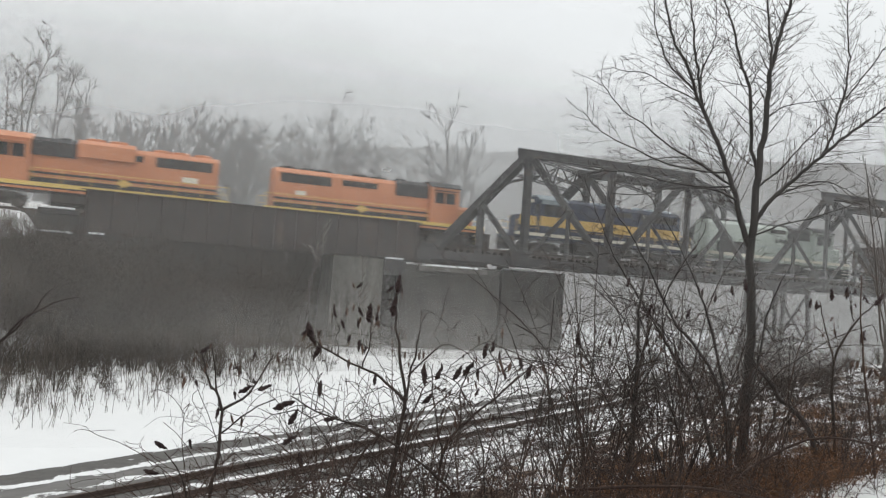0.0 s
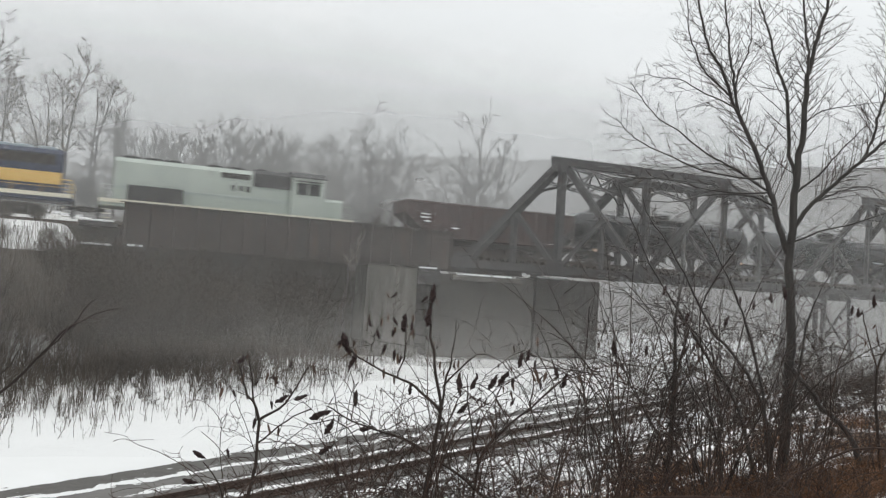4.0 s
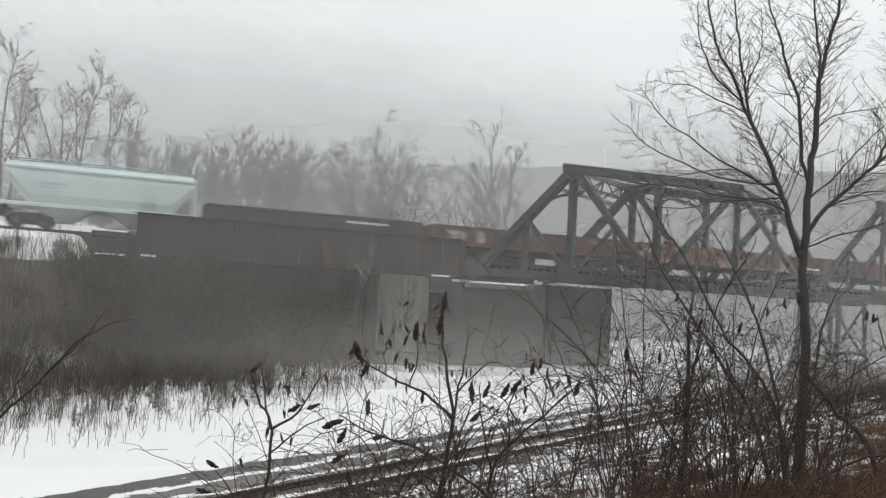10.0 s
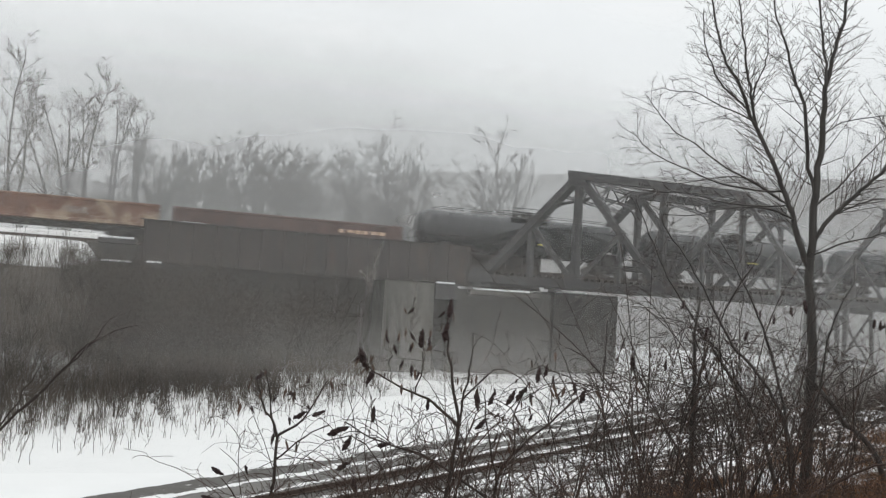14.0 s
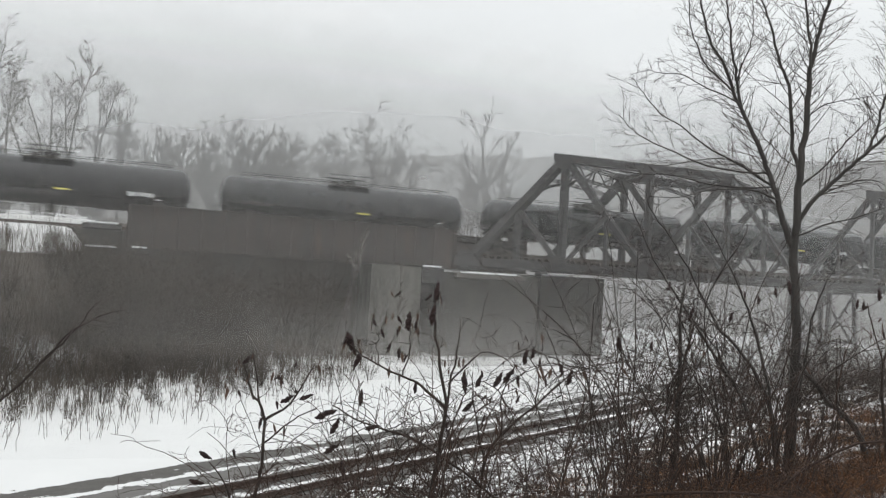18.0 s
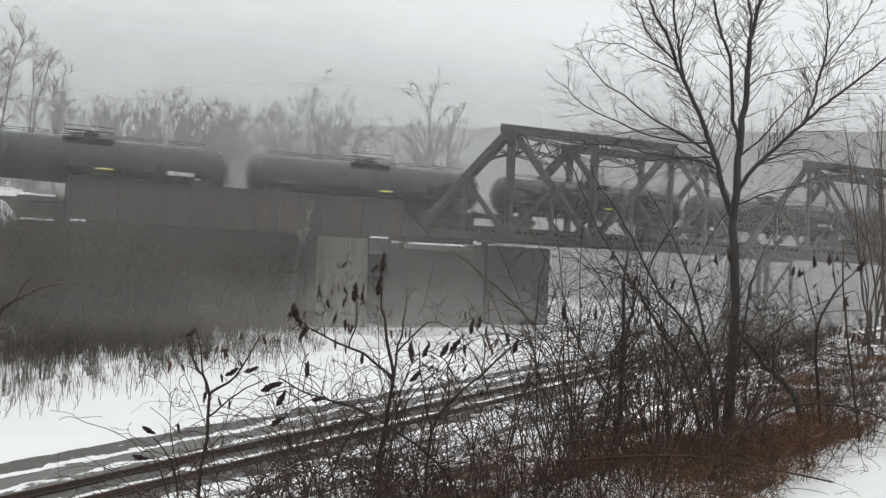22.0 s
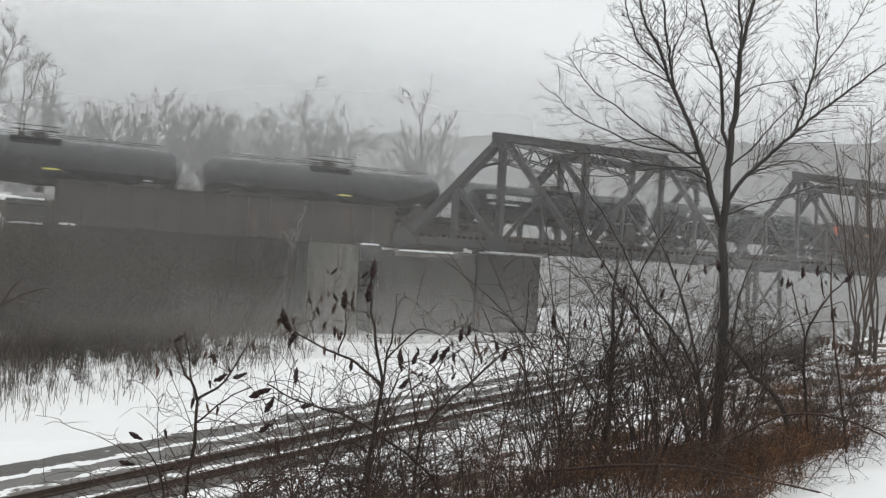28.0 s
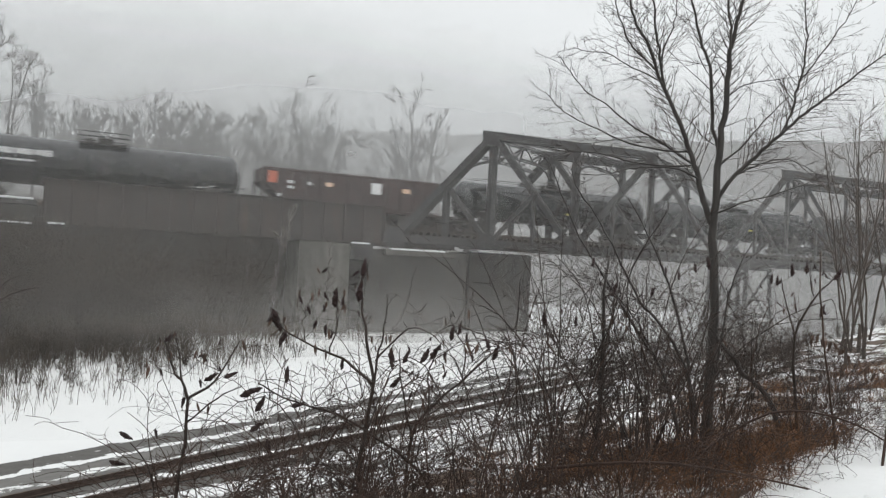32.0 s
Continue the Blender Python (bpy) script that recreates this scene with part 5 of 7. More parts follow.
g_looks = (("worn black gondola car with dull white lettering", GOND_BLACK, [(2.0, 1.95, 3.0, 0.16, WHITE, 10)]),
           ("rusty red gondola car with bleached end panels", GOND_RUST, [(-6.9, 1.35, 1.5, 0.75, BLEACH, 1), (-4.7, 1.35, 0.7, 0.8, BLEACH, 1), (4.6, 2.05, 1.1, 0.12, BLEACH, 1), (6.3, 2.0, 0.7, 0.16, BLEACH, 1)]),
           ("flaking rust-orange gondola car, paint peeled pale", GOND_RUST2, [(-7.3, 1.3, 1.1, 0.8, BLEACH, 1), (-5.6, 1.5, 0.7, 0.5, BLEACH, 1), (2.0, 1.5, 1.2, 0.4, BLEACH, 1)]),
           ("dull red gondola car with white lettering", GOND_RUST, [(-7.4, 1.35, 1.6, 0.18, WHITE, 1), (3.2, 1.7, 3.4, 0.24, REFLECT, 6)]))
for (a, b), (lab, mat, marks) in zip(zip(g_edges, g_edges[1:]), g_looks):
    couple(gondola(lab, b - a - 0.9, mat, marks), a, b)
tank_edges = ((194.9, 212.5), (213.8, 231.8), (233.3, 251.1), (252.7, 270.5), (272.2, 289.4), (290.9, 308.5), (310.0, 327.7), (329.1, 346.9), (348.1, 365.3), (367.2, 384.2))
kinds = {}
for i, (a, b) in enumerate(tank_edges):
    v = (2, 3, 2)[i % 3]
    if v in kinds:
        car = copy_thing(kinds[v], Matrix())
    else:
        car = kinds[v] = tank_car("glossy black tank car with a yellow panel" if v == 2 else "black tank car with top handrails and small white placards", 17.5, v)
    couple(car, a, b)
t4 = tank_car("black tank car with a block of white lettering", 17.5, 4)
couple(t4, 385.9, 403.5)
couple(copy_thing(t4, Matrix()), 405.1, 422.8)
couple(gondola("dark red-brown open hopper car with white placards", 13.2, HOP_DARK, [(-6.3, 2.5, 0.6, 0.8, RED_PATCH, 1), (-4.9, 2.55, 0.5, 0.2, WHITE, 2), (-4.9, 2.2, 0.5, 0.2, WHITE, 2), (-3.5, 2.55, 0.35, 0.2, WHITE, 2), (-2.2, 2.55, 0.5, 0.28, REFLECT, 1), (1.2, 2.3, 0.75, 0.8, WHITE, 1), (3.6, 2.55, 0.6, 0.32, REFLECT, 1), (-5.6, 1.6, 0.2, 0.2, WHITE, 1)], "hopper car", 3.5, True), 423.9, 437.5)
for a in (439.2, 458.3, 477.4):
    couple(copy_thing(kinds[2], Matrix()), a, a + 17.6)

# ---- bare trees and shrubs ----


def grow(store, p, d, length, r, level, deepest, rg, kids, up, wander, ratio, sides, rmin=0.004, thin=0.5, tip=0.2, fork=(0.45, 1.0)):
    """Grows one branch and its children into store[level]; each is a tapered polyline."""
    n = 5 if level == 0 else (4 if level == 1 else 3)
    pts, rad = [p.copy()], [r]
    q, dd = p.copy(), d.copy()
    for i in range(n):
        dd = (dd + Vector((rg.gauss(0, wander), rg.gauss(0, wander), rg.gauss(0, wander * 0.6) + up))).normalized()
        q = q + dd * (length / n)
        pts.append(q.copy())
        rad.append(max(tip * r, r * (1 - 0.8 * (i + 1) / n)))
    store[min(level, len(store) - 1)].tube(pts, rad, sides[min(level, len(sides) - 1)], cap=False)
    if level >= deepest:
        return
    for k in range(kids[level]):
        w = rg.uniform(0.28 if level == 0 else 0.15, 1.0)
        f = w * n
        i = min(int(f), n - 1)
        base = pts[i].lerp(pts[i + 1], f - i)
        axis = (pts[i + 1] - pts[i]).normalized()
        a = axis.orthogonal()
        a.rotate(Matrix.Rotation(rg.uniform(0, 6.283), 3, axis))
        ang = rg.uniform(*fork)
        nd = (axis * math.cos(ang) + a * math.sin(ang)).normalized()
        ln = length * ratio[level] * rg.uniform(0.6, 1.15) * (1.15 - 0.5 * w)
        grow(store, base, nd, ln, max(rmin, rad[i] * thin), level + 1, deepest, rg, kids, up, wander, ratio, sides, rmin, thin, tip, fork)


def bare_tree(label, seed, height, kids=(13, 7, 5), ratio=(0.42, 0.5, 0.5), up=0.06, r=None, mats=None, lean=0.04, forks=1, name="tree", fan=0.14, rmin=0.028, fork=(0.35, 0.75), bole=0.0):
    """A bare tree: forks limbs that fan out over a bole, branches that rise, and fine twigs."""
    rg = random.Random(seed)
    th = thing(name, label, "tree", "bare trees by the line")
    store = [Mesh(), Mesh()]
    r = r or height * 0.0085
    if bole:
        store[0].tube([(0, 0, -0.4), (0.03, 0, bole * 0.5), (0, 0.02, bole + 0.3)], [r * 1.9, r * 1.6, r * 1.4], 8)
    for f in range(forks):
        a = 6.283 * (f + rg.uniform(-0.3, 0.3)) / forks
        tilt = lean + fan * rg.uniform(0.35, 1.25) * (forks > 1)
        d = Vector((math.cos(a) * tilt, math.sin(a) * tilt, 1)).normalized()
        base = Vector((rg.gauss(0, 0.1), rg.gauss(0, 0.1), bole * rg.uniform(0.75, 1.0) - (0 if bole else 0.4)))
        grow(store, base, d, (height - bole) * rg.uniform(0.82, 1.0) * (1 - 0.25 * tilt), r, 0, len(kids), rg, kids, up, 0.09, ratio, (7, 4, 3, 3), rmin, 0.5, 0.2, fork)
    part("trunk", store[0], (mats or (BARK_FAR, TWIG_FAR))[0], th)
    tagged(part("crown", store[1], (mats or (BARK_FAR, TWIG_FAR))[1], th), kind="stuff")
    return th


TREES = []


def plant(tmpl, s, d, top):
    """Puts a tree (a copy of tmpl = (thing, height)) so that it reaches the height top."""
    ob, hgt = tmpl
    p = on_line(s, d, 0)
    z = full_ground(p.x, p.y)
    k = max(0.5, (top - z) / hgt)
    m = pose(p.x, p.y, z, 0, 0, rnd.uniform(0, 360))
    if ob not in TREES:
        ob.matrix_basis = m
        c = ob
    else:
        c = copy_thing(ob, m)
    c.scale = (k, k, k)
    TREES.append(c)
    return c


tall = [(bare_tree("tall slender bare tree in mist", 3 + i, 14.0, (18, 6, 4), (0.28, 0.48, 0.5), 0.05, forks=2, fan=0.10, r=0.15, rmin=0.021, fork=(0.45, 0.95)), 13.0) for i in range(3)]
broad = [(bare_tree("broad bare tree with a dense rounded crown", 21 + i, 11.0, (12, 5, 4), (0.36, 0.48, 0.5), 0.03, forks=10, fan=0.6, r=0.12, rmin=0.021, bole=1.6, fork=(0.4, 0.9)), 10.2) for i in range(2)]
thin = [(bare_tree("sparse young bare tree", 41 + i, 12.0, (10, 4, 3), (0.3, 0.48, 0.5), 0.05, forks=7, fan=0.3, r=0.085, rmin=0.02, bole=2.2, fork=(0.35, 0.8)), 11.4) for i in range(2)]
slim = [(bare_tree("slender bare sapling on the east bank", 51 + i, 8.0, (12, 5), (0.32, 0.5), 0.05, forks=3, fan=0.22, r=0.035, rmin=0.007, bole=0.6, fork=(0.4, 0.9), name="sapling"), 7.6) for i in range(2)]
for s_, d_, top_, kind_ in ((-8.4, 85, 24.0, tall[0]), (-6.6, 78, 22.5, tall[1]), (-5.7, 80, 23.6, tall[2]), (-3.6, 82, 23.6, tall[1]), (-11, 80, 24.5, tall[2]), (-14, 88, 25, tall[0]), (-1.6, 84, 21.5, thin[0]),
                           (3.3, 95, 22.0, broad[1]), (9.0, 78, 20.6, broad[0]), (7.0, 85, 21.0, broad[1]), (12.6, 84, 20.5, broad[0]), (14.2, 90, 22.0, broad[1]), (0.5, 90, 20.5, broad[0]), (5.6, 82, 19.4, tall[0]),
                           (20.2, 90, 22.0, thin[1]), (21.9, 92, 23.3, tall[1]), (23.3, 88, 23.5, tall[0]), (24.6, 90, 22.6, thin[0]), (27.9, 95, 24.0, tall[2]), (26.0, 93, 22.0, thin[1]), (18, 94, 21.5, tall[2]),
                           (35.7, 84, 24.0, thin[0]), (34.6, 88, 20.0, thin[1])):
    plant(kind_, s_, d_, top_)
rg_ = random.Random(5)
for i in range(26):
    s_ = rg_.uniform(-75, 36)
    d_ = rg_.uniform(100, 140)
    plant(rg_.choice(tall + broad + thin), s_ * d_ / 85, d_, rg_.uniform(13.5, 17.5) * d_ / 100 - (2.5 if s_ > 24 else 0))
for i in range(14):
    plant(rg_.choice(tall + thin), rg_.uniform(-60, -16), rg_.uniform(67, 90), rg_.uniform(19, 26))

# bank to the east of the tree: hazy saplings over the lower track
for x, y, top_, k in ((11.6, 22.0, 11.0, slim[0]), (13.2, 24.0, 12.0, slim[1]), (16.0, 29.5, 12.6, slim[0]), (19.0, 36.0, 12.0, slim[1]), (14.6, 25.0, 11.4, slim[0])):
    p = Vector((x, y, 0))
    plant(k, p.dot(LINE), p.dot(OVER), top_)


def shrub(label, seed, height, stems, mat, spread=0.9, kids=(5, 3), arch=0.0, name="shrub", group="shrubs in the thicket", r=0.016, wander=0.16, rmin=0.011, single=False):
    rg = random.Random(seed)
    th = thing(name, label, "shrub", group)
    store = [Mesh(), Mesh()]
    for i in range(stems):
        if single:
            store[0] = Mesh()
        a = rg.uniform(0, 6.283)
        lean = rg.uniform(0.05, 0.55) * spread
        d = Vector((math.cos(a) * lean, math.sin(a) * lean, 1)).normalized()
        b = Vector((math.cos(a), math.sin(a), 0)) * rg.uniform(0, 0.35 * spread) + Vector((0, 0, -0.15))
        grow(store, b, d, height * rg.uniform(0.55, 1.05), r * rg.uniform(0.6, 1.2), 0, 2, rg, kids, 0.02 - arch, wander, (0.45, 0.5), (4, 3, 3), rmin, 0.5)
        if single:
            part("stem", store[0], mat, th)
    if not single:
        tagged(part("stem_clump", store[0], mat, th), kind="stuff")
    tagged(part("twig_tangle", store[1], mat, th), kind="stuff")
    return th


thick = [(shrub("dense bare thicket shrub with dark stems", 60 + i, 4.0, 22, THICKET, 1.0, (9, 6), r=0.03, rmin=0.008), 4.0) for i in range(4)]
PLANTED = []


def set_shrub(tmpl, x, y, high):
    ob, hgt = tmpl
    k = high / hgt
    m = pose(x, y, full_ground(x, y), 0, 0, rnd.uniform(0, 360))
    if ob not in PLANTED:
        ob.matrix_basis = m
        c = ob
    else:
        c = copy_thing(ob, m)
    c.scale = (k, k, k)
    PLANTED.append(c)
    return c


for i in range(170):
    s_ = rg_.uniform(-28, 15.5)
    d_ = rg_.triangular(49.3, 55.2, 54.0)
    p = on_line(s_, d_, 0)
    if (s_ > 13.5 and d_ > 51.5) or (5.0 < s_ < 14.5 and rg_.random() < 0.9) or (s_ < -3 and d_ > 50.5 and rg_.random() < 0.5):
        continue
    room = ramp(s_, [(-5.6, 6.5), (-4.0, 8.0), (-2.5, 8.0)]) - full_ground(p.x, p.y)
    set_shrub(rg_.choice(thick), p.x, p.y, max(1.2, min(room, rg_.uniform(0.55, 1.15) * ramp(d_, [(48, 2.4), (50, 3.8), (53, 6.5)]) * (1.0 + 0.5 * noise.noise(Vector((s_ * 0.3, 3, 0)))))))
for s_, h_ in ((-2.7, 1.5), (-1.9, 2.2), (-1.2, 1.6), (-0.3, 1.9), (0.6, 1.7)):
    p = on_line(s_, 54.9, 0)
    set_shrub(rg_.choice(thick), p.x, p.y, 7.9 - full_ground(p.x, p.y) - 0.3 * h_)
for i in range(20):
    p = on_line(rg_.uniform(-30, 20), rg_.uniform(64.5, 76), 0)
    set_shrub(rg_.choice(thick), p.x, p.y, rg_.uniform(2.5, 4.5))
# added behind the girder so that the shaded gap under it stays dark
for i in range(14):
    p = on_line(rg_.uniform(-7.0, 15.5), rg_.uniform(63.0, 66.0), 0)
    set_shrub(rg_.choice(thick), p.x, p.y, min(8.5 - full_ground(p.x, p.y), rg_.uniform(2.0, 3.5)))
for i in range(20):
    # brush along the far edge of the bank, right of the lower track
    w = rg_.uniform(4, 60)
    p = LOW0 + LOW * w + LOWN * rg_.uniform(8.5, 16)
    if p.x > 9:
        set_shrub(rg_.choice(thick), p.x, p.y, rg_.uniform(0.6, 1.5))
for s_, d_, top_ in ((12.0, 53.0, 9.8), (13.0, 53.2, 9.6), (11.2, 53.5, 7.5), (3.2, 51.0, 6.5), (16.6, 53.0, 8.5)):
    sap = bare_tree("pale thin sapling in front of the girder", int(s_ * 10), 8.0, (10, 4, 2), (0.16, 0.5, 0.4), 0.16, r=0.035, mats=(BIRCH, BIRCH), name="sapling")
    p = on_line(s_, d_, 0)
    z = full_ground(p.x, p.y)
    k = (top_ - z) / 7.6
    sap.matrix_basis = pose(p.x, p.y, z)
    sap.scale = (k, k, k)

low_bush = [(shrub("small bare bush standing in the snow", 120 + i, 1.5, 8, BUSH, 0.55, (4, 2), name="bush", group="bushes in the snow", r=0.016, rmin=0.008, wander=0.1), 1.5) for i in range(5)]
n_b = 0
while n_b < 296:
    s_, d_ = rg_.triangular(-14, 20, 6), rg_.triangular(36, 50.5, 44)
    p = on_line(s_, d_, 0)
    u = (p - LOW0).dot(LOWN)
    if u > -10.5 or rg_.random() > ramp(-u, [(11, 0.3), (14.5, 1.0)]) * ramp(s_, [(7, 1.0), (17, 0.3)]) or noise.noise(Vector((p.x * 0.25, p.y * 0.25, 6))) < -0.3:
        continue
    n_b += 1
    set_shrub(rg_.choice(low_bush), p.x, p.y, rg_.uniform(0.9, 2.1) * ramp(-u, [(11, 0.7), (22, 1.2)]) * ramp(s_, [(2, 1.0), (14, 0.7)]))

# weeds and brush standing in the snow
weeds = Mesh()
wg = random.Random(9)
count = 0
while count < 9000:
    s_, d_ = wg.uniform(-14, 34), wg.uniform(30, 55)
    p = on_line(s_, d_, 0)
    u = (p - LOW0).dot(LOWN)
    if u > -6.0:
        continue
    dens = ramp(-u, [(6, 0.0), (9, 0.04), (12, 0.3), (18, 1.0)]) * ramp(s_, [(8, 1.0), (16, 0.45), (30, 0.22)])
    dens *= 0.25 + 1.5 * max(0, 0.35 + noise.noise(Vector((p.x * 0.3, p.y * 0.3, 2))))
    if wg.random() > dens:
        continue
    count += 1
    h = wg.uniform(0.35, 1.2) * (1 + 0.9 * ramp(-u, [(10, 0.0), (24, 1.0)])) * (1.0 if s_ < 14 else 0.6)
    z = full_ground(p.x, p.y) - 0.05
    lean = Vector((wg.gauss(0, 0.16), wg.gauss(0, 0.16), 1)) * h
    b = Vector((p.x, p.y, z))
    mid = b + lean * 0.5 + Vector((wg.gauss(0, 0.04), 0, 0))
    weeds.tube([b, mid, b + lean], [0.012, 0.009, 0.006], 3, cap=False)
    for k in range(wg.randint(0, 3)):
        q = b + lean * wg.uniform(0.3, 0.8)
        weeds.tube([q, q + Vector((wg.gauss(0, 0.16), wg.gauss(0, 0.16), wg.uniform(0.15, 0.4)))], [0.006, 0.004], 3, cap=False)
tagged(part("dry_weeds", weeds, GRASS, None, "dry weeds and brush standing in the snow"), category="weeds", kind="stuff")

# ---- things on the near bank ----


def limb(m, pts, r0, r1, y, rg, depth=0.5, n=7, drift=0.0):
    """A limb through (x, z) places near the plane y; it wanders a little in depth."""
    out, y0 = [], y
    for i, (x, z) in enumerate(pts):
        out.append(Vector((x, y + drift * i + (rg.gauss(0, depth * 0.2) if i else 0), z)))
    fine, rad = [], []
    k = len(out) - 1
    for i in range(k):
        a, b, c, d = out[max(i - 1, 0)], out[i], out[i + 1], out[min(i + 2, k)]
        for j in range(4):
            t = j / 4
            q = 0.5 * ((2 * b) + (c - a) * t + (2 * a - 5 * b + 4 * c - d) * t * t + (3 * b - a - 3 * c + d) * t ** 3)
            fine.append(q + Vector((rg.gauss(0, 0.008), rg.gauss(0, 0.008), 0)))
            rad.append(r0 + (r1 - r0) * (i + t) / k)
    fine.append(out[-1])
    rad.append(r1)
    m.tube(fine, rad, n)
    return fine, rad


near_tree = thing("tree", "bare forked tree with dark wet bark on the bank", "tree", at=Matrix())
tg = random.Random(77)
TREE_Y = 11.0
limbs = {       # places (x, z), radius at the foot and the tip, drift in depth
    "trunk": ([(4.03, 3.85), (4.01, 4.73), (4.02, 5.53), (4.00, 6.33), (3.99, 6.92), (4.00, 7.58), (4.03, 8.10), (4.04, 8.62), (4.06, 9.06), (4.13, 9.44), (4.23, 9.89), (4.29, 10.34), (4.33, 10.9)], 0.088, 0.014, 0.0),
    "left_fork": ([(3.98, 6.92), (3.85, 7.28), (3.74, 7.64), (3.63, 8.01), (3.49, 8.33), (3.34, 8.69), (3.21, 9.01), (3.04, 9.38), (2.88, 9.71), (2.75, 10.11), (2.66, 10.6)], 0.05, 0.012, 0.03),
    "right_limb": ([(4.00, 7.33), (4.19, 7.58), (4.44, 7.83), (4.69, 8.09), (4.98, 8.39), (5.26, 8.64), (5.55, 8.88), (5.81, 9.10), (6.06, 9.28)], 0.038, 0.008, -0.04),
    "mid_limb": ([(4.01, 7.84), (3.93, 8.39), (3.86, 9.05), (3.75, 9.42), (3.65, 9.86), (3.56, 10.23), (3.5, 10.7)], 0.034, 0.009, 0.06),
    "top_limb": ([(4.05, 9.03), (4.05, 9.43), (3.98, 9.88), (3.93, 10.32), (3.9, 10.8)], 0.026, 0.009, -0.06),
    "fork_b": ([(3.30, 8.80), (3.23, 9.10), (3.15, 9.46), (3.06, 9.83), (2.99, 10.19), (2.95, 10.6)], 0.026, 0.008, -0.05),
    "fork_c": ([(3.21, 9.01), (3.04, 9.16), (2.86, 9.37), (2.74, 9.66), (2.67, 9.95), (2.62, 10.4)], 0.020, 0.007, 0.05),
    "fork_d": ([(3.23, 9.06), (3.34, 9.40), (3.44, 9.70), (3.48, 10.00), (3.5, 10.4)], 0.014, 0.005, 0.08),
    "right_rise": ([(4.76, 8.16), (4.93, 8.47), (5.01, 8.76), (5.06, 9.06), (5.13, 9.38), (5.15, 9.72), (5.15, 10.09), (5.16, 10.5)], 0.024, 0.007, 0.05),
    "right_rise_b": ([(5.03, 8.89), (5.19, 9.14), (5.38, 9.43), (5.58, 9.78), (5.70, 10.04)], 0.013, 0.005, -0.05),
    "limb_a": ([(3.71, 7.75), (3.47, 7.91), (3.21, 8.06), (2.83, 8.28), (2.52, 8.50), (2.28, 8.71), (2.06, 8.95), (1.89, 9.14)], 0.020, 0.005, 0.05),
    "limb_b": ([(3.64, 7.88), (3.44, 7.90), (3.14, 7.92), (2.77, 7.96), (2.40, 8.08), (2.02, 8.22), (1.79, 8.36), (1.63, 8.51)], 0.018, 0.005, -0.06),
    "limb_c": ([(3.75, 7.57), (3.45, 7.64), (3.15, 7.65), (2.78, 7.60), (2.42, 7.49), (2.05, 7.47)], 0.018, 0.005, -0.1),
    "limb_d": ([(3.68, 7.70), (3.37, 7.71), (2.93, 7.75), (2.48, 7.85), (2.07, 7.87), (1.81, 7.92)], 0.016, 0.004, 0.1),
    "limb_e": ([(3.48, 7.91), (3.28, 8.04), (3.06, 8.10), (2.69, 8.05), (2.33, 7.97), (2.10, 7.99)], 0.014, 0.004, 0.03),
    "limb_f": ([(3.27, 8.80), (3.06, 8.90), (2.80, 9.01), (2.50, 9.15), (2.20, 9.14), (2.02, 9.19)], 0.014, 0.004, -0.05),
    "limb_g": ([(4.02, 7.66), (4.29, 7.97), (4.61, 8.31), (4.89, 8.60), (5.11, 8.82)], 0.018, 0.006, 0.1),
    "limb_h": ([(4.00, 7.10), (4.28, 7.25), (4.64, 7.36), (5.01, 7.51), (5.37, 7.70)], 0.016, 0.005, -0.1),
    "limb_i": ([(4.19, 7.58), (4.48, 7.75), (4.85, 7.88), (5.14, 7.85), (5.45, 7.71)], 0.013, 0.004, 0.06),
    "limb_j": ([(4.04, 8.66), (4.25, 8.78), (4.59, 8.85), (4.96, 8.90)], 0.010, 0.004, -0.08),
    "limb_k": ([(4.02, 8.03), (3.87, 8.11), (3.68, 8.30), (3.52, 8.52)], 0.010, 0.004, 0.08),
    "low_limb": ([(4.02, 5.46), (4.19, 5.30), (4.40, 5.04), (4.61, 4.83), (4.71, 4.54), (4.78, 3.9)], 0.036, 0.042, -0.1),
    "stem_a": ([(3.92, 3.8), (3.80, 4.79), (3.58, 5.29), (3.34, 5.64), (3.07, 5.92), (2.84, 6.35), (2.52, 6.92), (2.24, 7.31), (2.12, 7.67)], 0.036, 0.007, 0.04),
    "stem_b": ([(3.70, 3.8), (3.45, 4.77), (3.22, 5.20), (2.86, 5.70), (2.51, 6.19), (2.16, 6.69), (1.88, 7.22), (1.68, 7.65)], 0.030, 0.006, -0.06),
    "stem_c": ([(3.88, 3.8), (3.73, 5.15), (3.59, 5.88), (3.39, 6.38), (3.18, 6.88), (2.94, 7.31)], 0.030, 0.007, 0.1),
    "stem_d": ([(3.95, 3.8), (4.06, 5.17), (4.12, 5.90), (4.16, 6.41), (4.37, 6.86)], 0.022, 0.006, -0.12),
    "stem_e": ([(3.80, 3.8), (3.40, 4.9), (3.05, 5.5), (2.75, 5.9), (2.35, 6.15), (1.95, 6.2)], 0.022, 0.005, -0.1),
}
twigs = Mesh()
wood_pts = []
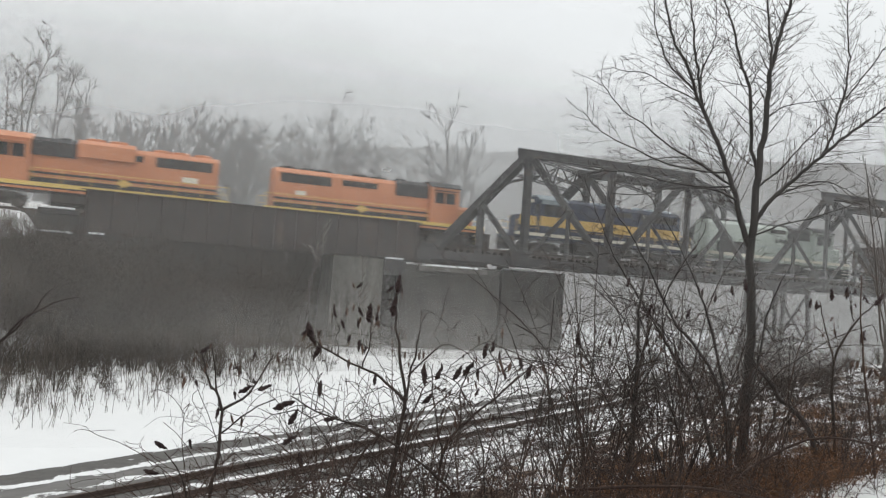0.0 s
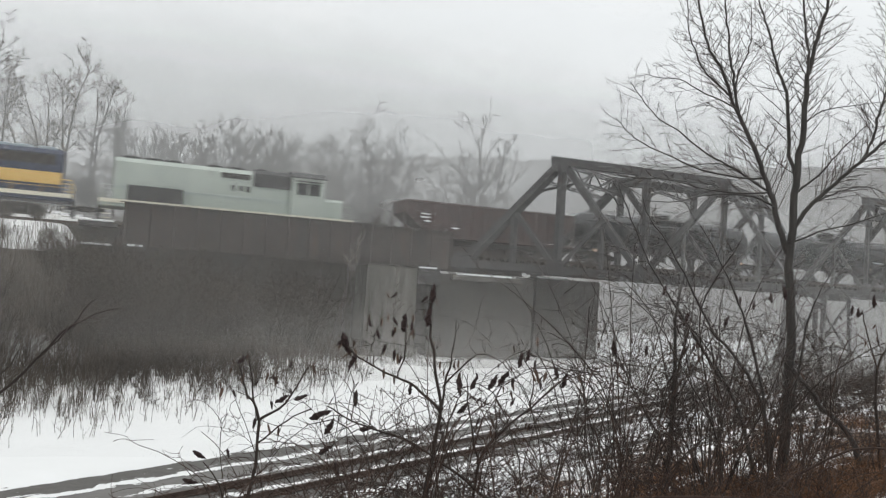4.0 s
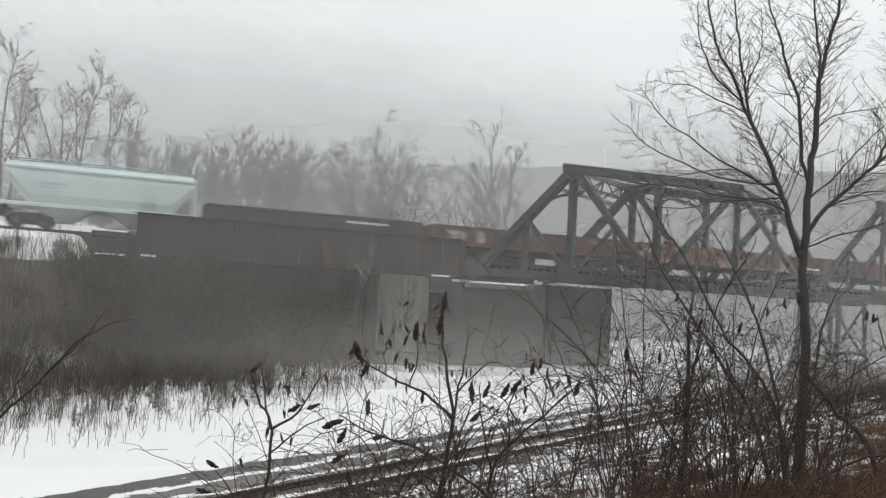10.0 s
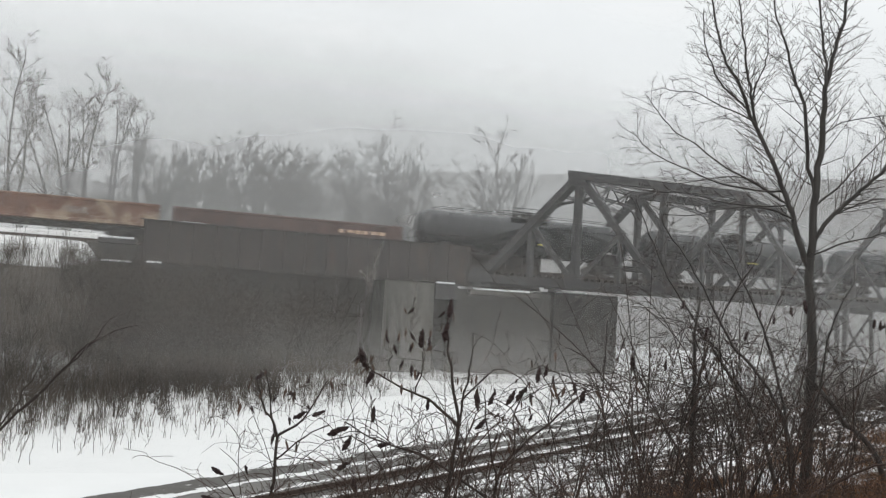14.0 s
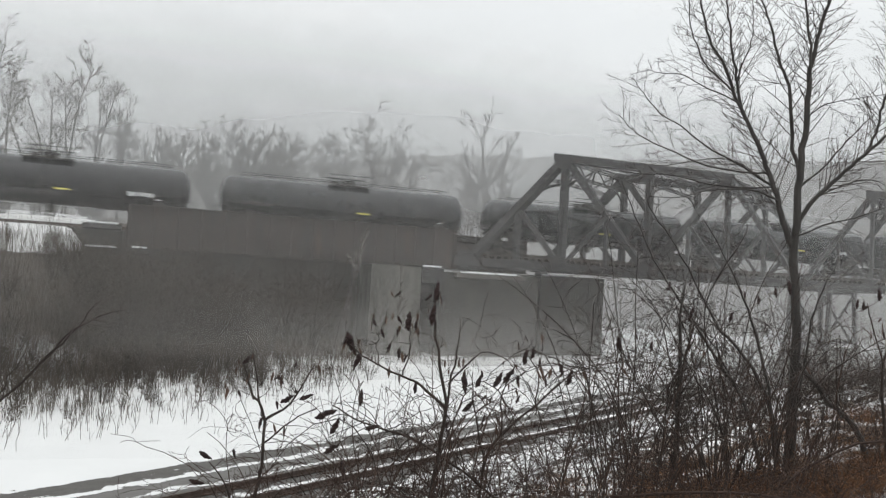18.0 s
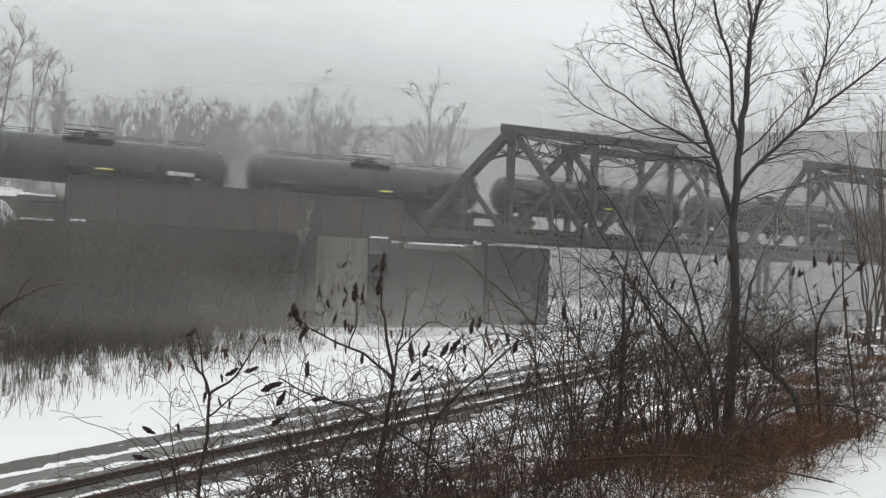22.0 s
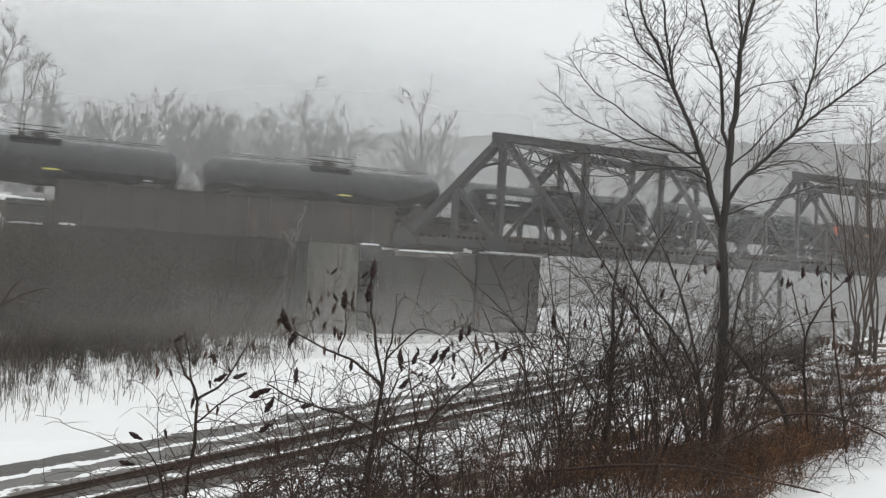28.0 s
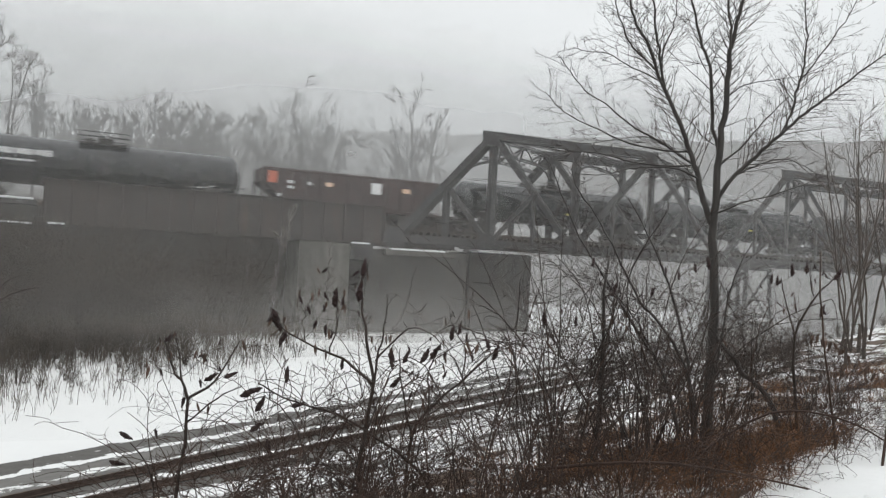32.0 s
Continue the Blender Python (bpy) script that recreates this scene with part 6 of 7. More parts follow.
for key, (pts, r0, r1, dr) in limbs.items():
    m = Mesh()
    y_at = TREE_Y
    stem = key.startswith("stem")
    if wood_pts and not stem:
        root = min(wood_pts, key=lambda q: (q.x - pts[0][0]) ** 2 + (q.z - pts[0][1]) ** 2)
        pts = [(root.x, root.z)] + pts[1:]
        y_at = root.y
    fine, rad = limb(m, pts, r0 * 0.8, r1 * 0.85, y_at, tg, depth=0.2, n=8 if key == "trunk" else 6, drift=dr)
    part("trunk" if key == "trunk" else "limb", m, BARK_NEAR, near_tree, smooth=True)
    wood_pts += fine
    k = len(fine)
    start = 0.52 if key == "trunk" else (0.5 if stem else 0.16)
    if key == "low_limb":
        continue
    for i in range(int(k * start), k - 1):
        w = i / k
        for q in range(2 if r0 > 0.022 else 1):
            d = (fine[i + 1] - fine[i]).normalized()
            out = d.cross(Vector((tg.gauss(0, 0.35), 1.0, tg.gauss(0, 0.35)))).normalized() * (1 if (i + q) % 2 else -1)
            nd = (d * tg.uniform(0.6, 1.0) + out * tg.uniform(0.55, 0.95) + Vector((0, tg.gauss(0, 0.35), 0.08))).normalized()
            ln = tg.uniform(0.3, 0.9) * (1.1 - 0.65 * w) * (1.0 if r0 > 0.016 else 0.7)
            grow([twigs], fine[i], nd, ln, max(0.0036, min(0.0065, rad[i] * 0.3)), 1, 3, tg, (0, 4, 2), 0.03, 0.08, (0, 0.5, 0.5), (3, 4, 3, 3), 0.0022, 0.72, 0.5, (0.4, 0.85))
tagged(part("crown", twigs, TWIG_NEAR, near_tree), kind="stuff")


def fruit_mesh(seed):
    """A ragged, dried sumac cone that hangs or stands on its twig; 1 m long before scaling."""
    rg = random.Random(seed)
    m = Mesh()
    prof = [(0.0, 0.03), (0.1, 0.09), (0.2, 0.15), (0.3, 0.18), (0.42, 0.16), (0.54, 0.17), (0.65, 0.12), (0.76, 0.13), (0.88, 0.07), (1.0, 0.02)]
    n = 9
    for a, r in prof:
        off = (rg.gauss(0, 0.025), rg.gauss(0, 0.025))
        for k in range(n):
            w = 6.283 * k / n
            q = r * rg.uniform(0.5, 1.3)
            m.v.append((q * math.cos(w) + off[0], q * math.sin(w) + off[1], a + rg.gauss(0, 0.02)))
    for i in range(len(prof) - 1):
        for k in range(n):
            k2 = (k + 1) % n
            m.f.append((i * n + k, i * n + k2, (i + 1) * n + k2, (i + 1) * n + k))
    m.f += [tuple(range(n - 1, -1, -1)), tuple(range(len(m.v) - n, len(m.v)))]
    return m.data("seed_cone", FRUIT)


FRUITS = [fruit_mesh(i) for i in range(5)]
LEAF_MESH = Mesh().add([(0, 0, 0), (0.3, 0.06, 0.12), (0.62, 0.02, 0.10), (1, 0, -0.05), (0.6, -0.03, -0.12), (0.28, -0.05, -0.1), (0.3, 0.0, 0.0), (0.62, 0.05, -0.01)],
                       [(0, 6, 1), (6, 7, 2, 1), (7, 3, 2), (0, 5, 6), (5, 4, 7, 6), (4, 3, 7)]).data("leaf", LEAF)


def fruit(parent, p, d, size, rg):
    q = Vector(d).normalized().to_track_quat("Z", "Y").to_matrix().to_4x4()
    size *= 0.85
    m = Matrix.Translation(p) @ q @ Matrix.Diagonal((size * 0.85, size * 0.85, size, 1))
    return part("seed_cone", rg.choice(FRUITS), FRUIT, parent, at=m)


def leaf(parent, p, size, rg):
    m = Matrix.Translation(p) @ pose(0, 0, 0, rg.uniform(0, 360), rg.uniform(40, 120), rg.uniform(0, 360)) @ Matrix.Diagonal((size, size, size, 1))
    return part("leaf", LEAF_MESH, LEAF, parent, at=m)


def sumac(label, y, stems, fruits, seed, leaves=0, twiggy=2):
    """A sumac: stems through (x, z) places near the plane y, and dark fruit at given places."""
    rg = random.Random(seed)
    th = thing("sumac", label, "shrub", "sumacs on the bank")
    tw = Mesh()
    ends = []
    for pts, r0, r1 in stems:
        m = Mesh()
        fine, rad = limb(m, pts, r0, r1, y, rg, depth=0.25, n=6)
        part("stem", m, TWIG_NEAR, th, smooth=True)
        ends.append(fine[-1])
        for i in range(len(fine) // 3, len(fine) - 1, 2):
            for q in range(twiggy):
                if rg.random() < 0.5:
                    continue
                nd = Vector((rg.gauss(0, 1), rg.gauss(0, 0.6), rg.gauss(0.5, 0.5))).normalized()
                grow([tw], fine[i], nd, rg.uniform(0.15, 0.5), 0.004, 1, 2, rg, (0, 3), 0.03, 0.2, (0, 0.5), (3, 3, 3), 0.002)
    tagged(part("crown", tw, TWIG_NEAR, th), kind="stuff")
    for x, z, dx, dz, size in fruits:
        p = Vector((x, y + rg.gauss(0, 0.03), z))
        fruit(th, p, (dx, rg.gauss(0, 0.2), dz), size, rg)
    for i in range(14):
        src = Vector(rg.choice(tw.v))
        if src.z > 4.4:
            fruit(th, src, (rg.gauss(0, 0.5), rg.gauss(0, 0.3), rg.choice((1, -1, -1))), rg.uniform(0.06, 0.12), rg)
    for i in range(leaves):
        src = rg.choice(tw.v)
        leaf(th, Vector(src), rg.uniform(0.06, 0.13), rg)
    return th


sumac("sumac with upright stems and dark seed cones", 8.0,
      [([(-0.32, 3.3), (-0.33, 4.44), (-0.26, 5.02), (-0.33, 5.5), (-0.41, 5.95), (-0.40, 6.08)], 0.026, 0.006),
       ([(-0.27, 5.08), (-0.5, 5.28), (-0.72, 5.37), (-1.0, 5.48), (-1.15, 5.6)], 0.015, 0.006),
       ([(-0.26, 5.02), (-0.22, 5.4), (-0.17, 5.66), (-0.16, 5.92)], 0.013, 0.004),
       ([(-0.68, 5.36), (-0.62, 5.6), (-0.63, 5.80)], 0.008, 0.005),
       ([(-0.9, 5.45), (-0.94, 5.6), (-0.9, 5.75)], 0.006, 0.004),
       ([(-0.24, 5.3), (0.05, 5.62), (0.3, 5.55), (0.42, 5.4)], 0.009, 0.003)],
      [(-0.40, 6.06, 0.05, 1, 0.24), (-0.43, 5.84, 0.1, 1, 0.24), (-0.64, 5.78, 0, 1, 0.22), (-1.22, 5.74, 0.35, -1, 0.26), (-1.08, 5.55, -0.3, -1, 0.2), (-0.9, 5.78, 0.2, -1, 0.12),
       (-0.1, 5.42, 0.1, -1, 0.24), (-0.72, 5.62, 0, -1, 0.14), (-0.55, 5.2, 0.05, 1, 0.14), (-1.05, 5.06, 0, 1, 0.18), (0.45, 5.52, 0.2, 1, 0.18), (0.18, 5.3, 0.5, 1, 0.2)], 31, 40, 3)
sumac("sumac stem forking low with dark seed cones", 7.6,
      [([(-1.92, 3.0), (-1.9, 4.05), (-1.85, 4.93), (-1.98, 5.2), (-2.05, 5.42)], 0.022, 0.006),
       ([(-1.85, 4.93), (-1.93, 5.2), (-1.97, 5.53)], 0.012, 0.005),
       ([(-1.85, 4.93), (-1.62, 5.1), (-1.43, 5.46)], 0.014, 0.005),
       ([(-1.86, 4.72), (-1.6, 4.95), (-1.4, 5.05)], 0.009, 0.004),
       ([(-2.0, 3.2), (-2.1, 4.2), (-2.3, 4.55)], 0.012, 0.005), ([(-1.9, 3.2), (-2.2, 4.1), (-2.34, 4.36)], 0.01, 0.004)],
      [(-2.1, 5.42, 0.8, 0.6, 0.13), (-1.72, 5.1, 0.9, 0.5, 0.17), (-1.55, 5.13, 0.8, 0.4, 0.16), (-1.4, 4.98, 0.9, 0.35, 0.24), (-1.25, 4.85, 0.5, 1, 0.2), (-1.3, 4.68, 0.6, 0.4, 0.2), (-2.42, 4.62, 0.8, -0.6, 0.17),
       (-2.5, 4.36, 1, -0.2, 0.17), (-1.15, 4.6, 0.2, -1, 0.2), (-0.95, 4.9, 0.8, 0.3, 0.16)], 37, 18, 2)
sumac("spreading sumac with drooping seed cones", 8.4,
      [([(0.05, 3.3), (0.15, 4.5), (0.3, 4.8), (0.6, 5.1), (0.95, 5.45)], 0.02, 0.006),
       ([(0.15, 4.5), (0.02, 5.0), (-0.02, 5.4)], 0.012, 0.004),
       ([(0.3, 4.8), (0.28, 5.2), (0.4, 5.5)], 0.01, 0.004),
       ([(0.6, 5.1), (0.62, 5.4), (0.5, 5.6)], 0.008, 0.004)],
      [(0.9, 5.32, 0.3, 1, 0.2), (0.86, 5.42, -0.4, 1, 0.16), (0.28, 5.3, 0.6, 0.9, 0.22), (0.55, 5.55, 0.1, 1, 0.16), (0.62, 5.5, 0, 1, 0.1), (0.02, 5.25, 0.4, 0.9, 0.18), (-0.1, 5.0, 0.7, 0.7, 0.2)], 43, 26, 3)
sumac("sumac with red-brown seed cones among the brush", 9.4,
      [([(2.0, 3.6), (2.2, 4.6), (2.25, 5.4), (2.32, 6.0)], 0.02, 0.006), ([(2.2, 4.6), (1.75, 5.3), (1.55, 5.7)], 0.012, 0.005), ([(2.25, 5.2), (2.5, 5.7), (2.7, 6.1)], 0.01, 0.004)],
      [(2.3, 5.98, 0.2, 1, 0.2), (1.55, 5.6, -0.1, 1, 0.25), (1.9, 5.62, 0, 1, 0.16), (2.72, 6.0, 0.3, 1, 0.16), (2.05, 6.3, 0.3, 1, 0.14), (1.75, 5.75, -0.2, 1, 0.1)], 47, 20, 3)
sumac("tall sumac with seed cones held in pairs", 10.2,
      [([(4.9, 3.9), (4.75, 4.8), (4.72, 5.6), (4.95, 6.1), (5.25, 6.35)], 0.025, 0.007), ([(4.75, 5.6), (4.6, 6.1), (4.55, 6.3)], 0.01, 0.005), ([(4.95, 6.1), (4.9, 6.4)], 0.008, 0.004)],
      [(5.2, 6.3, 0.5, 1, 0.22), (4.86, 6.36, 0, 1, 0.18), (4.66, 6.32, 0, 1, 0.2), (4.5, 6.2, 0, 1, 0.14), (4.4, 6.22, 0, 1, 0.14), (3.65, 6.35, -0.2, 1, 0.2), (3.5, 6.3, -0.2, 1, 0.16), (3.3, 6.2, 0, 1, 0.14)], 53, 6, 1)

# a twig that reaches in from the west
left_twig = thing("branch", "thin dark branch reaching out over the bank", "branch")
lm = Mesh()
lg = random.Random(3)
f1, r1_ = limb(lm, [(-4.3, 4.0), (-3.6, 4.95), (-3.19, 5.42), (-2.9, 5.71), (-2.72, 5.86), (-2.5, 5.92)], 0.014, 0.004, 6.0, lg, 0.2, 6)
f2, r2_ = limb(lm, [(-3.05, 5.55), (-2.85, 5.78), (-2.72, 5.95), (-2.62, 6.02)], 0.008, 0.003, 6.0, lg, 0.2, 5)
limb(lm, [(-3.5, 5.1), (-3.3, 5.4), (-3.25, 5.6)], 0.007, 0.003, 6.0, lg, 0.2, 5)
part("stem", lm, TWIG_NEAR, left_twig, smooth=True)
tw = Mesh()
for i in range(6, len(f1) - 1):
    nd = Vector((lg.gauss(0.4, 0.6), lg.gauss(0, 0.5), lg.gauss(0.3, 0.6))).normalized()
    grow([tw], f1[i], nd, lg.uniform(0.12, 0.35), 0.004, 1, 2, lg, (0, 3), 0.02, 0.15, (0, 0.5), (3, 3, 3), 0.002)
tagged(part("spray", tw, TWIG_NEAR, left_twig), kind="stuff")

# brush round the tree: tangles of curling canes


def curl(m, p, d, length, r0, r1, rg, bend=0.35, droop=0.02, steps=12, sides=4):
    """One cane or twig that curls steadily to one side and droops as it goes; returns its places."""
    axis = Vector((rg.gauss(0, 1), rg.gauss(0, 1), rg.gauss(0, 1))).normalized()
    turn_ = rg.gauss(0, bend) / steps * 3
    pts, rad, q, dd = [p.copy()], [r0], p.copy(), d.normalized()
    for i in range(steps):
        dd = Matrix.Rotation(turn_ + rg.gauss(0, 0.07), 3, axis) @ dd
        dd = (dd + Vector((rg.gauss(0, 0.05), rg.gauss(0, 0.05), -droop * (0.3 + 2.2 * i / steps)))).normalized()
        q = q + dd * (length / steps)
        pts.append(q.copy())
        rad.append(r0 + (r1 - r0) * (i + 1) / steps)
    m.tube(pts, rad, sides, cap=False)
    return pts


def tangle(label, seed, canes, height, mat, name, group, lean=0.5, droop=0.05, r=0.0065, twig=0.0036, twigs_=11, foot=0.3):
    """A thicket of canes, each a part, with the fine twigs between them as stuff."""
    rg = random.Random(seed)
    th = thing(name, label, "shrub", group)
    fine_ = Mesh()
    for i in range(canes):
        a = rg.uniform(0, 6.283)
        b = Vector((math.cos(a), math.sin(a), 0)) * rg.uniform(0, foot) + Vector((0, 0, -0.1))
        d = Vector((math.cos(a) * lean * rg.uniform(0.2, 1.2), math.sin(a) * lean * rg.uniform(0.2, 1.2), 1))
        m = Mesh()
        pts = curl(m, b, d, height * rg.uniform(0.75, 1.35), r * rg.uniform(0.8, 1.25), r * 0.45, rg, 0.5, droop, 14, 5)
        part("cane", m, mat, th, smooth=True)
        for k in range(twigs_):
            j = rg.randint(4, 14)
            ax = (pts[j] - pts[j - 1]).normalized()
            nd = (ax * 0.5 + Vector((rg.gauss(0, 0.7), rg.gauss(0, 0.7), rg.gauss(0.15, 0.6)))).normalized()
            tp = curl(fine_, pts[j], nd, rg.uniform(0.2, 0.6) * height / 1.6, twig * 1.15, twig * 0.7, rg, 0.9, 0.03, 6, 3)
            for e_ in range(2):
                j2 = rg.randint(2, 6)
                curl(fine_, tp[j2], Vector((rg.gauss(0, 1), rg.gauss(0, 1), rg.gauss(0.1, 0.8))), rg.uniform(0.08, 0.25) * height / 1.6, twig * 0.85, twig * 0.6, rg, 0.9, 0.02, 4, 3)
    tagged(part("twig_tangle", fine_, mat, th), kind="stuff")
    return th


brush = [tangle("dense tangled shrub with fine dark twigs", 80 + i, 12, 2.3, TWIG_NEAR, "shrub", "brush on the bank", 0.45, 0.02, 0.0075, 0.0028, 9) for i in range(4)]
reds = [tangle("red-brown bramble with arching tangled canes", 90 + i, 11, 1.6, RED_TWIG, "bramble", "brambles on the bank", 0.6, 0.07, 0.0055, 0.0027, 6, 0.4) for i in range(4)]
for ob, places in ((brush, ((1.6, 9.2, 2.2), (2.0, 9.6, 2.6), (2.5, 8.8, 2.3), (2.9, 10.0, 2.7), (2.1, 11.0, 2.7), (3.9, 10.6, 2.3), (4.6, 11.2, 1.9), (3.4, 12.0, 2.4), (1.6, 12.0, 2.2), (7.5, 15.5, 1.2), (9.5, 18.5, 1.3), (4.8, 9.8, 1.6), (3.6, 11.2, 2.2), (4.2, 11.8, 2.0), (4.4, 9.2, 1.4), (5.0, 13.0, 1.5), (6.0, 13.4, 1.3), (0.9, 7.8, 1.5), (-0.7, 7.3, 1.5), (-0.2, 8.6, 1.6))),
                   (reds, ((-1.3, 7.2, 1.9), (-0.7, 7.0, 1.9), (-0.1, 7.4, 2.0), (0.5, 7.2, 1.9), (1.6, 7.4, 1.5), (2.2, 7.8, 1.5), (2.8, 7.6, 1.2), (3.4, 8.0, 1.2), (-1.0, 8.2, 2.0), (0.2, 8.4, 1.8), (2.4, 8.8, 1.5), (3.6, 8.9, 1.2), (-1.7, 7.8, 1.7), (-0.4, 8.8, 1.9), (5.6, 10.6, 1.2), (6.4, 11.6, 1.3), (-0.2, 6.4, 1.6), (2.6, 9.8, 1.4), (-0.9, 6.4, 1.7), (1.8, 6.8, 1.3), (4.6, 10.0, 1.1), (5.0, 9.4, 1.1), (5.4, 11.2, 1.3), (4.2, 8.6, 1.0), (6.8, 13.2, 1.4), (7.6, 14.2, 1.5), (3.9, 8.2, 0.9), (0.6, 6.9, 1.0), (1.2, 7.0, 0.9), (1.7, 7.1, 0.9), (2.3, 7.0, 0.8), (2.8, 7.1, 0.7), (3.3, 7.4, 0.7), (2.0, 8.2, 1.1), (3.0, 8.4, 1.0), (1.0, 8.0, 1.3), (2.6, 6.9, 0.9), (3.1, 7.0, 0.8), (1.5, 6.7, 1.1), (3.6, 7.9, 0.9), (2.9, 8.0, 1.2), (0.3, 7.8, 1.5), (-0.5, 7.6, 1.7), (2.1, 9.0, 1.5), (3.3, 9.2, 1.2), (-1.5, 6.8, 1.8), (-1.25, 6.5, 1.6), (-1.1, 7.0, 1.9), (-0.95, 7.5, 1.9), (-0.75, 6.6, 1.6), (-0.55, 7.1, 1.8), (-0.3, 6.9, 1.6), (-1.35, 7.6, 1.9), (-0.1, 7.9, 1.7), (-0.85, 7.9, 2.0), (0.1, 6.7, 1.3), (0.35, 7.4, 1.3), (-1.7, 7.1, 1.6), (0.7, 7.6, 1.3), (1.3, 7.7, 1.3), (-1.3, 6.2, 1.5), (0.5, 6.8, 1.1), (0.9, 7.2, 1.1), (1.4, 7.2, 1.1), (1.9, 7.5, 1.2)))):
    for i, (x, y, h) in enumerate(places):
        if x - 0.94 * y > -3.7 and ob is reds:
            continue
        src = ob[i % len(ob)]
        m = pose(x, y, full_ground(x, y), 0, 0, rnd.uniform(0, 360))
        c = src if i < len(ob) else copy_thing(src, m)
        c.matrix_basis = m
        k = h / (2.2 if ob is brush else 1.68)
        c.scale = (k, k, k)

# long arching canes over the brambles
ag = random.Random(61)
for x0, y0 in ((-1.2, 7.6), (-0.4, 7.2), (0.2, 8.0), (0.6, 7.4), (1.1, 8.3), (1.6, 7.8), (2.3, 8.6), (2.9, 9.2), (3.5, 9.6), (1.9, 9.4)):
    br = thing("bramble", "bramble of thin arching canes with a few dead leaves", "bramble", "brambles on the bank")
    for k in range(7):
        b = Vector((x0 + ag.gauss(0, 0.3), y0 + ag.gauss(0, 0.3), 0))
        b.z = full_ground(b.x, b.y) - 0.05
        side = Vector((ag.choice((-1, 1)) * ag.uniform(0.5, 1.4), ag.gauss(0, 0.4), 0))
        rise = ag.uniform(0.9, 2.0)
        m = Mesh()
        arc = [b + side * (w ** 1.5) + Vector((ag.gauss(0, 0.012), 0, rise * (1 - (1 - w / 0.62) ** 2) * (1 if w < 0.62 else 1.0))) for w in (0, 0.12, 0.25, 0.38, 0.5, 0.62, 0.74, 0.86, 1.0)]
        m.tube(arc, [0.007, 0.0065, 0.006, 0.0055, 0.005, 0.0045, 0.004, 0.0032, 0.002], 5, cap=False)
        for i in range(3, 8):
            grow([m], arc[i], Vector((ag.gauss(0, 0.8), ag.gauss(0, 0.4), 0.5)).normalized(), ag.uniform(0.1, 0.4), 0.0032, 1, 2, ag, (0, 2), 0.0, 0.15, (0, 0.5), (3, 3, 3), 0.002)
        part("cane", m, RED_TWIG if k % 2 else TWIG_NEAR, br, smooth=True)
        if k % 2:
            leaf(br, arc[ag.randint(4, 8)], ag.uniform(0.06, 0.12), ag)

# a dead branch fallen across the brambles, and a stump wrapped in vines
fallen = thing("fallen_branch", "dead forked branch lying across the brambles", "branch")
fm = Mesh()
f3, _ = limb(fm, [(-1.25, 5.10), (-1.02, 4.99), (-0.77, 4.92), (-0.52, 4.85), (-0.21, 4.69), (0.10, 4.48), (0.31, 4.25), (0.5, 3.8)], 0.006, 0.015, 7.6, ag, 0.15, 7)
part("stem", fm, TWIG_NEAR, fallen, smooth=True)
fs = Mesh()
for i in range(2, len(f3) - 3):
    for q in range(2):
        curl(fs, f3[i], Vector((ag.gauss(-0.4, 0.7), ag.gauss(0, 0.4), ag.gauss(0.3, 0.7))), ag.uniform(0.2, 0.7), 0.0045, 0.002, ag, 0.8, 0.04, 8, 4)
tagged(part("spray", fs, TWIG_NEAR, fallen), kind="stuff")
stump = thing("stump", "dark broken stump wrapped in dead vines", "stump")
part("trunk", Mesh().tube([(2.22, 9.6, 3.2), (2.26, 9.6, 4.9), (2.27, 9.62, 5.5), (2.24, 9.6, 6.05), (2.29, 9.6, 6.44)], [0.03, 0.026, 0.022, 0.016, 0.012], 8), BARK_NEAR, stump, smooth=True)
vm = Mesh()
for i in range(70):
    a0, z0 = ag.uniform(0, 6.283), ag.uniform(4.2, 6.0)
    d = Vector((math.cos(a0), math.sin(a0), ag.uniform(-0.4, 1.6)))
    curl(vm, Vector((2.24, 9.6, z0)), d, ag.uniform(0.3, 0.8), 0.005, 0.002, ag, 1.6, 0.10, 9, 4)
tagged(part("vine_tangle", vm, TWIG_NEAR, stump), kind="stuff")

# rust-brown brush on the slope above the lower track
eg = random.Random(83)
for i in range(34):
    w = eg.uniform(16, 46)
    p = LOW0 + LOW * w + LOWN * eg.uniform(6.4, 12.0)
    if p.x < 8.5:
        continue
    c = copy_thing(reds[i % len(reds)], pose(p.x, p.y, full_ground(p.x, p.y), 0, 0, eg.uniform(0, 360)))
    c.scale = (eg.uniform(0.9, 1.5),) * 3

for x, y, k_ in ((4.7, 9.0, 0.45), (5.1, 9.5, 0.4), (4.4, 8.4, 0.4), (5.6, 10.4, 0.55), (6.3, 11.4, 0.6), (5.0, 8.7, 0.3), (6.0, 10.5, 0.4)):
    c = copy_thing(reds[int(x * 10) % len(reds)], pose(x, y, full_ground(x, y), 0, 0, eg.uniform(0, 360)))
    c.scale = (k_, k_, k_)

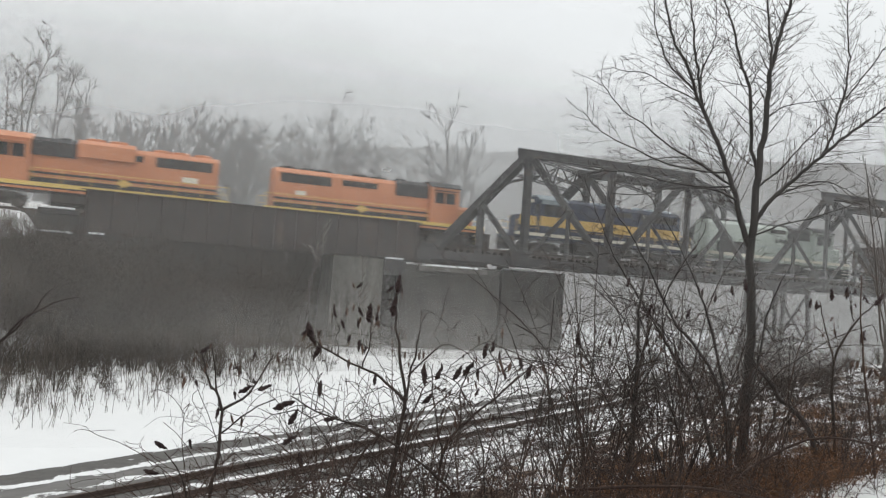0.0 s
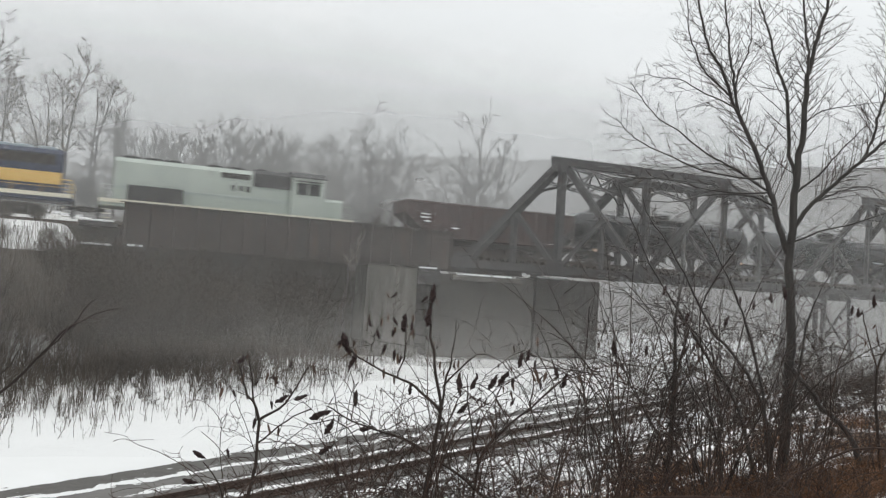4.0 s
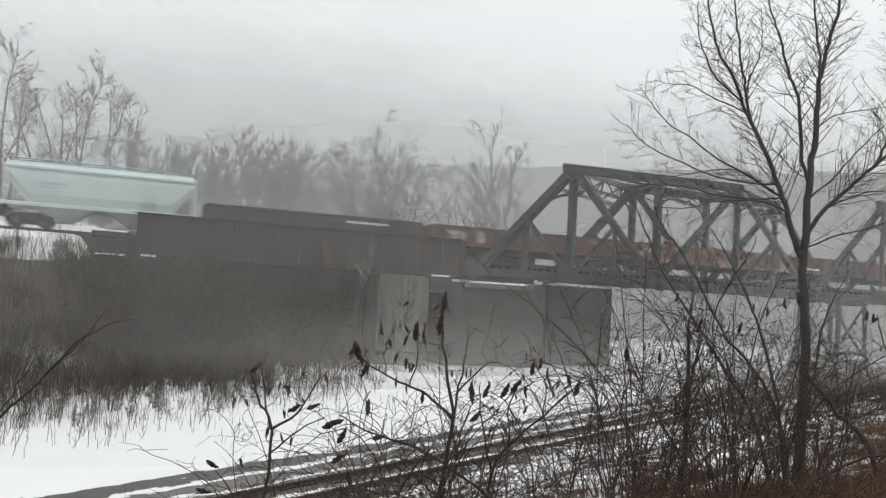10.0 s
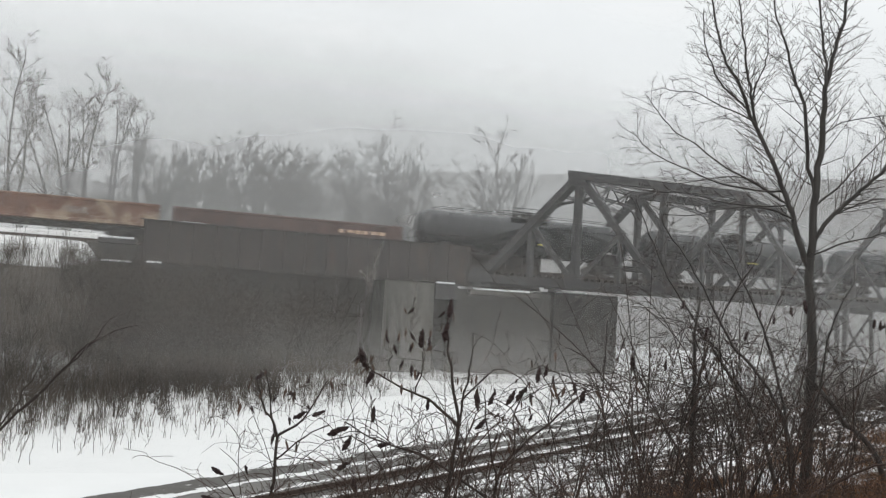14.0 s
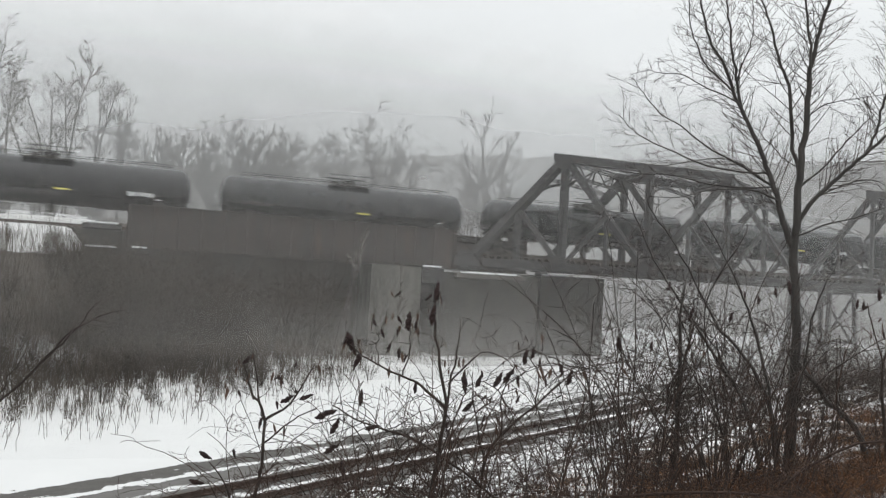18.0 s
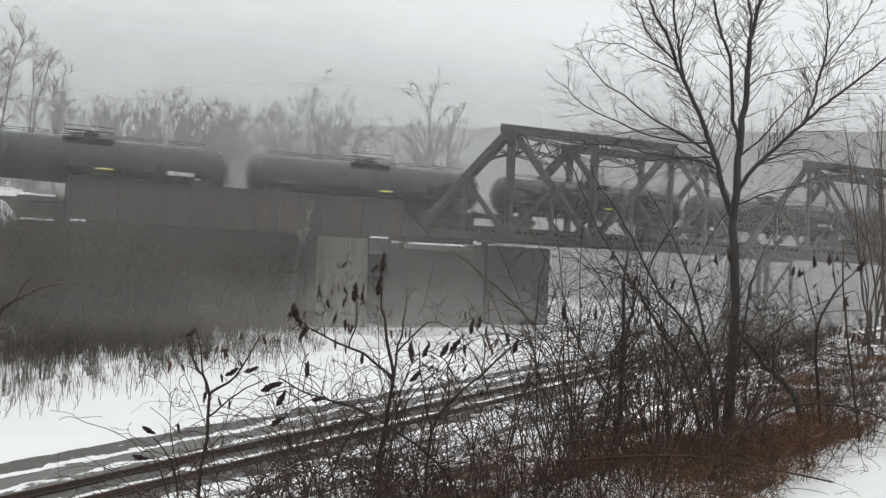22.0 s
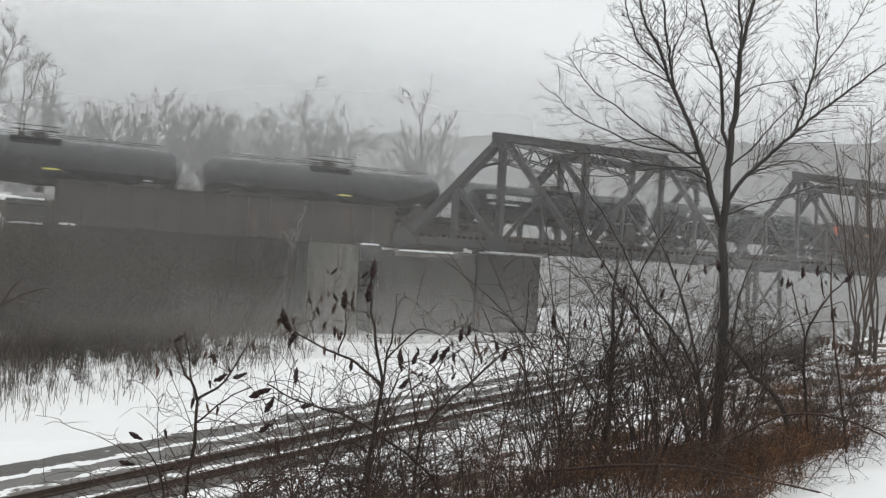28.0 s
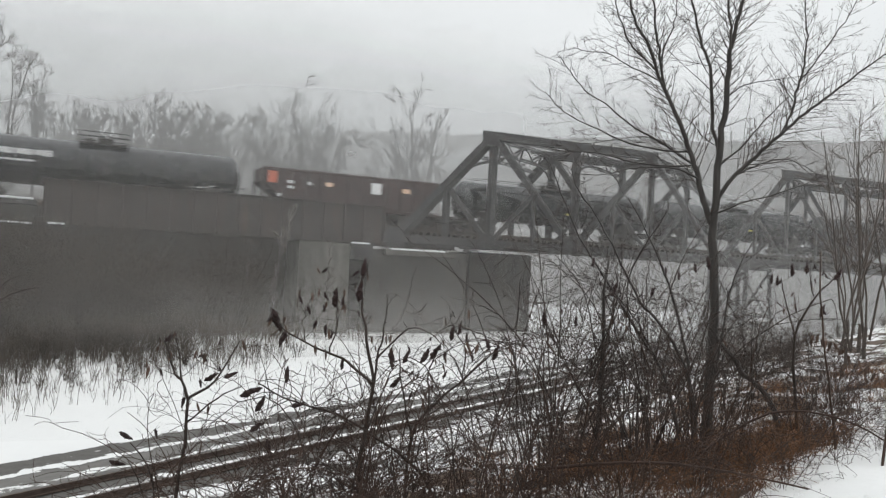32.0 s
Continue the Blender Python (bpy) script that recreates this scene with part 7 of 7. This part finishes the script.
# canes by the snowbank
canes = [("tall thin reddish cane on the bank", [(4.75, 3.9), (4.62, 5.0), (4.5, 5.9), (4.42, 6.6)], 9.0), ("tall thin reddish cane on the bank", [(4.62, 4.2), (4.7, 5.2), (4.78, 6.3), (4.8, 7.3), (4.75, 8.0)], 8.0),
         ("thin cane leaning over the snow", [(4.75, 4.2), (4.85, 5.0), (5.05, 5.6), (5.25, 6.1)], 8.2), ("long cane bent over the grass", [(3.0, 4.4), (3.8, 4.9), (4.6, 4.85), (5.3, 4.5)], 8.6), ("dark fallen branch on the bank", [(1.2, 4.5), (2.2, 4.62), (3.2, 4.5), (4.3, 4.3)], 7.4)]
for lab, pts, y in canes:
    c = thing("cane", lab, "cane", "canes on the bank")
    m = Mesh()
    limb(m, pts, 0.016, 0.006, y, tg, 0.2, 6)
    part("stem", m, RED_TWIG, c, smooth=True)
droop = thing("dead_frond", "drooping frond of dead brown leaves", "plant")
m = Mesh()
fd, _ = limb(m, [(4.15, 5.6), (4.35, 5.75), (4.7, 5.55), (5.05, 5.35)], 0.006, 0.003, 8.8, tg, 0.1, 5)
part("stem", m, RED_TWIG, droop)
for i in range(2, len(fd)):
    for q in range(3):
        leaf(droop, fd[i] + Vector((tg.gauss(0, 0.03), 0, -0.03)), tg.uniform(0.08, 0.15), tg)

# dead grass on the bank
gr = Mesh()
gg = random.Random(19)
n_g = 0
while n_g < 7000:
    x, y = gg.uniform(-3, 12), gg.uniform(4.0, 20)
    u = (Vector((x, y, 0)) - LOW0).dot(LOWN)
    if u < 9 or x - 0.94 * y > -4.0 or (x < 3.2 and gg.random() < 0.6) or noise.noise(Vector((x * 0.7, y * 0.7, 1))) < 0.08:
        continue
    n_g += 1
    b = Vector((x, y, full_ground(x, y) - 0.02))
    h = gg.uniform(0.15, 0.45)
    d = Vector((gg.gauss(0, 0.5), gg.gauss(0, 0.5), 1)).normalized()
    t = b + d * h
    gr.tube([b, b.lerp(t, 0.5) + Vector((0, 0, 0.03)), t + Vector((d.x, d.y, -0.2)) * 0.12], [0.004, 0.003, 0.0015], 3, cap=False)
tagged(part("dead_grass", gr, GRASS_RED, None, "matted red-brown dead grass on the bank"), category="grass", kind="stuff")

# brown grass matted under the tree
mat_ = Mesh()
n_g = 0
while n_g < 2400:
    x, y = gg.gauss(3.4, 1.1), gg.gauss(9.0, 1.0)
    if y < 6.2 or x - 0.94 * y > -4.0 + gg.gauss(0, 0.15):
        continue
    n_g += 1
    b = Vector((x, y, full_ground(x, y) - 0.02))
    d = Vector((gg.gauss(0, 0.8), gg.gauss(0, 0.8), 1)).normalized()
    t = b + d * gg.uniform(0.2, 0.6)
    mat_.tube([b, b.lerp(t, 0.55) + Vector((0, 0, 0.05)), t + Vector((d.x, d.y, -0.5)) * 0.15], [0.0035, 0.003, 0.002], 3, cap=False)
tagged(part("matted_grass", mat_, GRASS_RED, None, "matted rust-brown grass at the foot of the tree"), category="grass", kind="stuff")


# ---- low clouds that drift slowly over the ridge ----


def cloud_material():
    m = bpy.data.materials.new("cloud_vapour")
    m.use_nodes = True
    n, l = m.node_tree.nodes, m.node_tree.links
    n.clear()
    out = n.new("ShaderNodeOutputMaterial")
    # emission gives the cloud its brightness in place of scattered skylight
    tr, tl = n.new("ShaderNodeBsdfTransparent"), n.new("ShaderNodeEmission")
    tl.inputs["Color"].default_value = (0.90, 0.92, 0.93, 1)
    co = n.new("ShaderNodeTexCoord")
    ln = n.new("ShaderNodeVectorMath")
    ln.operation = "LENGTH"
    l.new(co.outputs["Object"], ln.inputs[0])
    t = n.new("ShaderNodeTexNoise")
    t.inputs["Scale"].default_value, t.inputs["Detail"].default_value = 2.2, 4.0
    l.new(co.outputs["Object"], t.inputs["Vector"])
    ad = n.new("ShaderNodeMath")
    ad.operation = "MULTIPLY_ADD"
    ad.inputs[1].default_value = 0.9
    l.new(t.outputs[0], ad.inputs[0])
    l.new(ln.outputs["Value"], ad.inputs[2])
    r = n.new("ShaderNodeMapRange")
    r.interpolation_type = "SMOOTHSTEP"
    r.inputs["From Min"].default_value, r.inputs["From Max"].default_value = 1.25, 0.45
    r.inputs["To Min"].default_value, r.inputs["To Max"].default_value = 0.0, 0.55
    l.new(ad.outputs[0], r.inputs["Value"])
    mx = n.new("ShaderNodeMixShader")
    l.new(r.outputs[0], mx.inputs[0])
    l.new(tr.outputs[0], mx.inputs[1])
    l.new(tl.outputs[0], mx.inputs[2])
    l.new(mx.outputs[0], out.inputs["Surface"])
    return m


CLOUD = cloud_material()
CLOUDS = []


def cloud(x, z, wide, high, drift):
    """A thin cloud bank, bowed like a shell, 900 m off."""
    m = Mesh()
    n_a, n_b = 16, 10
    for j in range(n_b + 1):
        for i in range(n_a + 1):
            a, b = -1 + 2 * i / n_a, -1 + 2 * j / n_b
            m.v.append((a, 0.12 * (a * a + b * b) + 0.03 * noise.noise(Vector((a * 3, b * 3, x))), b))
    m.f = [(j * (n_a + 1) + i, j * (n_a + 1) + i + 1, (j + 1) * (n_a + 1) + i + 1, (j + 1) * (n_a + 1) + i) for j in range(n_b) for i in range(n_a)]
    ob = part("cloud", m, CLOUD, None, "faint brighter cloud bank in the overcast", smooth=True)
    ob.visible_shadow = False
    ob.scale = (wide, 60, high)
    tagged(ob, category="cloud", group="clouds", kind="stuff")
    CLOUDS.append((ob, x, z, drift))
    return ob


cloud(-12.0, 248.0, 62, 26, 58)
cloud(-215.0, 290.0, 120, 36, 58)
cloud(130.0, 330.0, 110, 34, 50)


def motions():
    for car, middle, turned in TRAIN:
        rows = []
        for i in range(17):
            t = 2.0 * i
            p = on_line(middle - travelled(t), AWAY, RAIL_Z)
            rows.append((t, pose(p.x, p.y, p.z, 0, 0, YAW + (180 if turned else 0))))
        walk(car, rows)
    for ob, x, z, drift in CLOUDS:
        walk(ob, [(0.0, pose(x, 900, z)), (16.0, pose(x + drift / 2, 900, z)), (32.0, pose(x + drift, 900, z))])


motions()
